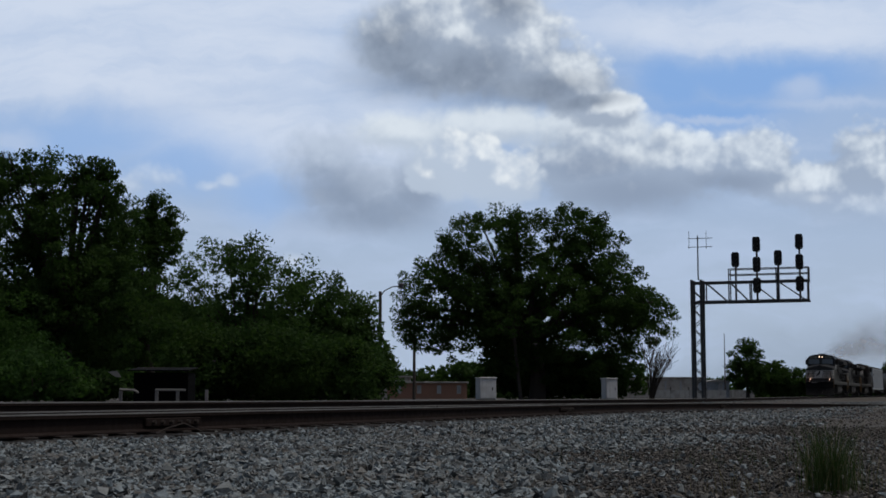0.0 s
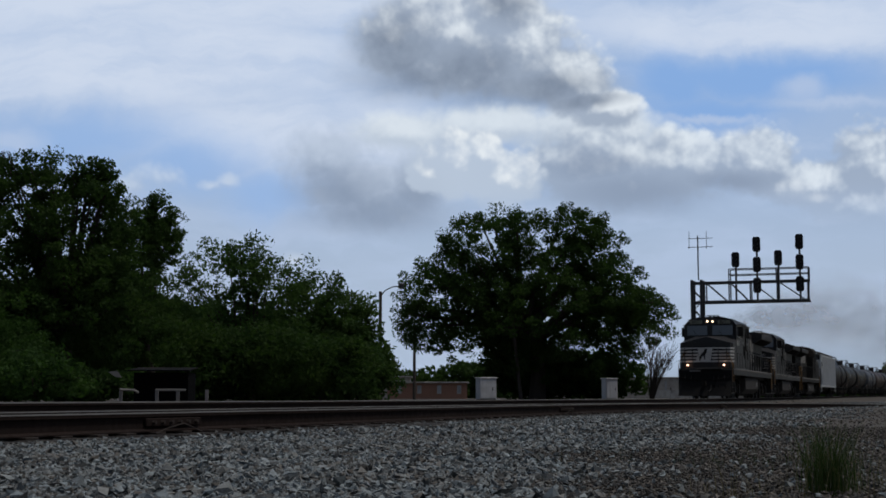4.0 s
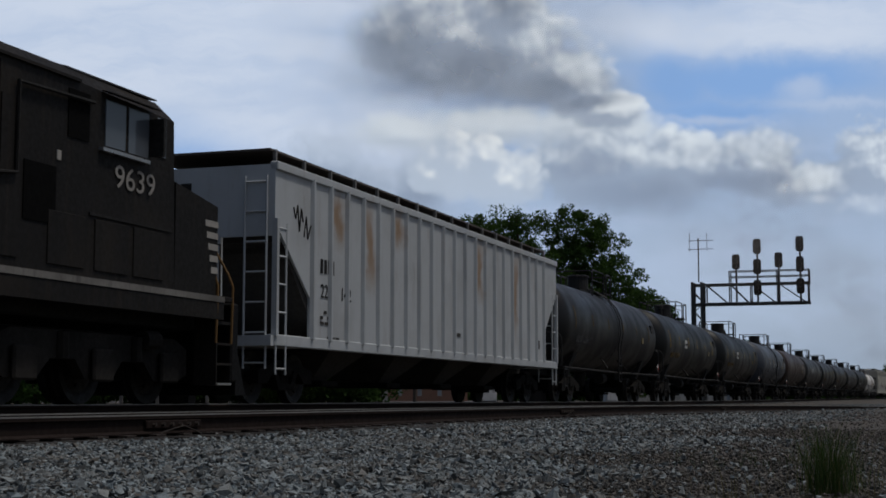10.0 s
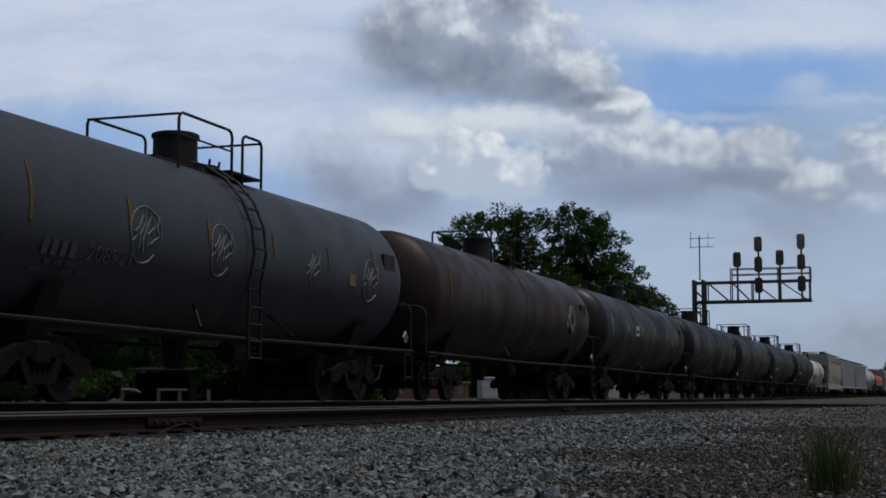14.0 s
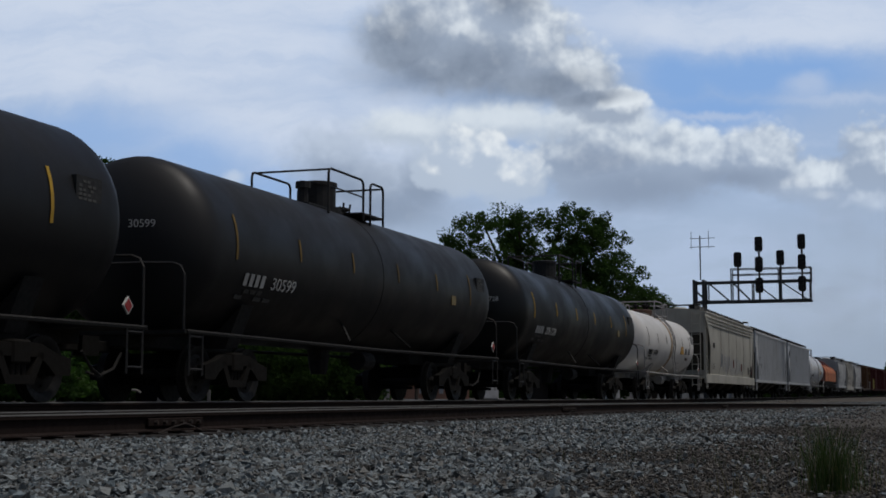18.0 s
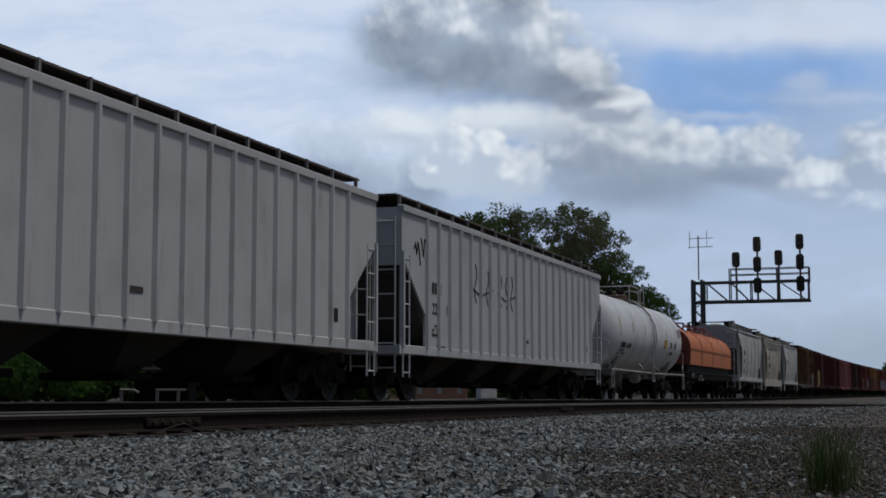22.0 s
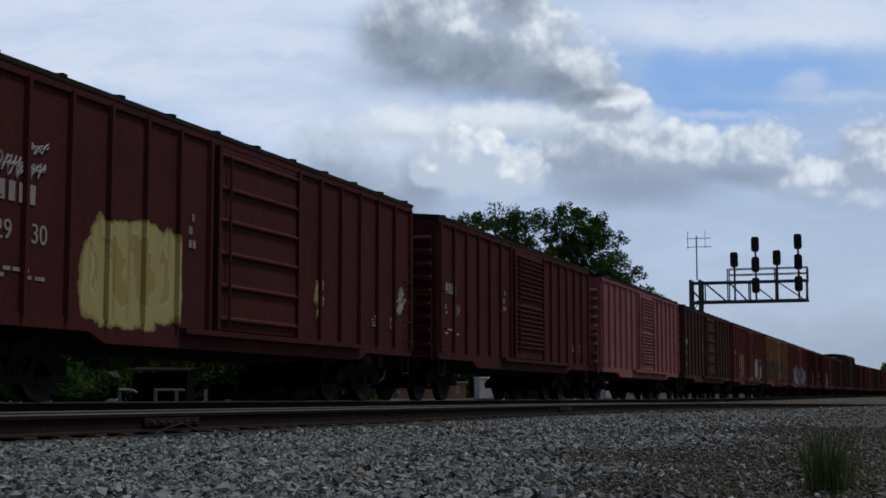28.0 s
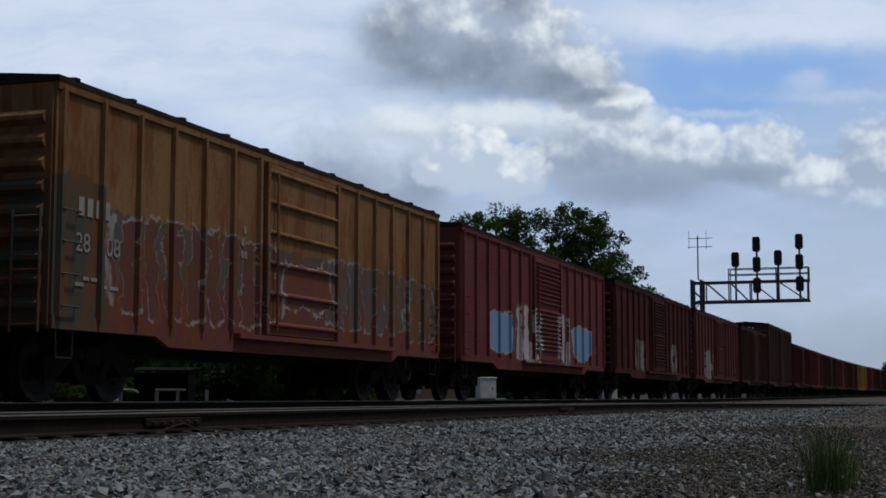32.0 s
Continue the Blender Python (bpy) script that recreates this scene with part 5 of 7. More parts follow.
    # dusty bays, their colour darkened for the shade beneath the car
    hopper_bays(t, h, bays, paint("dusty_shaded_bay", (0.05, 0.045, 0.04), 0.85, 0.0, (0.015, 0.013, 0.011), 0.8), z0, 1.3, 0.3)
    roof_walk(t, h, top + 0.1, paint("worn_brown_walkway", (0.09, 0.075, 0.065), 0.85), 1.3)
    x = -h + 1.95
    part("reporting_mark", bars(x, -W - 0.008, 2.4, 0.7, 0.26, 1), frame_black, t)
    writing(t, num[:3], x, -W - 0.01, 1.95, 0.36, frame_black)
    writing(t, num[3:], x + 0.95, -W - 0.01, 1.95, 0.36, frame_black)
    part("data_lines", bars(x, -W - 0.008, 1.65, 0.55, 0.06, 3), MADE["hopper_shadow_grey"], t)
    part("sill_lettering", bars(x + 0.1, -W - 0.008, 1.2, 1.4, 0.035, 2), MADE["hopper_shadow_grey"], t)
    part("stencil_panel", Geo().box(h - 2.2, h - 1.98, -W - 0.012, -W, 1.5, 1.75), frame_black, t)
    part("stencil_panel", Geo().box(0.1, 0.5, -W - 0.012, -W, 1.55, 1.64), MADE["hopper_shadow_grey"], t)
    part("end_number", bars(0, 0, 0, 0.9, 0.13, 2), frame_black, t, at=pose(-h - 0.006, 0.55, top - 0.4, 0, 0, -90))
    if scrawl:
        r = random.Random(len(label))
        for x in (-h + 0.75, -h + 1.2):
            pts = [(x + 0.08 * i, -W - 0.006, top - 0.5 - r.uniform(0, 0.7)) for i in range(6)]
            part("graffiti", Geo().tube(pts, 0.018, 4), frame_black, t, "black scrawl")
        for x in (-h + 5.2, -h + 7.4) if num == "220131" else ():
            for k in range(3):
                pts = [(x + 0.5 * k + 0.1 * math.sin(q), -W - 0.012, 2.3 + r.uniform(0.0, 0.15) + 0.13 * (q if k % 2 else 7 - q)) for q in range(8)]
                part("graffiti", Geo().tube(pts, 0.011, 4), frame_black, t, "black scrawl")
            part("graffiti", Geo().tube([(x - 0.3, -W - 0.012, 2.75), (x + 0.4, -W - 0.012, 2.6), (x + 1.5, -W - 0.012, 2.8)], 0.011, 4), frame_black, t, "black scrawl")
    return t


ribbed_hopper(65.5, 85.0, (0.47, 0.495, 0.51), "white ribbed covered hopper with rust-stained sides", rust=0.25, stains=((3, 2.0), (12, 1.7), (16, 2.6), (5, 0.9), (1, 1.2)), scrawl=True)
ribbed_hopper(301.8, 321.0, (0.46, 0.475, 0.485), "light grey ribbed covered hopper, dusty", rust=0.35, num="220163")
ribbed_hopper(322.5, 341.7, (0.43, 0.45, 0.47), "pale grey ribbed covered hopper with black scrawls", rust=0.1, num="220131", scrawl=True)


def smooth_hopper(u0, u1, rgb, label, eave=3.9, ridge=4.25, bays=2, ribbed_top=False, num="", zones=()):
    t, h = car("covered_hopper", label, "hopper car", u0, u1, "smooth-sided covered hoppers")
    m = paint("hopper_paint_%02d%02d%02d" % tuple(int(c * 99) for c in rgb), rgb, 0.6, 0.0, tuple(c * 0.66 for c in rgb), 0.5, 0.2, 0.1, fine_bump=0.015, zones=zones)
    # slope sheets darker than the body: the shade under the overhanging ends is painted in
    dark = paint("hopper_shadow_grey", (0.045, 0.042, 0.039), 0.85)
    z0 = 1.2
    # bowed side section
    sec = [(0.0, ridge), (0.75, ridge - 0.03), (1.2, eave + 0.12), (1.5, eave), (1.57, eave - 0.35), (1.6, 2.6), (1.56, 1.8), (1.45, z0)]
    ring = sec + [(-y, z) for y, z in reversed(sec[1:])]
    body = part("body", Geo().prism(ring, -h + 2.0, h - 2.0, "x"), m, t, smooth=True)
    for k in range(1, 5 if bays > 2 else 4):
        x = -h + 2.0 + k * (2 * h - 4.0) / (5 if bays > 2 else 4)
        seam = [(-y - 0.012, z) for y, z in sec[3:]]
        part("weld_seam", Geo().prism(seam + [(y + 0.02, z) for y, z in reversed(seam)], x - 0.012, x + 0.012, "x"), paint("grimy_seam", (0.16, 0.155, 0.15), 0.8), body)
    for s in (-1, 1):
        x1 = s * (h - 0.05)
        # the side sheets run out beyond the sloping ends, cut to a curve below
        for q in (-1, 1):
            strips = [(z0, 1.95, 1.45), (z0 + 0.3, 1.55, 1.5), (1.8, 1.32, 1.56), (2.6, 1.2, 1.6), (3.0, 1.0, 1.59), (eave - 0.75, 0.6, 1.58), (eave - 0.4, 0.1, 1.57), (eave, 0.05, 1.5)]
            g = Geo()
            for (za, ea, ya), (zb, eb, yb) in zip(strips, strips[1:]):
                g.slab([(s * (h - 2.0), q * ya, za), (s * (h - ea), q * ya, za), (s * (h - eb), q * yb, zb), (s * (h - 2.0), q * yb, zb)], -0.03 * s * q)
            part("side_wing", g, m, t)
        part("roof_end", Geo().prism([(y, z) for y, z in sec if z > eave - 0.05] + [(-y, z) for y, z in reversed(sec[1:]) if z > eave - 0.05], min(s * (h - 2.0), x1 - 0.06 * s), max(s * (h - 2.0), x1 - 0.06 * s), "x"), m, t)
        for q in (-1, 1):
            part("corner_post", Geo().box(min(x1 - 0.06 * s, x1), max(x1 - 0.06 * s, x1), q * 1.5 - 0.05, q * 1.5 + 0.05, z0 - 0.2, eave), m, t)
            ladder(t, s * (h - 0.3), q * 1.56, 0.5, eave - 0.6, m, 0.42)
        part("end_sheet", Geo().prism([(y, z) for y, z in sec if z > eave - 0.5] + [(1.45, eave - 1.0), (-1.45, eave - 1.0)] + [(-y, z) for y, z in reversed(sec[1:]) if z > eave - 0.5], min(x1, x1 - 0.05 * s), max(x1, x1 - 0.05 * s), "x"), m, t)
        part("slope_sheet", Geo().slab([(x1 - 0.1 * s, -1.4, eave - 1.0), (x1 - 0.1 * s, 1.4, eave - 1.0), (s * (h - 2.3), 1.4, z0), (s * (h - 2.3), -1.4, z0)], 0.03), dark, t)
        part("end_platform", Geo().box(min(s * (h - 1.4), s * h), max(s * (h - 1.4), s * h), -1.5, 1.5, z0 - 0.2, z0 - 0.05), m, t)
        part("stub_sill", Geo().box(min(s * (h - 2.6), s * (h + 0.3)), max(s * (h - 2.6), s * (h + 0.3)), -0.3, 0.3, 0.82, 1.1), frame_black, t)
        ladder(t, s * (h + 0.02), -1.1, 0.6, eave, m, 0.42, "y")
        coupler(t, s * (h - 0.05), s)
        truck(t, s * (h - 1.5))
        part("side_sill", Geo().box(-h + 0.1, h - 0.1, min(s * 1.6, s * 1.45), max(s * 1.6, s * 1.45), z0 - (0.42 if ribbed_top else 0.2), z0 + 0.02, 0.02), m, t)
        part("eave_beam", Geo().tube([(-h + 0.1, s * 1.52, eave), (h - 0.1, s * 1.52, eave)], 0.07, 8), m, t)
        if ribbed_top:
            for k in range(3):
                part("eave_rib", Geo().box(-h + 0.4, h - 0.4, min(s * 1.63, s * 1.5), max(s * 1.63, s * 1.5), eave - 0.26 - 0.17 * k, eave - 0.2 - 0.17 * k, 0.01), m, t)
    # underside shade is in the bay colour here too, over the dust
    hopper_bays(t, h, bays, paint("dusty_shaded_bay", (0.05, 0.045, 0.04), 0.85, 0.0, (0.015, 0.013, 0.011), 0.8), z0, 1.3, 0.4)
    grating = paint("dark_walkway_grating", (0.016, 0.016, 0.016), 0.85)
    for s in (-1, 1):
        walk_board = part("roof_walkway", Geo().box(-h + 0.25, h - 0.25, min(s * 0.72, s * 1.0), max(s * 0.72, s * 1.0), ridge - 0.08, ridge + 0.2), grating, t, "dark grated running board")
        for i in range(9):
            x = -h + 0.4 + i * (2 * h - 0.8) / 8
            part("walkway_bracket", Geo().box(x - 0.03, x + 0.03, s * 1.02 - 0.03, s * 1.02 + 0.03, eave + 0.02, ridge + 0.22), m, walk_board)
        part("roof_end_walk", Geo().box(min(s * (h - 0.55), s * (h - 0.2)), max(s * (h - 0.55), s * (h - 0.2)), -1.3, 1.3, ridge + 0.14, ridge + 0.19), grating, t)
        part("roof_grab", Geo().tube([(s * (h - 0.25), -1.3, eave), (s * (h - 0.25), -1.3, ridge + 0.22), (s * (h - 0.7), -1.05, ridge + 0.22)], 0.022, 5), m, t)
    for i in range(4):
        part("roof_hatch", Geo().turned([(0, 0.42), (0.12, 0.42), (0.2, 0.3)], "z", (-h + 2 + i * (2 * h - 4) / 3, 0, ridge - 0.05), 14), m, t)
    x = -h + 2.0
    part("reporting_mark", bars(x, -1.615, 2.55, 0.8, 0.26, 1), frame_black, t)
    if num:
        writing(t, num, x, -1.62, 2.05, 0.36, frame_black)
    part("data_lines", bars(x, -1.6, 1.7, 0.8, 0.06, 3), dark, t)
    part("stencil_panel", Geo().box(h - 1.9, h - 1.6, -1.62, -1.57, 1.55, 1.9), frame_black, t)
    return t


beige_hopper = smooth_hopper(281.2, 300.6, (0.40, 0.385, 0.335), "long beige covered hopper with scrawls along its lower side", 4.25, 4.45, 4, True, zones=(("letters", 1.2, 1.72, 3.8, 0.85, (0.36, 0.355, 0.35), 3, (0.17, 0.175, 0.19)), ("letters", -2.2, 1.85, 2.6, 0.9, (0.20, 0.21, 0.23), 6, (0.37, 0.37, 0.37)), ("patch", -4.2, 2.0, 0.9, 0.7, (0.15, 0.165, 0.18), 4), ("letters", 4.0, 1.62, 1.6, 0.5, (0.30, 0.30, 0.29), 9, (0.2, 0.2, 0.2))))
for x, z, red in ((0.2, 1.9, True), (3.6, 1.75, True), (6.6, 1.6, False), (8.3, 1.6, True)):
    part("reflector_stripe", Geo().box(x - 0.035, x + 0.035, -1.615, -1.57, z - 0.2, z + 0.2), paint("red_reflector", (0.22, 0.03, 0.025), 0.6) if red else frame_black, beige_hopper, "red reflector stripe" if red else "")
smooth_hopper(377.9, 389.5, (0.39, 0.40, 0.405), "white bow-sided covered hopper", 3.88, 4.25, 2, num="533")
smooth_hopper(391.0, 401.9, (0.36, 0.345, 0.31), "grey covered hopper with a ribbed upper edge", 3.95, 4.2, 2, True, "300506")
smooth_hopper(403.9, 414.9, (0.40, 0.405, 0.41), "pale bow-sided covered hopper", 3.88, 4.25, 2)


# ---- coil car ----
def coil_car(u0, u1):
    t, h = car("coil_car", "steel coil car under orange hoods", "coil car", u0, u1)
    om = paint("faded_orange_hood", (0.47, 0.155, 0.066), 0.65, 0.0, (0.26, 0.10, 0.055), 0.5, 0.3, 0.3)
    red = paint("dull_red_hood_end", (0.17, 0.03, 0.022), 0.7)
    dark_end = paint("red_hood_front", (0.30, 0.05, 0.03), 0.7, 0.0, (0.14, 0.04, 0.025), 0.6, 0.4)
    part("underframe", Geo().box(-h, h, -1.45, 1.45, 0.95, 1.25, 0.03), frame_black, t)
    part("trough", Geo().box(-h + 0.6, h - 0.6, -1.35, 1.35, 1.25, 1.62, 0.03), frame_black, t)
    for s in (-1, 1):
        end = h - 0.75 if s > 0 else h - 0.2
        c = s * end / 2
        L = end / 2 - 0.04
        sec = [(-1.5, 1.6), (-1.52, 2.4)] + [(1.52 * -math.cos(a), 2.4 + 1.05 * math.sin(a)) for a in [0.15 + k * 0.237 for k in range(13)]] + [(1.52, 2.4), (1.5, 1.6)]
        hood = part("hood", Geo().prism(sec, c - L, c + L, "x"), om, t, smooth=True)
        if s < 0:
            part("hood_end", Geo().prism([(y * 0.97, z if z < 1.7 else z - 0.04) for y, z in sec], c - L - 0.02, c - L + 0.01, "x"), dark_end, hood, "red hood end")
        for x in (c - L, c + L):
            part("hood_rim", Geo().prism([(y * 1.015, z + 0.02) for y, z in sec], x - 0.05, x + 0.05, "x"), red if x < c and s < 0 else om, hood)
        for x in (c - L * 0.45, c + L * 0.45):
            part("lifting_bail", Geo().tube([(x - 0.2, -1.1, 3.1), (x + 0.2, -0.3, 3.78), (x + 0.2, 0.3, 3.78), (x - 0.2, 1.1, 3.1)], 0.045, 6), red, hood)
            part("bail_brace", Geo().tube([(x + 0.2, -0.3, 3.78), (x + 0.25, -0.3, 3.4)], 0.04, 6), red, hood)
        part("bail_ring", Geo().tube([(c - L * 0.45 + 0.32 * math.cos(a), 0, 3.5 + 0.45 * math.sin(a)) for a in [k * math.pi / 10 for k in range(11)]], 0.07, 6), frame_black, hood)
        part("lift_beam", Geo().tube([(c - L * 0.6, 0, 3.5), (c + L * 0.6, 0, 3.62)], 0.05, 6), frame_black, hood)
        part("hood_rib", Geo().prism([(y * 1.012, z + 0.015) for y, z in sec], c - 0.04, c + 0.04, "x"), red if s < 0 else paint("white_seam", (0.4, 0.34, 0.28), 0.7), hood)
        part("hood_seam", Geo().box(c - L, c + L, -1.545, -1.51, 2.32, 2.38), om, hood)
        coupler(t, s * (h - 0.05), s)
        truck(t, s * (h - 1.7))
        part("end_rail", Geo().tube([(s * h, -1.4, 1.25), (s * h, -1.4, 2.2), (s * h, 1.4, 2.2), (s * h, 1.4, 1.25)], 0.025, 5), frame_black, t)
        ladder(t, s * (h - 0.3), -1.47, 0.45, 1.25, frame_black)
    part("side_step", Geo().box(-h + 0.2, h - 0.2, -1.58, -1.35, 1.2, 1.24), frame_black, t)
    part("reporting_mark", bars(-h + 1.0, -1.46, 1.05, 0.8, 0.16, 1), white_trim, t)
    part("data_lines", bars(-h + 3.2, -1.46, 1.05, 1.6, 0.1, 2), white_trim, t)


coil_car(360.6, 375.6)


# ---- boxcars ----
worn_white = paint("worn_white_lettering", (0.30, 0.29, 0.28), 0.7, 0.0, (0.12, 0.09, 0.085), 0.6, 0.3)


def boxcar(u0, u1, rgb, label, top=4.2, door="ribbed", ribs=7, rust=0.2, num="", art=(), door_rgb=None, end_num=True, doorx=0.0):
    t, h = car("boxcar", label, "boxcar", u0, u1, "boxcars of the freight train")
    key = "boxcar_%02d%02d%02d" % tuple(int(c * 99) for c in rgb)
    zones = tuple(a for a in art if not a[0].startswith("stroke"))
    m = paint(key + ("_%d" % u0 if zones else ""), rgb, 0.75, 0.0, tuple(c * 0.5 for c in rgb), 0.6, 0.3, rust, spec=0.15, fine_bump=0.05, zones=zones)
    dm = paint(key + "_door", door_rgb, 0.75, 0.0, tuple(c * 0.5 for c in door_rgb), 0.6, 0.4, rust) if door_rgb else m
    W, z0, dw = 1.55, 1.0, 1.55
    part("body", Geo().box(-h, h, -W, W, z0, top, 0.02), m, t)
    part("underframe", Geo().box(-h + 0.1, h - 0.1, -0.5, 0.5, 0.72, 1.0), frame_black, t)
    rf = [(-W - 0.06, top - 0.02), (-W - 0.06, top + 0.05), (0, top + 0.2), (W + 0.06, top + 0.05), (W + 0.06, top - 0.02)]
    roof = part("roof", Geo().prism(rf, -h - 0.03, h + 0.03, "x"), paint("grimy_roof_steel", (0.020, 0.016, 0.015), 0.85, 0.0, spec=0.15), t)
    for i in range(11):
        x = -h + 0.4 + i * (2 * h - 0.8) / 10
        part("roof_rib", Geo().prism([(-W - 0.07, top + 0.05), (-W - 0.07, top + 0.085), (0, top + 0.235), (W + 0.07, top + 0.085), (W + 0.07, top + 0.05)], x - 0.05, x + 0.05, "x"), None or MADE["grimy_roof_steel"], roof)
    for s in (-1, 1):
        side = part("side", Geo().box(-h, h, min(s * W, s * (W + 0.012)), max(s * W, s * (W + 0.012)), z0 + 0.05, top - 0.05), m, t)
        for half in (-1, 1):
            a, b = (doorx + dw + 0.12, h - 0.12) if half > 0 else (-h + 0.12, doorx - dw - 0.12)
            for i in range(ribs):
                x = a + (b - a) * i / (ribs - 1)
                w = 0.055 if 0 < i < ribs - 1 else 0.07
                part("side_post", Geo().prism([(x - w, s * W), (x - w * 0.6, s * (W + 0.085)), (x + w * 0.6, s * (W + 0.085)), (x + w, s * W)], z0 + 0.1, top - 0.1, "z"), m, side)
        part("side_sill", Geo().prism([(-h, z0 + 0.12), (h, z0 + 0.12), (h, z0 - 0.05), (h - 2.6, z0 - 0.05), (h - 3.0, z0 - 0.2), (-h + 3.0, z0 - 0.2), (-h + 2.6, z0 - 0.05), (-h, z0 - 0.05)], min(s * (W + 0.03), s * (W - 0.08)), max(s * (W + 0.03), s * (W - 0.08))), m, t)
        part("top_rail", Geo().box(-h, h, min(s * (W + 0.05), s * (W - 0.05)), max(s * (W + 0.05), s * (W - 0.05)), top - 0.14, top, 0.012), m, t)
        # the sliding door
        d = part("door", Geo().box(doorx - dw, doorx + dw, min(s * (W + 0.02), s * (W + 0.09)), max(s * (W + 0.02), s * (W + 0.09)), z0 + 0.12, top - 0.16, 0.01), dm, t)
        n = 22 if door == "ribbed" else 6
        for i in range(n):
            z = z0 + 0.3 + i * (top - z0 - 0.6) / (n - 1)
            if door == "ribbed" and i % 11 == 0:
                continue
            w = 0.04 if door == "ribbed" else 0.05
            part("door_rib", Geo().prism([(s * (W + 0.09), z - w), (s * (W + 0.14), z - w * 0.3), (s * (W + 0.14), z + w * 0.3), (s * (W + 0.09), z + w)], doorx - dw + 0.08, doorx + dw - 0.08, "x"), dm, d)
        for x in (doorx - dw + 0.04, doorx + dw - 0.04):
            part("door_post", Geo().box(x - 0.05, x + 0.05, min(s * (W + 0.09), s * (W + 0.15)), max(s * (W + 0.09), s * (W + 0.15)), z0 + 0.12, top - 0.16), dm, d)
        part("lock_rod", Geo().tube([(doorx - dw + 0.35, s * (W + 0.17), z0 + 0.2), (doorx - dw + 0.35, s * (W + 0.17), top - 0.3)], 0.025, 5), dm, d)
        part("door_track", Geo().box(doorx - dw - 1.0, doorx + dw * 3, min(s * (W + 0.03), s * (W + 0.16)), max(s * (W + 0.03), s * (W + 0.16)), z0 + 0.02, z0 + 0.1), m, t)
        # ends
        e = part("end", Geo().box(min(s * h, s * (h + 0.03)), max(s * h, s * (h + 0.03)), -W + 0.03, W - 0.03, z0, top - 0.05), m, t)
        for i in range(9):
            z = z0 + 0.25 + i * (top - z0 - 0.75) / 8
            part("end_corrugation", Geo().prism([(s * (h + 0.03), z - 0.1), (s * (h + 0.1), z - 0.03), (s * (h + 0.1), z + 0.03), (s * (h + 0.03), z + 0.1)], -W + 0.12, W - 0.12), m, e)
        for q in (-1, 1):
            for i in range(4):
                z = z0 + 0.25 + i * 0.42
                part("grab_iron", Geo().tube([(s * (h - 0.1), q * (W + 0.01), z), (s * (h - 0.1), q * (W + 0.09), z), (s * (h - 0.52), q * (W + 0.09), z), (s * (h - 0.52), q * (W + 0.01), z)], 0.014, 5), m, t)
            part("stirrup_step", Geo().tube([(s * (h - 0.12), q * W, z0 - 0.04), (s * (h - 0.14), q * W, z0 - 0.42), (s * (h - 0.5), q * W, z0 - 0.42), (s * (h - 0.52), q * W, z0 - 0.04)], 0.016, 5), frame_black, t)
        ladder(t, s * (h + 0.14), -W + 0.3, z0 - 0.1, z0 + 1.5, m, 0.42, "y")
        part("stub_sill", Geo().box(min(s * (h - 2.0), s * (h + 0.3)), max(s * (h - 2.0), s * (h + 0.3)), -0.25, 0.25, 0.75, 1.02), frame_black, t)
        coupler(t, s * (h - 0.1), s)
        truck(t, s * (h - 1.75))
    if end_num:
        part("end_number", bars(0, 0, 0, 0.9, 0.15, 1), white_trim, t, at=pose(-h - 0.045, 0.2, top - 0.32, 0, 0, -90))
    if num:
        part("reporting_mark", bars(-h + 0.55, -W - 0.02, 2.48, 0.85, 0.25, 1), worn_white, t)
        k = len(num) // 2
        writing(t, num[:k], -h + 0.5, -W - 0.02, 2.0, 0.36, worn_white)
        writing(t, num[k:], -h + 1.25, -W - 0.02, 2.0, 0.36, worn_white)
        part("data_lines", bars(-h + 0.5, -W - 0.018, 1.62, 1.3, 0.05, 2), worn_white, t)
        part("consolidated_stencil", bars(doorx - dw - 0.75, -W - 0.02, 2.75, 0.32, 0.12, 3), worn_white, t, "row of small white stencils")
    part("stencil_panel", Geo().box(h - 1.25, h - 0.98, -W - 0.02, -W, 1.5, 1.72), worn_white, t)
    part("stencil_panel", Geo().box(h - 1.22, h - 1.01, -W - 0.024, -W, 1.53, 1.69), m, t)
    part("data_lines", bars(h - 2.3, -W - 0.018, 1.68, 0.4, 0.035, 4), worn_white, t)
    for a in art:
        if a[0].startswith("stroke"):
            spray(t, W, *a)
    return t


def spray(t, W, kind, x, z, w, hgt, rgb, seed=1):
    """Thin scrawled lines lying on the side."""
    r = random.Random(seed)
    m = paint("spray_%02d%02d%02d" % tuple(int(c * 99) for c in rgb), rgb, 0.7, 0.0, tuple(c * 0.6 for c in rgb), 0.5, 0.3)
    y = -W - 0.02
    for s in range(int(kind[-1])):
        cx, cz, f, ph = x + r.uniform(-0.4, 0.4) * w, z + r.uniform(-0.35, 0.35) * hgt, r.uniform(9, 15), r.uniform(0, 6)
        ww, hh = w * r.uniform(0.35, 0.7), hgt * r.uniform(0.15, 0.32)
        pts = [(cx - ww / 2 + ww * q / 26 + 0.07 * math.sin(f * q / 13 + ph), y, cz + hh * math.sin(f * q / 26 * 2 + ph) * (0.5 + 0.5 * math.sin(q * 0.9))) for q in range(27)]
        part("graffiti", Geo().tube(pts, 0.013, 4), m, t)


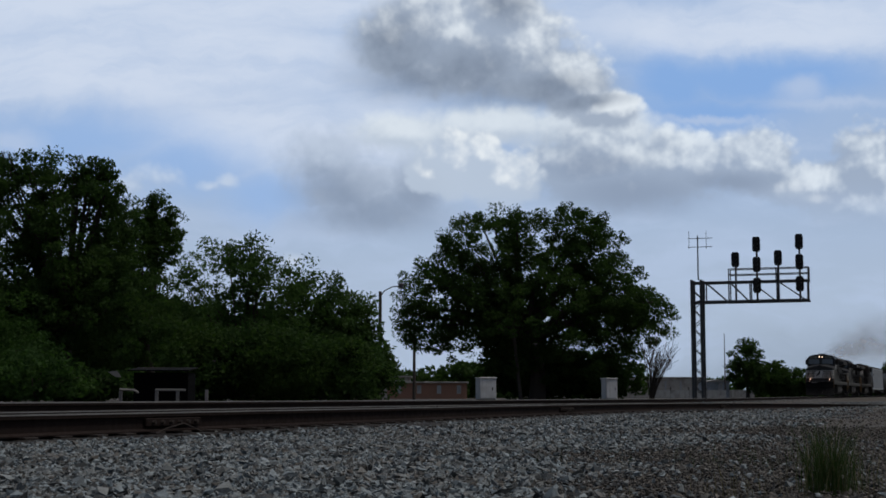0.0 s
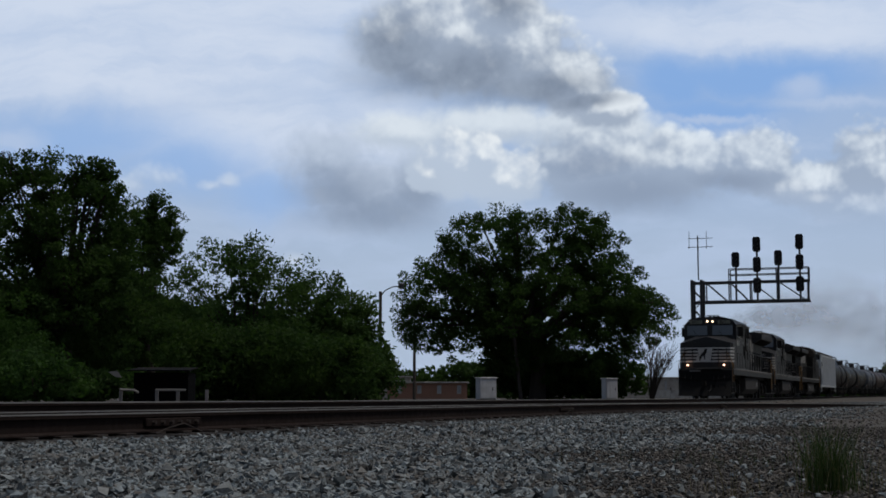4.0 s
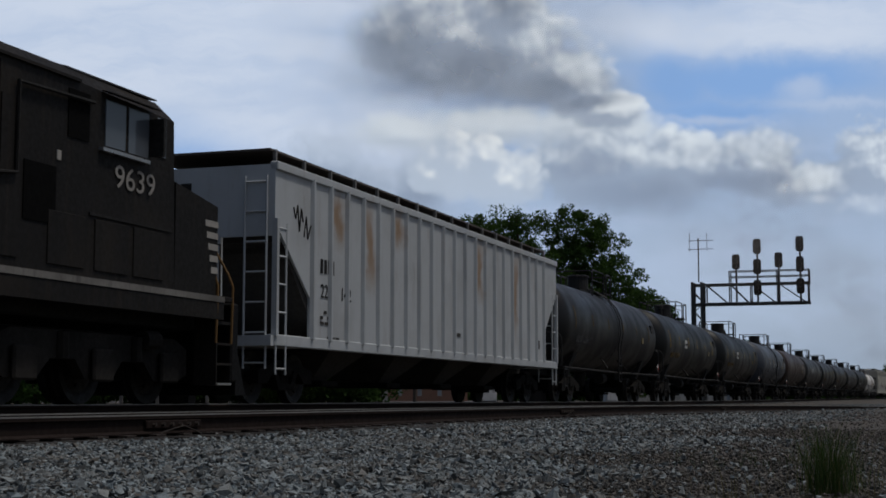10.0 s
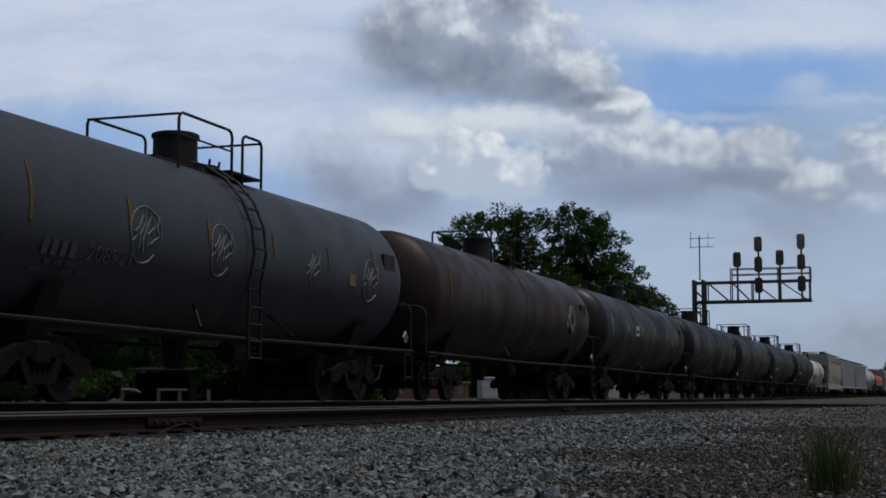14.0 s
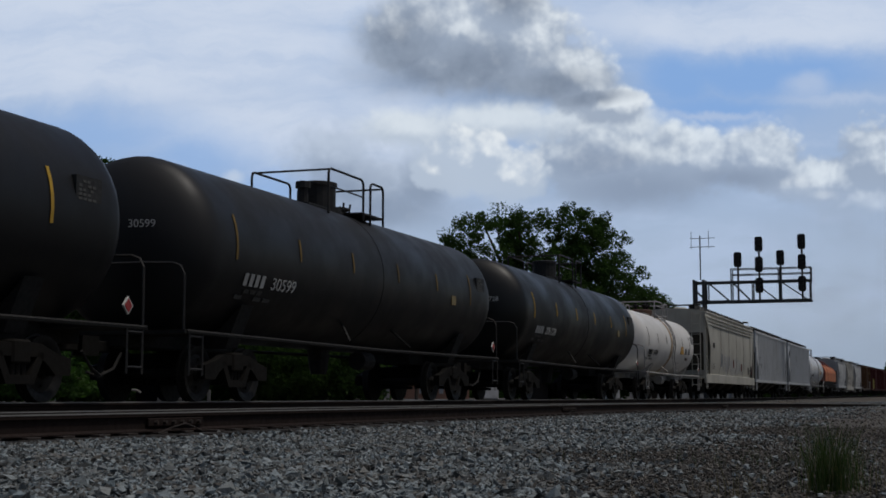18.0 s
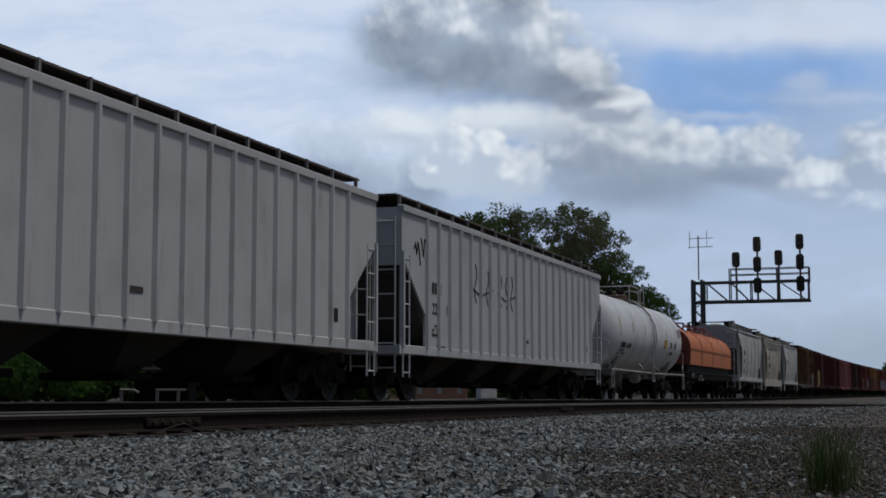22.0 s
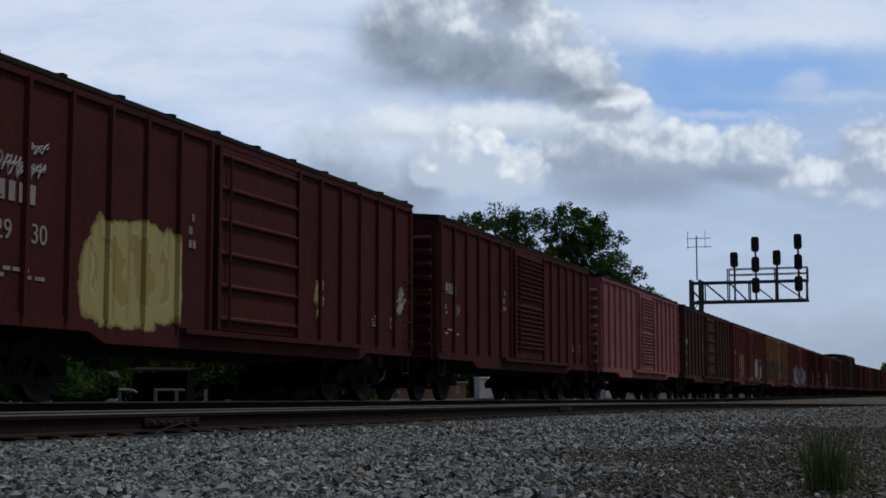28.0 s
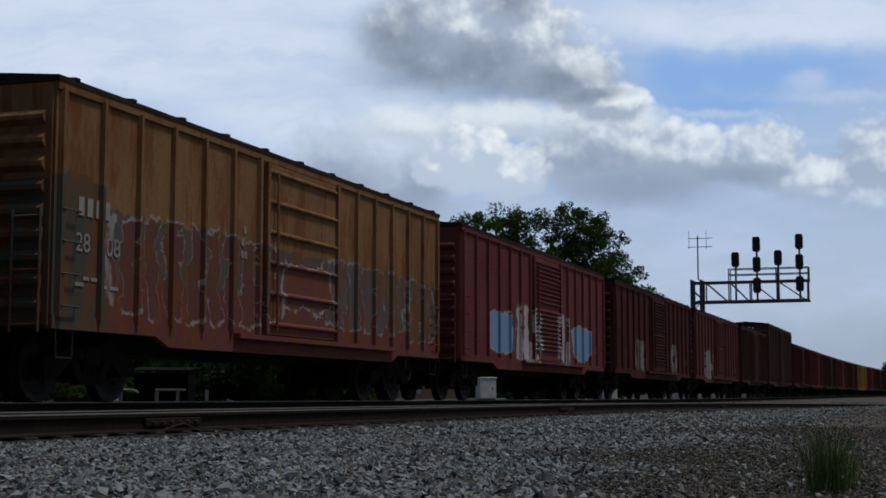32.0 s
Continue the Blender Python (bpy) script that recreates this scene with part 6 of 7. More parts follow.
RED, DKRED, PINK, BRN, ORG = (0.118, 0.029, 0.029), (0.066, 0.0165, 0.0175), (0.250, 0.098, 0.102), (0.056, 0.025, 0.020), (0.235, 0.13, 0.060)
GHOST = (0.33, 0.33, 0.34)
boxcar(416.6, 431.6, (0.085, 0.046, 0.023), "faded brown-tan boxcar streaked with rust and sprayed paint", rust=0.6, art=(("low", 0, 1.5, 9, 9, (0.075, 0.05, 0.036), 2), ("letters", 5.1, 1.65, 2.8, 1.0, GHOST, 3, (0.10, 0.11, 0.14)), ("letters", 2.5, 2.0, 0.9, 1.5, (0.26, 0.26, 0.28), 5, (0.09, 0.08, 0.08)), ("letters", 4.4, 3.3, 4.6, 0.42, (0.17, 0.12, 0.06), 4), ("low", 0, 1.08, 9, 9, (0.15, 0.13, 0.12), 8),
       ("stroke5", -0.4, 2.2, 2.4, 0.7, (0.3, 0.3, 0.3), 8), ("stroke4", -0.4, 1.6, 2.4, 0.6, (0.3, 0.3, 0.3), 9)))
boxcar(433.3, 448.5, DKRED, "dark red boxcar with a yellow sprayed patch", num="2930", art=(("patch", -3.9, 1.8, 2.7, 1.5, (0.40, 0.36, 0.16), 2, (0.26, 0.22, 0.07)), ("letters", -3.9, 1.85, 2.1, 1.0, (0.30, 0.25, 0.09), 12, (0.42, 0.40, 0.22)), ("stroke5", -6.6, 3.1, 0.9, 0.6, (0.30, 0.29, 0.3), 4), ("stroke3", 2.6, 1.8, 0.5, 1.2, (0.35, 0.28, 0.1), 6), ("stroke5", 7.0, 2.1, 0.5, 0.6, (0.26, 0.25, 0.26), 7)), door="panel")
boxcar(450.3, 465.5, DKRED, "dark red boxcar with a louvred door", num="604", rust=0.25)
boxcar(467.5, 483.0, PINK, "faded pinkish-red boxcar with a louvred door", rust=0.1, end_num=True)
boxcar(484.6, 500.2, BRN, "dark brown boxcar with a panelled door", num="2150", door="panel")
boxcar(501.6, 516.8, RED, "red boxcar with silver sprayed letters", num="6138", art=(("letters", 4.3, 1.85, 4.3, 1.35, (0.42, 0.44, 0.46), 11, (0.05, 0.05, 0.055)), ("letters", -4.0, 1.85, 2.9, 1.5, (0.24, 0.19, 0.11), 12, (0.08, 0.05, 0.03)), ("patch", 0.0, 1.2, 9.0, 0.25, (0.10, 0.075, 0.07), 13)), rust=0.3)
boxcar(518.6, 533.8, ORG, "weathered orange-tan boxcar covered low down in graffiti", num="2808", door="panel", rust=0.95,
       art=(("low", 0, 2.62, 9, 9, (0.085, 0.083, 0.078), 21), ("low", 0, 1.75, 9, 9, (0.15, 0.045, 0.042), 24), ("patch", -7.0, 1.9, 1.5, 2.2, (0.06, 0.07, 0.055), 22), ("letters", -3.6, 1.95, 5.6, 1.5, (0.12, 0.05, 0.045), 23, (0.30, 0.30, 0.29)), ("letters", 3.2, 2.0, 5.4, 1.3, (0.10, 0.10, 0.095), 25, (0.28, 0.28, 0.27)), ("patch", 0.2, 2.0, 2.2, 0.8, (0.16, 0.05, 0.05), 28, (0.35, 0.35, 0.34)), ("letters", 6.4, 1.9, 2.0, 1.3, (0.07, 0.085, 0.065), 27, (0.3, 0.3, 0.28))))
boxcar(535.5, 551.2, (0.15, 0.04, 0.038), "bright red boxcar with blue and silver graffiti", art=(("letters", -1.9, 1.8, 2.6, 1.6, (0.42, 0.42, 0.43), 31, (0.12, 0.12, 0.13)), ("patch", -4.4, 1.75, 2.2, 1.1, (0.18, 0.32, 0.52), 32, (0.4, 0.42, 0.45)), ("patch", 4.6, 1.75, 2.4, 1.1, (0.18, 0.32, 0.52), 33, (0.4, 0.42, 0.45)), ("letters", 2.2, 1.8, 2.2, 1.5, (0.40, 0.40, 0.41), 35, (0.12, 0.12, 0.13))))
boxcar(553.0, 569.5, DKRED, "dark red boxcar with pale scrawls", art=(("letters", -3.5, 1.7, 2.2, 1.2, (0.2, 0.19, 0.18), 41), ("letters", 4.0, 1.7, 1.6, 1.2, (0.25, 0.24, 0.23), 43)))
boxcar(571.1, 586.7, (0.10, 0.032, 0.03), "red boxcar with silver graffiti", art=(("letters", -3.5, 1.7, 3.0, 1.4, (0.3, 0.3, 0.3), 51),))
boxcar(588.4, 601.4, BRN, "brown steel boxcar with plain sides")
boxcar(603.0, 619.4, (0.06, 0.03, 0.026), "high-cube brown boxcar with a pale top", top=5.0)
gen = random.Random(5)
u = 621.2
kinds = [(DKRED, "dark red steel boxcar, dusty"), (RED, "red steel boxcar with ribbed sides"), (BRN, "brown steel boxcar with ribbed sides"), (RED, "red steel boxcar, badly weathered"), (DKRED, "dark red boxcar with rust patches"), ((0.32, 0.19, 0.05), "yellow-tan steel boxcar, faded"), (RED, "red steel boxcar with ribbed sides"), (BRN, "brown steel boxcar with ribbed sides"), (DKRED, "dark red steel boxcar, dusty"), (RED, "red steel boxcar under grey dust"), (BRN, "brown steel boxcar with rust")]
for rgb, lab in kinds:
    boxcar(u, u + 15.3, rgb, lab, rust=gen.uniform(0.1, 0.5))
    u += 17.0
# ---- locomotives ----
clean_black = loco_black = paint("sooty_black_locomotive_paint", (0.0185, 0.019, 0.0205), 0.45, 0.0, (0.030, 0.028, 0.027), 0.6, 0.4, spec=0.35, fine_bump=0.05)
loco_grey = paint("sooty_grey_roof_paint", (0.030, 0.030, 0.031), 0.6, 0.0, (0.03, 0.028, 0.026), 0.5)
tank_grey = paint("dusty_fuel_tank", (0.034, 0.031, 0.029), 0.8, 0.0, (0.02, 0.017, 0.015), 0.5)
grille = paint("dark_grille", (0.002, 0.002, 0.002), 0.9, 0.0, (0.004, 0.004, 0.004), 0.4, spec=0.1)
dusty_black = paint("dusty_brown_black_paint", (0.012, 0.0107, 0.0098), 0.65, 0.0, (0.027, 0.0215, 0.0165), 0.9, 0.55, spec=0.2)
# pale base colour stands in for sky reflected in the cab glass
wind_glass = glass("cab_window_glass", (0.10, 0.115, 0.135))
handrail_yellow = paint("yellow_handrail", (0.17, 0.09, 0.024), 0.6)
lamp_glow = glowing("lit_headlamp", (1.0, 0.62, 0.42), 4.5)
ditch_glow = glowing("lit_ditch_lamp", (1.0, 0.55, 0.36), 3.2)
lamp_off = glass("unlit_lamp", (0.1, 0.1, 0.1))
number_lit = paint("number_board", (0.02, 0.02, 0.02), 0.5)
number_pale = paint("pale_number_board", (0.13, 0.14, 0.115), 0.5)
LOCO_FRAME = {}
for s in (-1, 1):
    y0, y1 = (0.95, 1.12) if s > 0 else (-1.12, -0.95)
    g = Geo().prism([(-2.5, 0.45), (-2.5, 0.85), (-2.1, 1.0), (2.1, 1.0), (2.5, 0.85), (2.5, 0.45), (2.2, 0.35), (1.5, 0.35), (1.2, 0.62), (0.6, 0.62), (0.35, 0.35), (-0.35, 0.35), (-0.6, 0.62), (-1.2, 0.62), (-1.5, 0.35), (-2.2, 0.35)], y0, y1)
    for x in (-1.85, 0, 1.85):
        g.box(x - 0.26, x + 0.26, min(y1 + s * 0.02, y1 + s * 0.1) if s > 0 else y0 - 0.1, max(y1 + 0.02, y1 + 0.1) if s > 0 else y0 - 0.02, 0.32, 0.78, 0.03)
    for x in (-0.95, 0.95):
        g.turned([(0.62, 0.1), (0.98, 0.1)], "z", (x, (y0 + y1) / 2 + s * 0.1, 0), 8)
    LOCO_FRAME[s] = g.mesh("side_frame")
    LOCO_FRAME[s].materials.append(loco_truck_steel)


def loco_truck(parent, x):
    t = part("truck", Geo().box(-2.2, 2.2, -0.85, 0.85, 0.75, 1.05, 0.04), loco_truck_steel, parent, "grimy three-axle truck", at=pose(x, 0, 0))
    for s in (-1, 1):
        part("side_frame", LOCO_FRAME[s], None, t)
        part("brake_cylinder", Geo().turned([(-0.2, 0.14), (0.2, 0.14), (0.3, 0.06)], "x", (1.2, s * 1.2, 0.95), 10), loco_truck_steel, t)
        part("sand_pipe", Geo().tube([(-2.45, s * 1.0, 1.1), (-2.5, s * 0.9, 0.5), (-2.4, s * 0.78, 0.12)], 0.03, 5), loco_truck_steel, t)
    for ax in (-1.85, 0.0, 1.85):
        w = part("wheelset", WHEEL_L, None, t, at=pose(ax, 0, 0.52))
        AXLES.setdefault((ax, 0.52), []).append(w)


TALL = ((0, 0.35, 1.2, 1.45, 6.0), (0, 0.35, 1.22, 1.58, 6.14))      # heights as drawn, and as built
UP = 0.14


def locomotive(u0, number, label, lit, roof_mat, back=False):
    L = 22.1
    loco_black = dusty_black if back else clean_black
    t, h = car("locomotive", label, "locomotive", u0, u0 + L, "locomotives")
    k = -1 if back else 1
    hold = k
    # everything is laid out from the cab end at x = -h; a turned engine mirrors x and y
    def P(name, g, m, par=None, lab="", smooth=False):
        g.v = [(x, y, float(np.interp(z, TALL[0], TALL[1]))) for x, y, z in g.v]
        if back:
            g.v = [(-x, -y, z) for x, y, z in g.v]
        return part(name, g, m, par or t, lab, smooth)
    f = -h
    P("frame", Geo().box(f + 0.75, h - 0.6, -1.0, 1.0, 1.15, 1.5, 0.03), frame_black)
    P("walkway", Geo().box(f + 1.0, h - 0.55, -1.53, 1.53, 1.5, 1.58, 0.01), loco_black)
    for s in (-1, 1):
        P("sill_stripe", Geo().box(f + 1.3, h - 0.9, s * 1.535 - 0.008, s * 1.535 + 0.008, 1.48, 1.57), paint("dull_sill_stripe", (0.20, 0.19, 0.175), 0.75, 0.0, (0.05, 0.045, 0.04), 0.9, 0.6), None, "dull white sill stripe")
        P("sill_skirt", Geo().box(f + 1.3, h - 0.9, min(s * 1.53, s * 1.45), max(s * 1.53, s * 1.45), 1.28, 1.47), loco_black)
    # pilot, steps
    pilot_black = paint("oily_black_pilot", (0.005, 0.005, 0.0055), 0.7, 0.0, (0.010, 0.009, 0.008), 0.5, spec=0.2)
    P("pilot", Geo().box(f + 0.72, f + 0.95, -1.5, 1.5, 0.35, 1.50, 0.03), pilot_black)
    P("anticlimber", Geo().box(f + 0.6, f + 1.25, -0.95, 0.95, 1.50, 1.585, 0.02), loco_black)
    P("cut_lever", Geo().tube([(f + 0.66, -1.4, 1.2), (f + 0.62, -0.6, 1.05), (f + 0.6, 0.0, 1.1), (f + 0.62, 0.6, 1.05), (f + 0.66, 1.4, 1.2)], 0.022, 6), pilot_black)
    P("front_step", Geo().box(f + 0.62, f + 0.72, 0.25, 0.85, 1.4, 1.48), paint("worn_step_grey", (0.16, 0.155, 0.15), 0.7))
    for y in (-1.1, -0.75, -0.5, 0.5, 0.75, 1.1):
        P("air_hose", Geo().tube([(f + 0.7, y, 1.25), (f + 0.5, y, 1.1), (f + 0.48, y * 1.02, 0.75), (f + 0.55, y * 1.05, 0.6)], 0.025, 6), pilot_black)
    P("plow", Geo().prism([(f + 0.7, 0.95), (f + 0.35, 0.14), (f + 0.72, 0.14)], -1.45, 1.45), pilot_black)
    P("rear_pilot", Geo().box(h - 0.8, h - 0.6, -1.5, 1.5, 0.4, 1.5, 0.03), loco_black)
    for s in (-1, 1):
        for xe in (f + 1.0, h - 1.1):
            for i in range(4):
                P("step", Geo().box(xe - 0.05, xe + 0.45, min(s * 1.5, s * 1.15), max(s * 1.5, s * 1.15), 0.3 + i * 0.31, 0.335 + i * 0.31), bright_metal if i == 0 else loco_black)
            P("step_plate", Geo().box(xe + 0.45, xe + 0.48, min(s * 1.5, s * 1.1), max(s * 1.5, s * 1.1), 0.3, 1.5), loco_black)
        for xe in (f + 0.98, f + 1.5):
            P("grab_rail", Geo().tube([(xe, s * 1.5, 0.95), (xe, s * 1.52, 1.75), (xe + 0.05, s * 1.46, 1.95), (xe + 0.16, s * 1.22, 2.42), (xe + 0.24, s * 1.12, 2.5)], 0.022, 6), handrail_yellow)
        P("grab_rail", Geo().tube([(h - 0.62, s * 1.5, 0.6), (h - 0.62, s * 1.52, 1.7), (h - 0.7, s * 1.45, 2.5)], 0.024, 6), handrail_yellow)
        P("grab_rail", Geo().tube([(h - 1.15, s * 1.5, 0.6), (h - 1.15, s * 1.52, 1.7), (h - 1.25, s * 1.45, 2.5)], 0.024, 6), handrail_yellow)
    # the wide nose and cab, one faceted shell
    W = 1.5
    g = Geo()
    c = 0.14
    v = [(f + 1.28, -W + c, 1.58), (f + 1.28, W - c, 1.58), (f + 1.28, -W + c, 3.02), (f + 1.28, W - c, 3.02), (f + 1.30, 0, 3.36),
         (f + 1.5, -W, 1.58), (f + 1.5, W, 1.58), (f + 1.5, -W, 2.99), (f + 1.5, W, 2.99),
         (f + 2.85, -W, 1.58), (f + 2.85, W, 1.58), (f + 2.85, -W, 3.2), (f + 2.85, W, 3.2), (f + 2.8, -0.8, 3.43), (f + 2.8, 0.8, 3.43)]
    g.add(v, [(0, 1, 3, 4, 2), (0, 2, 7, 5), (1, 6, 8, 3), (5, 7, 11, 9), (6, 10, 12, 8), (2, 4, 13), (4, 14, 13), (4, 3, 14), (2, 13, 11, 7), (3, 8, 12, 14), (9, 11, 13, 14, 12, 10), (0, 5, 9, 10, 6, 1)])
    nose_ob = P("nose", g, loco_black)
    cab = Geo()
    ring = lambda x, lo, y2: [(x, -W, lo), (x, -W, 4.18), (x, -1.25, 4.42), (x, -0.62, 4.55), (x, 0.62, 4.55), (x, 1.25, 4.42), (x, W, 4.18), (x, W, lo)]
    a = [(f + 2.85, -W, 1.58), (f + 2.95, -W, 4.1), (f + 3.08, -1.25, 4.38), (f + 3.02, -0.62, 4.53), (f + 3.02, 0.62, 4.53), (f + 3.08, 1.25, 4.38), (f + 2.95, W, 4.1), (f + 2.85, W, 1.58)]
    b = ring(f + 5.5, 1.58, 0)
    cab.add(a + b, [(i, i + 1, 9 + i, 8 + i) for i in range(7)] + [tuple(range(7, -1, -1)), tuple(range(8, 16)), (7, 0, 8, 15)])
    cab_ob = P("cab", cab, loco_black)
    P("cab_roof", Geo().prism([(-1.28, 4.40), (-0.64, 4.54), (0.64, 4.54), (1.28, 4.40), (1.28, 4.425), (0.64, 4.575), (-0.64, 4.575), (-1.28, 4.425)], f + 3.1, f + 5.5, "x"), roof_mat, cab_ob)
    # windscreens, side windows
    fx = f + 2.93
    for y0, y1 in ((-1.3, -0.15), (0.15, 1.3)):
        P("windscreen", Geo().slab([(fx - 0.05, y0, 3.5), (fx - 0.05, y1, 3.5), (fx - 0.005, y1, 4.06), (fx - 0.005, y0, 4.06)][::-1], 0.02), wind_glass, cab_ob)
        P("wiper", Geo().tube([(fx - 0.1, (y0 + y1) / 2, 3.45), (fx - 0.07, (y0 + y1) / 2 + 0.2, 3.8)], 0.012, 4), frame_black, cab_ob)
    for s in (-1, 1):
        for x0, x1, zb in ((f + 3.2, f + 3.45, 3.5), (f + 3.7, f + 4.25, 3.42), (f + 4.33, f + 4.85, 3.42)):
            P("side_window", Geo().box(x0, x1, s * 1.505 - 0.012, s * 1.505 + 0.012, zb, 4.08, 0.005), wind_glass, cab_ob)
        P("arm_rest", Geo().box(f + 3.75, f + 5.0, min(s * 1.5, s * 1.58), max(s * 1.5, s * 1.58), 3.33, 3.38), bright_metal, cab_ob)
        P("mirror", Geo().box(f + 3.62, f + 3.68, min(s * 1.52, s * 1.8), max(s * 1.52, s * 1.75), 3.45, 4.0), frame_black, cab_ob)
        P("side_grille", Geo().box(f + 6.0, f + 6.7, s * 1.51 - 0.006, s * 1.51 + 0.006, 2.2, 2.95), grille, cab_ob)
        P("sunshade", Geo().slab([(f + 3.6, s * 1.5, 4.17), (f + 4.95, s * 1.5, 4.17), (f + 4.95, s * 1.68, 4.12), (f + 3.6, s * 1.68, 4.12)], 0.015), frame_black, cab_ob)
    # number boards and headlamps over the windscreen
    if roof_mat.name.startswith("pale"):
        P("brow_panel", Geo().slab([(fx + 0.02, -1.22, 4.12), (fx + 0.02, 1.22, 4.12), (fx + 0.07, 1.12, 4.40), (fx + 0.07, -1.12, 4.40)][::-1], 0.04), roof_mat, cab_ob, "pale grey brow over the windscreen")
        board = P("number_board", Geo().box(f + 1.255, f + 1.285, -1.25, -0.5, 2.84, 3.0), number_lit, nose_ob)
        part("board_number", lettered(number, 0.15), white_trim, board, at=pose(f + 1.25, -0.6, 2.87 + UP, 0, 0, -90))
    for y0, y1 in () if roof_mat.name.startswith("pale") else ((-1.15, -0.45), (0.45, 1.15)):
        P("number_board", Geo().slab([(fx + 0.03, y0, 4.16), (fx + 0.03, y1, 4.16), (fx + 0.06, y1, 4.36), (fx + 0.06, y0, 4.36)][::-1], 0.06), number_pale if lit else number_lit, cab_ob)
        if not back:
            part("board_number", lettered(number, 0.21), frame_black if lit else white_trim, cab_ob, at=pose(fx - 0.035, y1 - 0.1, 4.2 + UP, 0, 0, -90))
    P("light_box", Geo().box(fx + 0.07, fx + 0.3, -0.34, 0.34, 4.16, 4.45, 0.02), loco_black, cab_ob)
    for y in (-0.15, 0.15):
        P("headlamp", Geo().turned([(fx + 0.045, 0.055), (fx + 0.12, 0.06)], "x", (0, y, 4.30), 12), lamp_glow if lit else lamp_off, cab_ob, "round headlamp")
    for y in (-1.02, 1.02):
        P("ditch_lamp", Geo().turned([(f + 0.98, 0.05), (f + 1.06, 0.054), (f + 1.2, 0.045)], "x", (0, y, 1.75), 12), ditch_glow if lit else lamp_off, None, "round ditch lamp")
    for y in (-0.5, 0.0, 0.5):
        P("air_horn", Geo().turned([(f + 4.6, 0.09), (f + 4.75, 0.05), (f + 5.0, 0.03)], "x", (0, y * 0.5, 4.66), 8), frame_black, cab_ob)
    P("antenna", Geo().tube([(f + 3.6, -0.3, 4.55), (f + 3.6, -0.3, 4.68), (f + 3.6, 0.3, 4.68), (f + 3.6, 0.3, 4.55)], 0.02, 5), frame_black, cab_ob)
    # nose stripes and a plain emblem panel
    wm = white_trim if lit else paint("dusty_white_stripe", (0.36, 0.34, 0.31), 0.7)
    for i in range(5):
        z = 1.92 + i * 0.182
        P("nose_stripe", Geo().box(f + 1.262, f + 1.278, -W + c, W - c, z, z + 0.1), wm, nose_ob, "white nose stripe")
        for s in (-1, 1):
            P("nose_stripe", Geo().slab([(f + 1.272, s * (W - c), z), (f + 1.5, s * (W + 0.004), z), (f + 1.5, s * (W + 0.004), z + 0.1), (f + 1.272, s * (W - c), z + 0.1)], 0.012 if s < 0 else -0.012), wm, nose_ob)
            P("nose_stripe", Geo().box(f + 1.5, f + 1.72 + 0.05 * i, s * 1.505 - 0.006, s * 1.505 + 0.006, z, z + 0.1), wm, nose_ob)
    if lit:
        P("emblem_panel", Geo().prism([(-0.22, 1.93), (0.58, 1.93), (0.42, 2.74), (-0.38, 2.74)], f + 1.252, f + 1.262, "x"), wm, nose_ob, "white emblem panel")
        P("emblem", Geo().prism([(0.34, 1.98), (0.27, 2.16), (0.15, 2.3), (0.11, 2.08), (0.05, 2.05), (0.05, 2.34), (-0.04, 2.5), (-0.07, 2.66), (0.06, 2.68), (0.14, 2.52), (0.30, 2.36), (0.38, 2.16)], f + 1.244, f + 1.252, "x"), frame_black, nose_ob, "plain dark emblem shape")
    P("nose_door", Geo().box(f + 1.268, f + 1.285, 0.62, 1.16, 1.65, 3.02), loco_black, nose_ob)
    for y in (-1.18, -0.72, 0.72, 1.18):
        P("nose_rail", Geo().tube([(f + 1.02, y, 1.58), (f + 1.02, y, 2.66), (f + 1.06, y, 2.7)], 0.026, 6), frame_black, nose_ob)
    for s in (-1, 1):
        P("nose_rail", Geo().tube([(f + 1.02, s * 0.4, 2.66), (f + 1.02, s * 1.2, 2.62)], 0.022, 6), frame_black, nose_ob)
    # tall cabinet behind the cab, then the long hood
    P("cabinet", Geo().prism([(-W, 1.58), (-W, 4.18), (-1.25, 4.42), (-0.62, 4.55), (0.62, 4.55), (1.25, 4.42), (W, 4.18), (W, 1.58)], f + 5.5, f + 9.0, "x"), loco_black)
    for s in (-1, 1):
        P("intake_grille", Geo().box(f + 7.3, f + 8.8, min(s * 1.45, s * 1.51), max(s * 1.45, s * 1.51), 3.5, 4.08), grille)
        P("cabinet_vent", Geo().box(f + 5.25, f + 5.75, s * 1.505 - 0.01, s * 1.505 + 0.01, 3.4, 4.05), grille)
        P("rain_gutter", Geo().box(f + 5.5, f + 9.05, min(s * 1.5, s * 1.54), max(s * 1.5, s * 1.54), 4.17, 4.21), loco_black)
        P("conduit_pipe", Geo().tube([(f + 5.2, s * 1.55, 3.95), (f + 6.9, s * 1.55, 3.9), (f + 6.9, s * 1.55, 2.75), (f + 7.7, s * 1.55, 2.65), (f + 7.7, s * 1.55, 2.2)], 0.03, 6), frame_black)
        P("latch_rail", Geo().box(f + 3.0, f + 5.2, s * 1.512 - 0.012, s * 1.512 + 0.012, 2.42, 2.46), frame_black)
        for xd in (f + 3.2, f + 4.2, f + 5.3):
            P("access_door", Geo().box(xd, xd + 0.85, s * 1.507 - 0.012, s * 1.507 + 0.012, 1.68, 2.38, 0.006), loco_black)
        P("cabinet_door", Geo().box(f + 6.8, f + 7.2, s * 1.51 - 0.01, s * 1.51 + 0.01, 1.7, 3.7), loco_black)
    HW = 0.95
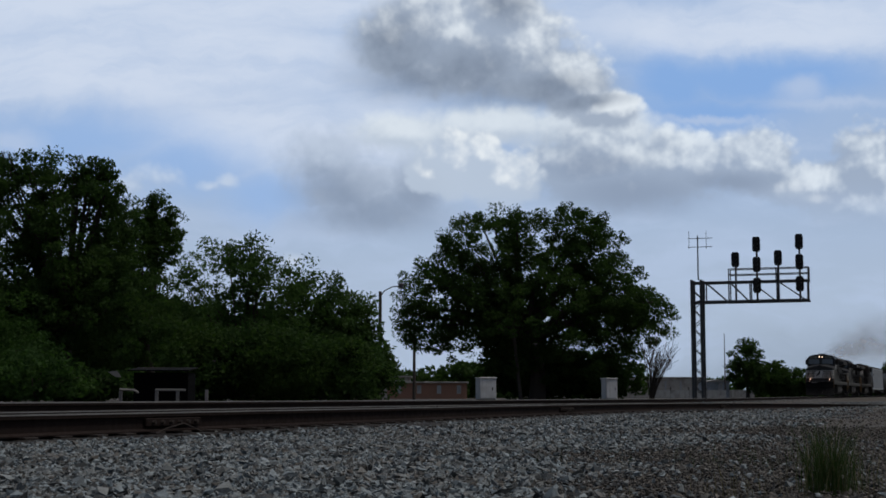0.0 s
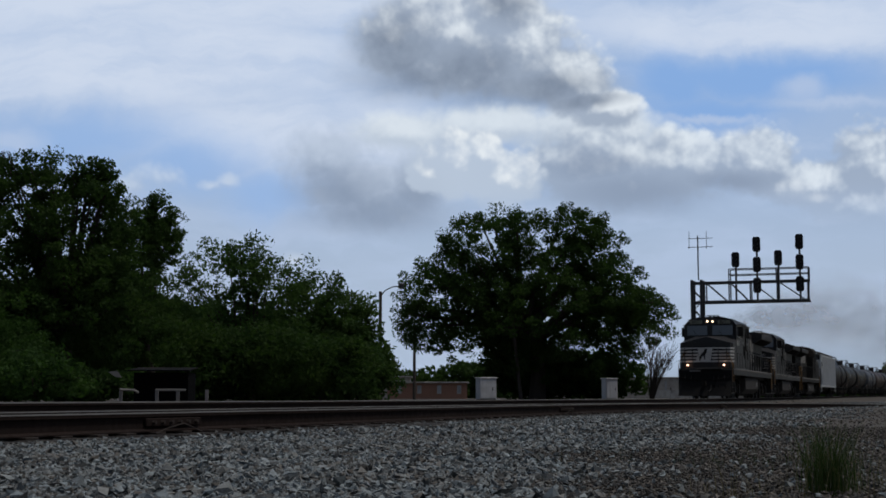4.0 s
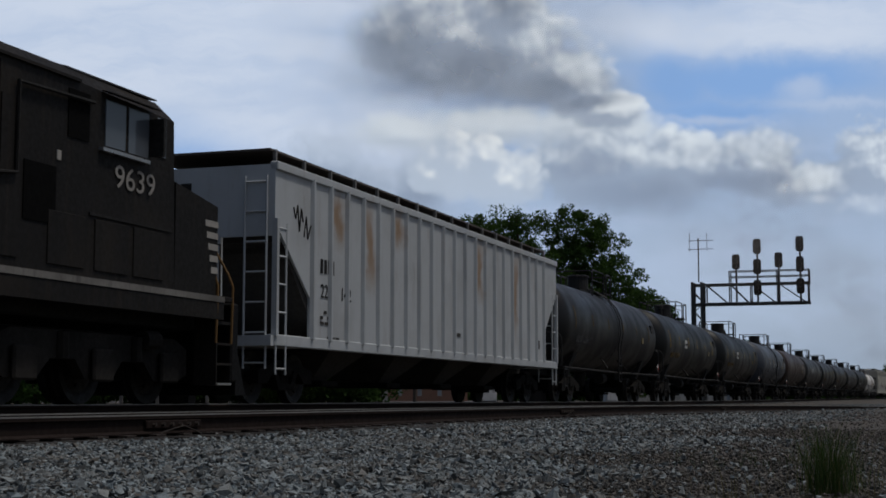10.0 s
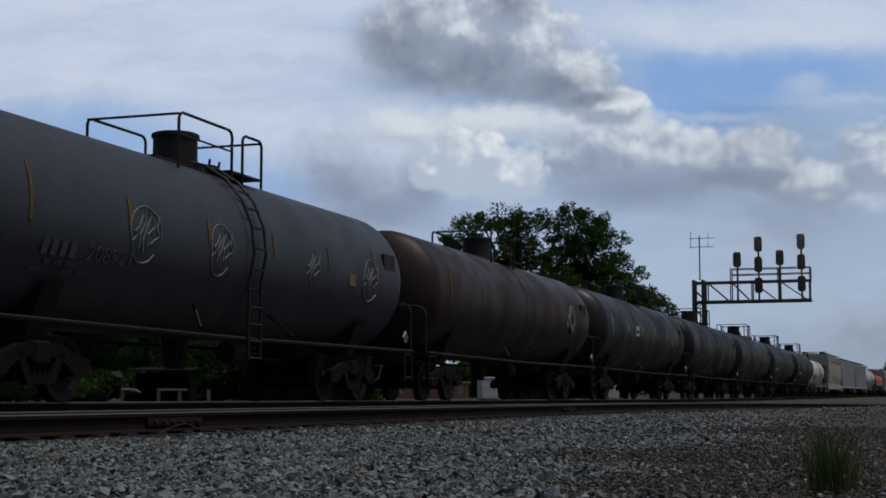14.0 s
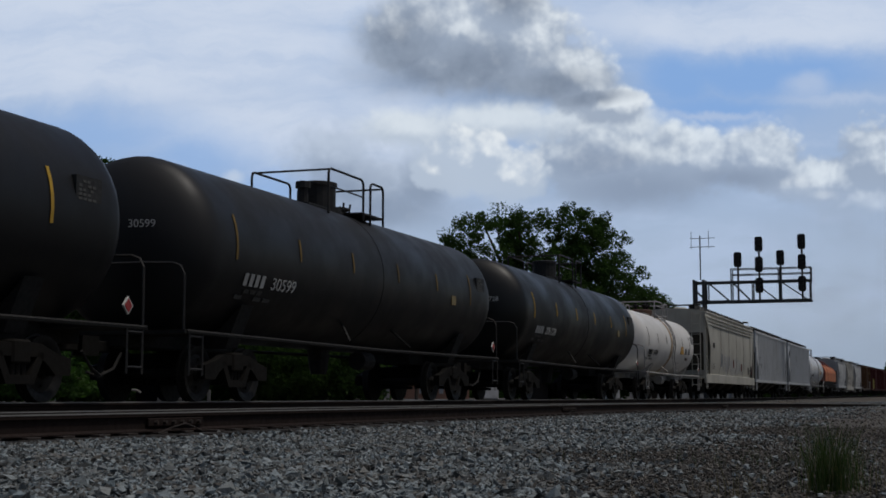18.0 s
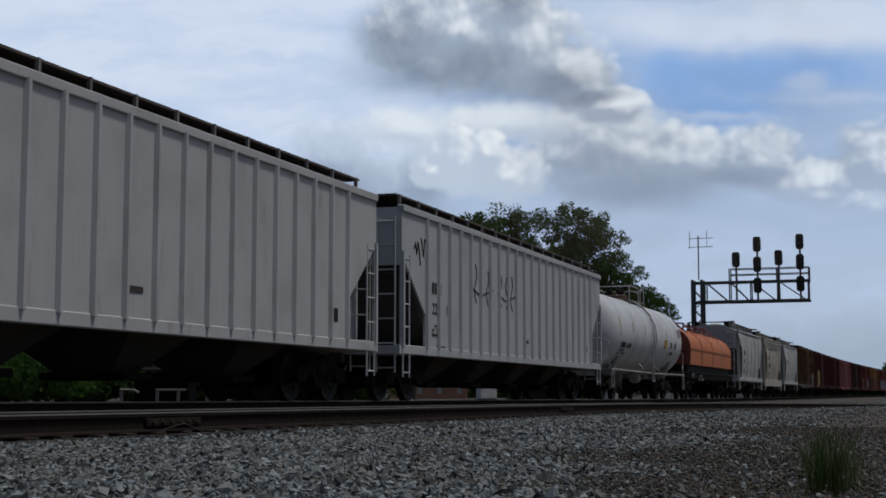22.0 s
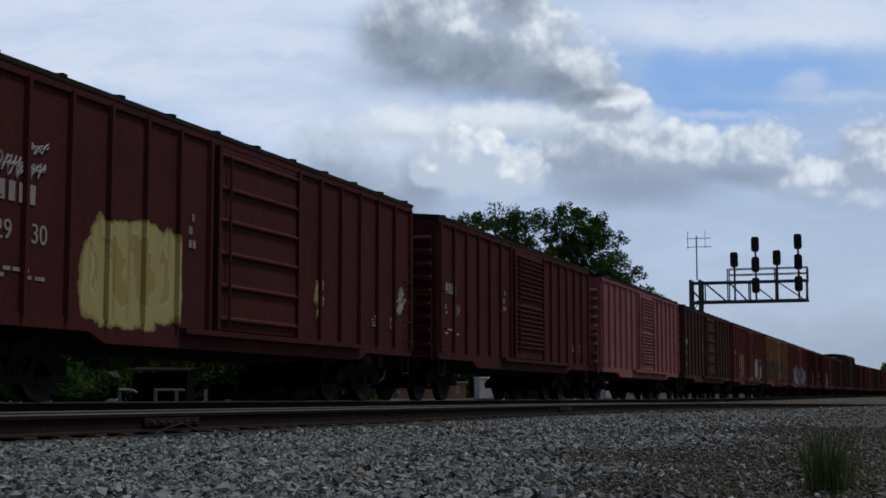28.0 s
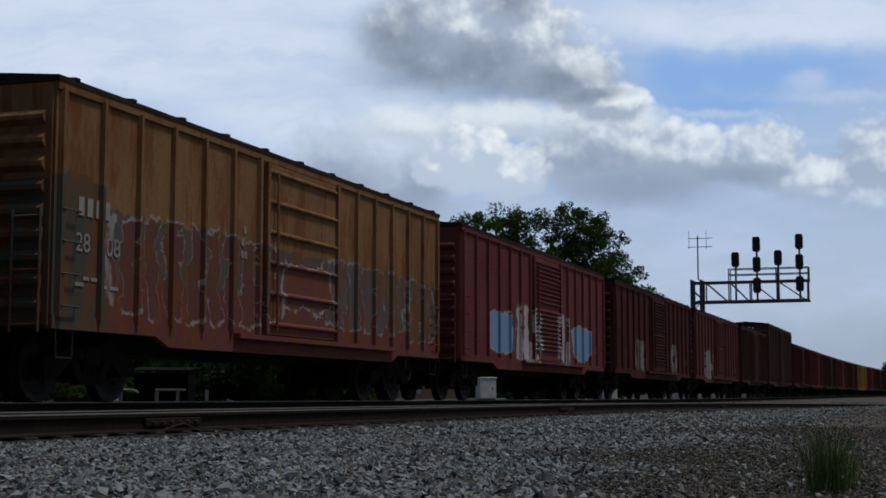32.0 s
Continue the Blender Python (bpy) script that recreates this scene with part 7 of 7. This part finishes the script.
    hood = P("hood", Geo().prism([(-HW, 1.58), (-HW, 3.9), (-0.7, 4.15), (0.7, 4.15), (HW, 3.9), (HW, 1.58)], f + 9.0, h - 1.9, "x"), loco_black)
    for s in (-1, 1):
        for i in range(13):
            x = f + 9.25 + i * 0.8
            P("hood_door", Geo().box(x, x + 0.72, s * 0.965 - 0.012, s * 0.965 + 0.012, 1.75, 3.0, 0.006), loco_black, hood)
            if 6 < i < 13:
                P("louvre", Geo().box(x + 0.2, x + 0.52, s * 0.98 - 0.01, s * 0.98 + 0.01, 1.95, 2.85), grille, hood)
        for i in range(5):
            z = 2.95 + i * 0.135
            P("hood_stripe", Geo().box(f + 10.7 + 0.06 * i, f + 13.9 + 0.04 * i, s * 0.975 - 0.006, s * 0.975 + 0.006, z, z + 0.1), paint("dusty_white_stripe", (0.36, 0.34, 0.31), 0.7), hood, "white hood stripe")
        for x0, x1, lean in ((14.02, 14.26, 0.1), (14.34, 14.52, -0.16), (14.6, 14.82, 0.1), (14.96, 15.42, 0.08)):
            P("emblem_block", Geo().prism([(f + x0, 2.88), (f + x1, 2.88), (f + x1 + lean, 3.5), (f + x0 + lean, 3.5)], s * 0.975 - 0.006, s * 0.975 + 0.006), paint("dusty_white_stripe", (0.36, 0.34, 0.31), 0.7), hood, "white emblem bar")
        for zz, ww in ((2.5, 1.75), (2.18, 2.0)):
            for q in range(7):
                P("lettering", Geo().box(f + 13.9 + q * ww / 7, f + 13.9 + (q + 0.6) * ww / 7, s * 0.985 - 0.006, s * 0.985 + 0.006, zz, zz + 0.24), paint("dusty_white_stripe", (0.36, 0.34, 0.31), 0.7), hood)
    for s in (-1, 1):
        for x in (f + 7.25, f + 8.1, f + 9.0):
            P("door_seam", Geo().box(x - 0.012, x + 0.012, s * 1.506 - 0.008, s * 1.506 + 0.008, 1.62, 4.1), grille)
        for x in (f + 5.9, f + 7.6, f + 8.3):
            P("warning_plate", Geo().box(x, x + 0.09, s * 1.508 - 0.008, s * 1.508 + 0.008, 3.05, 3.18), wm)
        for i in range(14):
            x = f + 9.2 + i * 0.8
            P("hood_seam", Geo().box(x - 0.012, x + 0.012, s * 0.952 - 0.004, s * 0.952 + 0.01, 3.04, 3.85), grille, hood)
    P("exhaust_stack", Geo().box(f + 13.5, f + 14.4, -0.35, 0.35, 4.1, 4.42, 0.03), frame_black, hood)
    P("roof_box", Geo().box(f + 9.4, f + 11.2, -0.5, 0.5, 4.1, 4.27, 0.04), frame_black, hood)
    # radiator wings
    xr0, xr1 = h - 7.2, h - 0.8
    P("radiator", Geo().prism([(-0.98, 3.4), (-1.55, 3.7), (-1.58, 4.0), (-1.1, 4.16), (1.1, 4.16), (1.58, 4.0), (1.55, 3.7), (0.98, 3.4)], xr0, xr1, "x"), loco_black)
    for s in (-1, 1):
        P("radiator_grille", Geo().slab([(xr0 + 0.3, s * 1.02, 3.41), (xr1 - 0.3, s * 1.02, 3.41), (xr1 - 0.3, s * 1.53, 3.67), (xr0 + 0.3, s * 1.53, 3.67)], 0.012 * -s), grille)
        P("radiator_edge", Geo().box(xr0, xr1, min(s * 1.57, s * 1.6), max(s * 1.57, s * 1.6), 3.72, 4.0), loco_grey)
    P("hood_end", Geo().prism([(-HW, 1.58), (-HW, 3.85), (HW, 3.85), (HW, 1.58)], h - 1.9, h - 1.55, "x"), loco_black)
    for i in range(4):
        z = 2.0 + i * 0.2
        P("end_stripe", Geo().box(h - 1.55, h - 1.542, -0.93, 0.93, z, z + 0.1), wm)
    if back:
        for y in (0.85, -0.05):
            part("board_number", lettered(number, 0.33), wm, t, at=pose(-h + 1.535, y, 3.3 + UP, 0, 0, -90))
    P("end_lamp", Geo().turned([(h - 1.56, 0.09), (h - 1.5, 0.1)], "x", (0, 0.0, 3.0), 10), lamp_off)
    P("end_door", Geo().box(h - 1.56, h - 1.535, -0.35, 0.35, 1.62, 2.9), loco_black)
    # walkway handrails
    for s in (-1, 1):
        P("handrail", Geo().tube([(f + 9.1, s * 1.47, 2.58), (h - 1.2, s * 1.47, 2.58)], 0.026, 6), frame_black if not lit else loco_black)
        for i in range(10):
            x = f + 9.3 + i * 1.28
            P("stanchion", Geo().tube([(x, s * 1.47, 1.58), (x, s * 1.47, 2.58)], 0.03, 5), frame_black)
    for xe in (f + 1.02, h - 0.65):
        P("end_handrail", Geo().tube([(xe, -1.3, 1.58), (xe, -1.3, 2.45), (xe, -0.4, 2.45), (xe, -0.3, 1.9), (xe, 0.3, 1.9), (xe, 0.4, 2.45), (xe, 1.3, 2.45), (xe, 1.3, 1.58)], 0.018, 6), loco_black)
    # fuel tank
    tk = P("fuel_tank", Geo().prism([(-1.35, 1.2), (-1.42, 1.1), (-1.42, 0.55), (-1.15, 0.28), (1.15, 0.28), (1.42, 0.55), (1.42, 1.1), (1.35, 1.2)], f + 7.4, f + 13.9, "x"), tank_grey)
    for s in (-1, 1):
        P("air_reservoir", Geo().turned([(f + 8.2, 0.1), (f + 8.3, 0.2), (f + 10.4, 0.2), (f + 10.5, 0.1)], "x", (0, s * 1.2, 1.33), 12), truck_steel, None, smooth=True)
        P("filler", Geo().box(f + 12.6, f + 12.9, min(s * 1.42, s * 1.47), max(s * 1.42, s * 1.47), 0.7, 0.95), bright_metal, tk)
        P("step_rung", Geo().box(f + 14.1, f + 14.6, min(s * 1.2, s * 1.45), max(s * 1.2, s * 1.45), 0.7, 1.15, 0.02), truck_steel)
    for x, way in ((f + 0.75, -1), (h - 0.65, 1)):
        coupler(t, k * x, k * way)
    for x in (f + 4.25, h - 3.85):
        loco_truck(t, k * x)
    nx = -h + 2.55 if not back else h - 4.9
    part("road_number", lettered(number, 0.46), wm, cab_ob, "white road number", at=pose(nx + (0.5 if not back else 0.3), -1.515, 2.88 + UP) @ Matrix.Diagonal((1.22, 1, 1, 1)))
    return t


locomotive(-1.3, "9617", "black and white diesel locomotive with lit headlamps", True, loco_grey)
locomotive(20.8, "8356", "sooty black diesel locomotive with a pale cab roof", False, paint("pale_cab_roof", (0.16, 0.16, 0.155), 0.6))
locomotive(42.9, "9639", "sooty black diesel locomotive running backwards", False, loco_grey, back=True)


def smoke(u0):
    """The diesel exhaust that trails back over the train: wide dished puffs, thinner as they spread."""
    t = thing("exhaust_smoke", "thin brownish diesel exhaust drifting back over the train", "smoke", "", pose(NOSE_X + u0, TRAIN_Y, 0))
    CARS.append((t, u0))
    g = Geo()
    rings, n = 5, 20
    pts = [(-0.22, 0, 0)] + [(-0.22 * (1 - (k / rings) ** 2), math.cos(a) * k / rings, math.sin(a) * k / rings) for k in range(1, rings + 1) for a in [2 * math.pi * i / n for i in range(n)]]
    fs = [(0, 1 + i, 1 + (i + 1) % n) for i in range(n)] + [(1 + (k - 1) * n + i, 1 + k * n + i, 1 + k * n + (i + 1) % n, 1 + (k - 1) * n + (i + 1) % n) for k in range(1, rings) for i in range(n)]
    for i, (du, up, size, thick) in enumerate(((2, 5.0, 1.1, 0.45), (8, 5.5, 2.2, 0.42), (19, 6.2, 3.5, 0.36), (36, 7.0, 5.0, 0.32), (64, 9.2, 6.8, 0.32), (115, 11.5, 8.8, 0.3), (200, 12.0, 10.5, 0.26), (330, 11.0, 11.0, 0.22))):
        m = bpy.data.materials.new("diesel_smoke")
        m.use_nodes = True
        nt = m.node_tree
        nt.nodes.clear()
        tc = nt.nodes.new("ShaderNodeTexCoord")
        ln = nt.nodes.new("ShaderNodeVectorMath")
        ln.operation = "LENGTH"
        flat = nt.nodes.new("ShaderNodeVectorMath")
        flat.operation = "MULTIPLY"
        flat.inputs[1].default_value = (0, 1, 1)
        nt.links.new(tc.outputs["Object"], flat.inputs[0])
        nt.links.new(flat.outputs[0], ln.inputs[0])
        soft = ramp(nt, ln.outputs["Value"], 0.15, 0.98, thick, 0.0)
        mp = nt.nodes.new("ShaderNodeMapping")
        mp.inputs["Location"].default_value = (i * 3.7, i * 1.3, 0)
        nt.links.new(tc.outputs["Object"], mp.inputs["Vector"])
        wisp = ramp(nt, noise_of(nt, mp.outputs[0], 1.6, 4.0, 0.55), 0.3, 0.7, 0.25, 1.0)
        mul = nt.nodes.new("ShaderNodeMath")
        mul.operation = "MULTIPLY"
        nt.links.new(soft, mul.inputs[0])
        nt.links.new(wisp, mul.inputs[1])
        clear = nt.nodes.new("ShaderNodeBsdfTransparent")
        soot = node(nt, "ShaderNodeBsdfDiffuse", Color=(0.36, 0.31, 0.26, 1))
        mx = nt.nodes.new("ShaderNodeMixShader")
        nt.links.new(mul.outputs[0], mx.inputs[0])
        nt.links.new(clear.outputs[0], mx.inputs[1])
        back_lit = node(nt, "ShaderNodeBsdfTranslucent", Color=(0.66, 0.55, 0.45, 1))
        both = nt.nodes.new("ShaderNodeAddShader")
        nt.links.new(soot.outputs[0], both.inputs[0])
        nt.links.new(back_lit.outputs[0], both.inputs[1])
        nt.links.new(both.outputs[0], mx.inputs[2])
        out = nt.nodes.new("ShaderNodeOutputMaterial")
        nt.links.new(mx.outputs[0], out.inputs["Surface"])
        q = Geo()
        q.add([(x, y, z) for x, y, z in pts], fs)
        p = part("puff", q, m, t, smooth=True, at=pose(du, -0.5 * i, up, 0, 0, 18) @ Matrix.Diagonal((size, size, size * 0.75, 1)))


smoke(13.2)
# ---- ballast and weeds ----
STONE = np.array([(1.1, 0, 0), (-1.1, 0, 0), (0, 1.1, 0), (0, -1.1, 0), (0, 0, 1.1), (0, 0, -1.1)])
FACES = np.array([(0, 2, 4), (2, 1, 4), (1, 3, 4), (3, 0, 4), (2, 0, 5), (1, 2, 5), (3, 1, 5), (0, 3, 5)])


def stones(name, label, pts, size, material, sink=0.25):
    n = len(pts)
    sh = (STONE[None] * rng.uniform(0.6, 1.15, (n, 6, 1)) + rng.normal(0, 0.2, (n, 6, 3))) * np.stack([rng.uniform(0.7, 1.4, n), rng.uniform(0.6, 1.0, n), rng.uniform(0.45, 0.8, n)], 1)[:, None]
    q = rng.normal(size=(n, 4))
    q /= np.linalg.norm(q, axis=1)[:, None]
    w, x, y, z = q.T
    R = np.stack([1 - 2 * (y * y + z * z), 2 * (x * y - z * w), 2 * (x * z + y * w), 2 * (x * y + z * w), 1 - 2 * (x * x + z * z), 2 * (y * z - x * w), 2 * (x * z - y * w), 2 * (y * z + x * w), 1 - 2 * (x * x + y * y)], 1).reshape(n, 3, 3)
    s = size * np.minimum(rng.lognormal(0, 0.3, n), 1.7)
    v = np.einsum("nij,nkj->nki", R, sh) * s[:, None, None] * np.array([1, 1, 0.75])
    base = np.stack([pts[:, 0], pts[:, 1], height(pts[:, 0], pts[:, 1]) + s * sink + rng.uniform(0, 0.02, n)], 1)
    v = (v + base[:, None]).reshape(-1, 3)
    f = (FACES[None] + (np.arange(n) * 6)[:, None, None]).reshape(-1, 3)
    ob = tagged(new(name, raw_mesh(name, v, f)), label, "gravel", kind="stuff")
    ob.data.materials.append(material)
    return ob


def scatter(n, d0, d1, y0, y1, spread=0.62):
    """Points on the ground ahead of the tripod, thicker near it."""
    deep = np.sqrt(rng.uniform(d0 * d0, d1 * d1, n))
    side = rng.uniform(-0.36, 0.36, n) * deep
    p = np.outer(deep, np.array(FWD)[:2]) + np.outer(side, np.array(RGT)[:2])
    ragged = 0.35 * np.sin(p[:, 0] * 0.9) + 0.25 * np.sin(p[:, 0] * 2.3 + 1) + rng.normal(0, 0.3, n)
    lo, hi = y0 + (ragged if y0 > 0 else 0), y1 + (ragged if y1 < 5 else 0)
    return p[(p[:, 1] > lo) & (p[:, 1] < hi)]


grey_stone = gravel_material("grey_crushed_stone", (0.128, 0.146, 0.150), (0.145, 0.124, 0.100), False)
brown_stone = gravel_material("brown_fine_gravel", (0.074, 0.067, 0.058), (0.070, 0.055, 0.041), False)
NEAR_LABEL = "grey crushed stone ballast heaped along the near rail"


def clear_of_rails(p):
    """Leaves out the points under the spur's rails."""
    off = np.abs(np.abs(p[:, 1] - spur_y(p[:, 0])) - 0.755)
    return p[off > 0.13]


def bank_stones(label, n, d0, d1, y0, size, sink):
    stones("ballast_stones", label, clear_of_rails(scatter(n, d0, d1, y0, 7.05)), size, grey_stone, sink)


bank_stones(NEAR_LABEL, 46000, 4.2, 7.5, 1.75, 0.0140, 0.45)
bank_stones(NEAR_LABEL, 52000, 7.5, 13, 2.0, 0.0170, 0.45)
bank_stones("larger ballast stones lying on the heap", 9000, 4.2, 12, 1.9, 0.0205, 0.55)
bank_stones("grey crushed stone ballast further along the rail", 50000, 12.5, 34, 2.1, 0.025, 0.3)
bank_stones("grey crushed stone ballast far along the rail", 16000, 34, 110, 1.8, 0.05, 0.1)
stones("fine_gravel", "brownish fine gravel trodden into the dirt", scatter(46000, 4.2, 9, -2.5, 3.0), 0.0080, brown_stone, 0.3)
stones("fine_gravel", "brownish fine gravel trodden into the dirt", scatter(36000, 8.5, 17, -2.5, 3.0), 0.0110, brown_stone, 0.3)
stones("ballast_stones", "pale ballast stones strayed into the dirt", scatter(3600, 4.2, 12, -2.5, 2.9), 0.0140, grey_stone, 0.4)
stones("fine_gravel", "brownish fine gravel beside the ballast", scatter(20000, 15, 50, -2.5, 2.4), 0.016, brown_stone, 0.1)
# the same ballast bank to the sides and behind, in coarser stones
bx, by = rng.uniform(-28, 45, 18000), rng.uniform(2.0, 7.05, 18000)
ax, ar = bx * FWD.x + by * FWD.y, bx * RGT.x + by * RGT.y
aside = (ax < 3.8) | (np.abs(ar) > 0.35 * ax)
stones("ballast_stones", "grey crushed stone ballast along the near rail", np.stack([bx, by], 1)[aside], 0.032, grey_stone, 0.3)
bx = rng.uniform(4, 90, 14000)
by = spur_y(bx) + rng.uniform(-0.6, 0.6, 14000)
stones("ballast_stones", "grimy stone ballast between the near rails", np.stack([bx, by], 1), 0.026, brown_stone, 0.1)
bx = rng.uniform(8, 150, 24000)
by = spur_y(bx) + 0.9 + (10.9 - spur_y(bx)) * rng.uniform(0, 1, 24000)
wedge = by < 11.3
stones("ballast_stones", "grey stone ballast between the two tracks", np.stack([bx, by], 1)[wedge], 0.03, grey_stone, 0.1)


def weed_patch(label, right, deep, n, tall, spread, material, name="weeds"):
    """Upright tapering blades and seed stalks."""
    c = site(right, deep)
    v, f = [], []
    for i in range(n):
        a = rng.normal(0, spread, 2)
        h = tall * rng.uniform(0.45, 1.05)
        lean = rng.normal(0, 0.22, 2) * h
        w = rng.uniform(0.0006, 0.0016)
        t = rng.uniform(0, 6.28)
        wx, wy = math.cos(t) * w, math.sin(t) * w
        k = len(v)
        z = GROUND_Z - 0.02
        for q, ww in ((0, 1.0), (0.45, 0.9), (0.8, 0.6), (1.0, 0.1)):
            x, y, zz = c.x + a[0] + lean[0] * q * q, c.y + a[1] + lean[1] * q * q, z + h * q
            v += [(x - wx * ww, y - wy * ww, zz), (x + wx * ww, y + wy * ww, zz)]
        f += [(k + 2 * j, k + 2 * j + 1, k + 2 * j + 3, k + 2 * j + 2) for j in range(3)]
    ob = tagged(new(name, raw_mesh(name, np.array(v), np.array(f))), label, "weeds", kind="stuff")
    ob.data.materials.append(material)


WEED = leaf_material("dull_weed_green", (0.044, 0.070, 0.028))
STRAW = leaf_material("dry_straw", (0.15, 0.125, 0.08))
weed_patch("tall green weeds growing beside the ballast", 1.42, 5.35, 360, 0.275, 0.05, WEED)
weed_patch("dry seed stalks among the green weeds", 1.43, 5.36, 70, 0.29, 0.06, STRAW)
weed_patch("tall green weeds growing beside the ballast", 1.60, 5.7, 40, 0.24, 0.08, WEED)
weed_patch("dry straw-coloured grass in the dirt", 1.05, 5.1, 26, 0.15, 0.16, STRAW)
weed_patch("dry straw-coloured grass in the dirt", 1.75, 5.9, 50, 0.14, 0.2, STRAW)
weed_patch("dry straw-coloured grass in the dirt", 0.8, 5.0, 30, 0.06, 0.25, STRAW)
weed_patch("thin green grass in the gravel", 1.6, 7.5, 90, 0.12, 0.4, WEED)

# the rail joint and spikes of the near rail
for jx in (12.93, 29.3, 46.6):
    ry, rz = float(spur_y(jx)) - 0.755, float(spur_z(jx))
    joint = tagged(part("joint_bar", Geo().box(jx - 0.55, jx + 0.55, ry - 0.05, ry - 0.02, rz - 0.135, rz - 0.055, 0.008), rust_rail, near_track), "rusty bolted joint bar")
    for i in range(6):
        part("bolt", Geo().turned([(ry - 0.085, 0.02), (ry - 0.045, 0.022)], "y", (jx - 0.43 + i * 0.17, 0, rz - 0.095), 6), plate_steel, joint)
    part("bond_wire", Geo().tube([(jx - 0.48, ry - 0.105, rz - 0.2), (jx - 0.23, ry - 0.115, rz - 0.15), (jx + 0.08, ry - 0.105, rz - 0.11), (jx + 0.46, ry - 0.105, rz - 0.2)], 0.008, 5), plate_steel, joint)

part("tie", Geo().box(17.55, 18.75, NEAR_Y - 1.75, NEAR_Y - 1.45, NEAR_Z - 0.32, NEAR_Z - 0.2, 0.015), tie_wood, near_track, "loose end of an old tie")
# ---- birds crossing the sky ----
feather = paint("dark_feathers", (0.02, 0.019, 0.018), 0.7)
FLIGHTS = []


def bird(right, deep, up, flight):
    """A small dark bird with raised wings; flight: (second, right, up) at its distance."""
    b = thing("bird", "small dark bird in flight with raised wings", "bird", "birds", faced(right, deep, up))
    part("body", Geo().turned([(-0.10, 0.004), (-0.08, 0.022), (-0.03, 0.032), (0.04, 0.028), (0.08, 0.02), (0.1, 0.018), (0.125, 0.004)], "x", (0, 0, 0), 8), feather, b, smooth=True)
    for s in (-1, 1):
        part("wing", Geo().slab([(-0.04, 0.02 * s, 0.01), (0.05, 0.02 * s, 0.01), (0.03, 0.10 * s, 0.09), (-0.05, 0.19 * s, 0.14)], 0.006), feather, b)
    part("tail", Geo().slab([(-0.08, -0.012, 0), (-0.08, 0.012, 0), (-0.16, 0.03, 0.005), (-0.16, -0.03, 0.005)], 0.005), feather, b)
    for piece in b.children:
        piece.data.transform(Matrix.Scale(0.55, 4))
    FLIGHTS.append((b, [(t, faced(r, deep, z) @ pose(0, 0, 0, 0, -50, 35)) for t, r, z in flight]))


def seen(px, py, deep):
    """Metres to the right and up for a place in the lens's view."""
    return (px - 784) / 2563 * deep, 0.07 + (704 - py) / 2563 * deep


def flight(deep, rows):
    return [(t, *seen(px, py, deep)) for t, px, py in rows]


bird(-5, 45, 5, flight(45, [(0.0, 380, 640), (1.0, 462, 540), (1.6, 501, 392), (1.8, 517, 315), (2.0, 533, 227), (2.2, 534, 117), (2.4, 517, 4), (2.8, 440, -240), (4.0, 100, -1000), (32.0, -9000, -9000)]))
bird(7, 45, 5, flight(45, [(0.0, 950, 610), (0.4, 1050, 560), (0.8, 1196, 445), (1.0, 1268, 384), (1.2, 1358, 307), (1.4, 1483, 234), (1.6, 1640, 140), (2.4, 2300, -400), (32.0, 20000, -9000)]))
# ---- motion of the train ----
def spin(wheel, ax, r, still=1.0):
    """Key one rolling wheelset; the others on the same place of their trucks share its turning."""
    step = -math.degrees(SPEED / FPS / r)
    walk(wheel, [(i / FPS, pose(ax, 0, r, 0, (step * i) % 360, 0)) for i in range(32 * FPS + 1)])


def on_line(x):
    """A car's pose with its middle at x along the main line: swung and tilted as the track is."""
    up = float(rise(x + 1) - rise(x - 1)) / 2
    return pose(x, float(main_y(x)), float(rise(x)), 0, -math.degrees(math.atan(up)), -math.degrees(math.atan(bend(x, 140, 2.0e-4, 300)[1])))


def motions():
    for t, mid in CARS:
        walk(t, [(s, on_line(NOSE_X + mid - SPEED * s)) for s in range(33)])
    for (ax, r), wheels in AXLES.items():
        spin(wheels[0], ax, r)
        lead = wheels[0].animation_data
        for w in wheels[1:]:
            w.rotation_mode = "QUATERNION"
            own = w.animation_data_create()
            own.action = lead.action
            own.action_slot = lead.action_slot
    for b, rows in FLIGHTS:
        walk(b, rows)
    walk(backdrop, [(0.0, SKY_POSE), (32.0, SKY_POSE @ pose(16, 16, 0))])


motions()
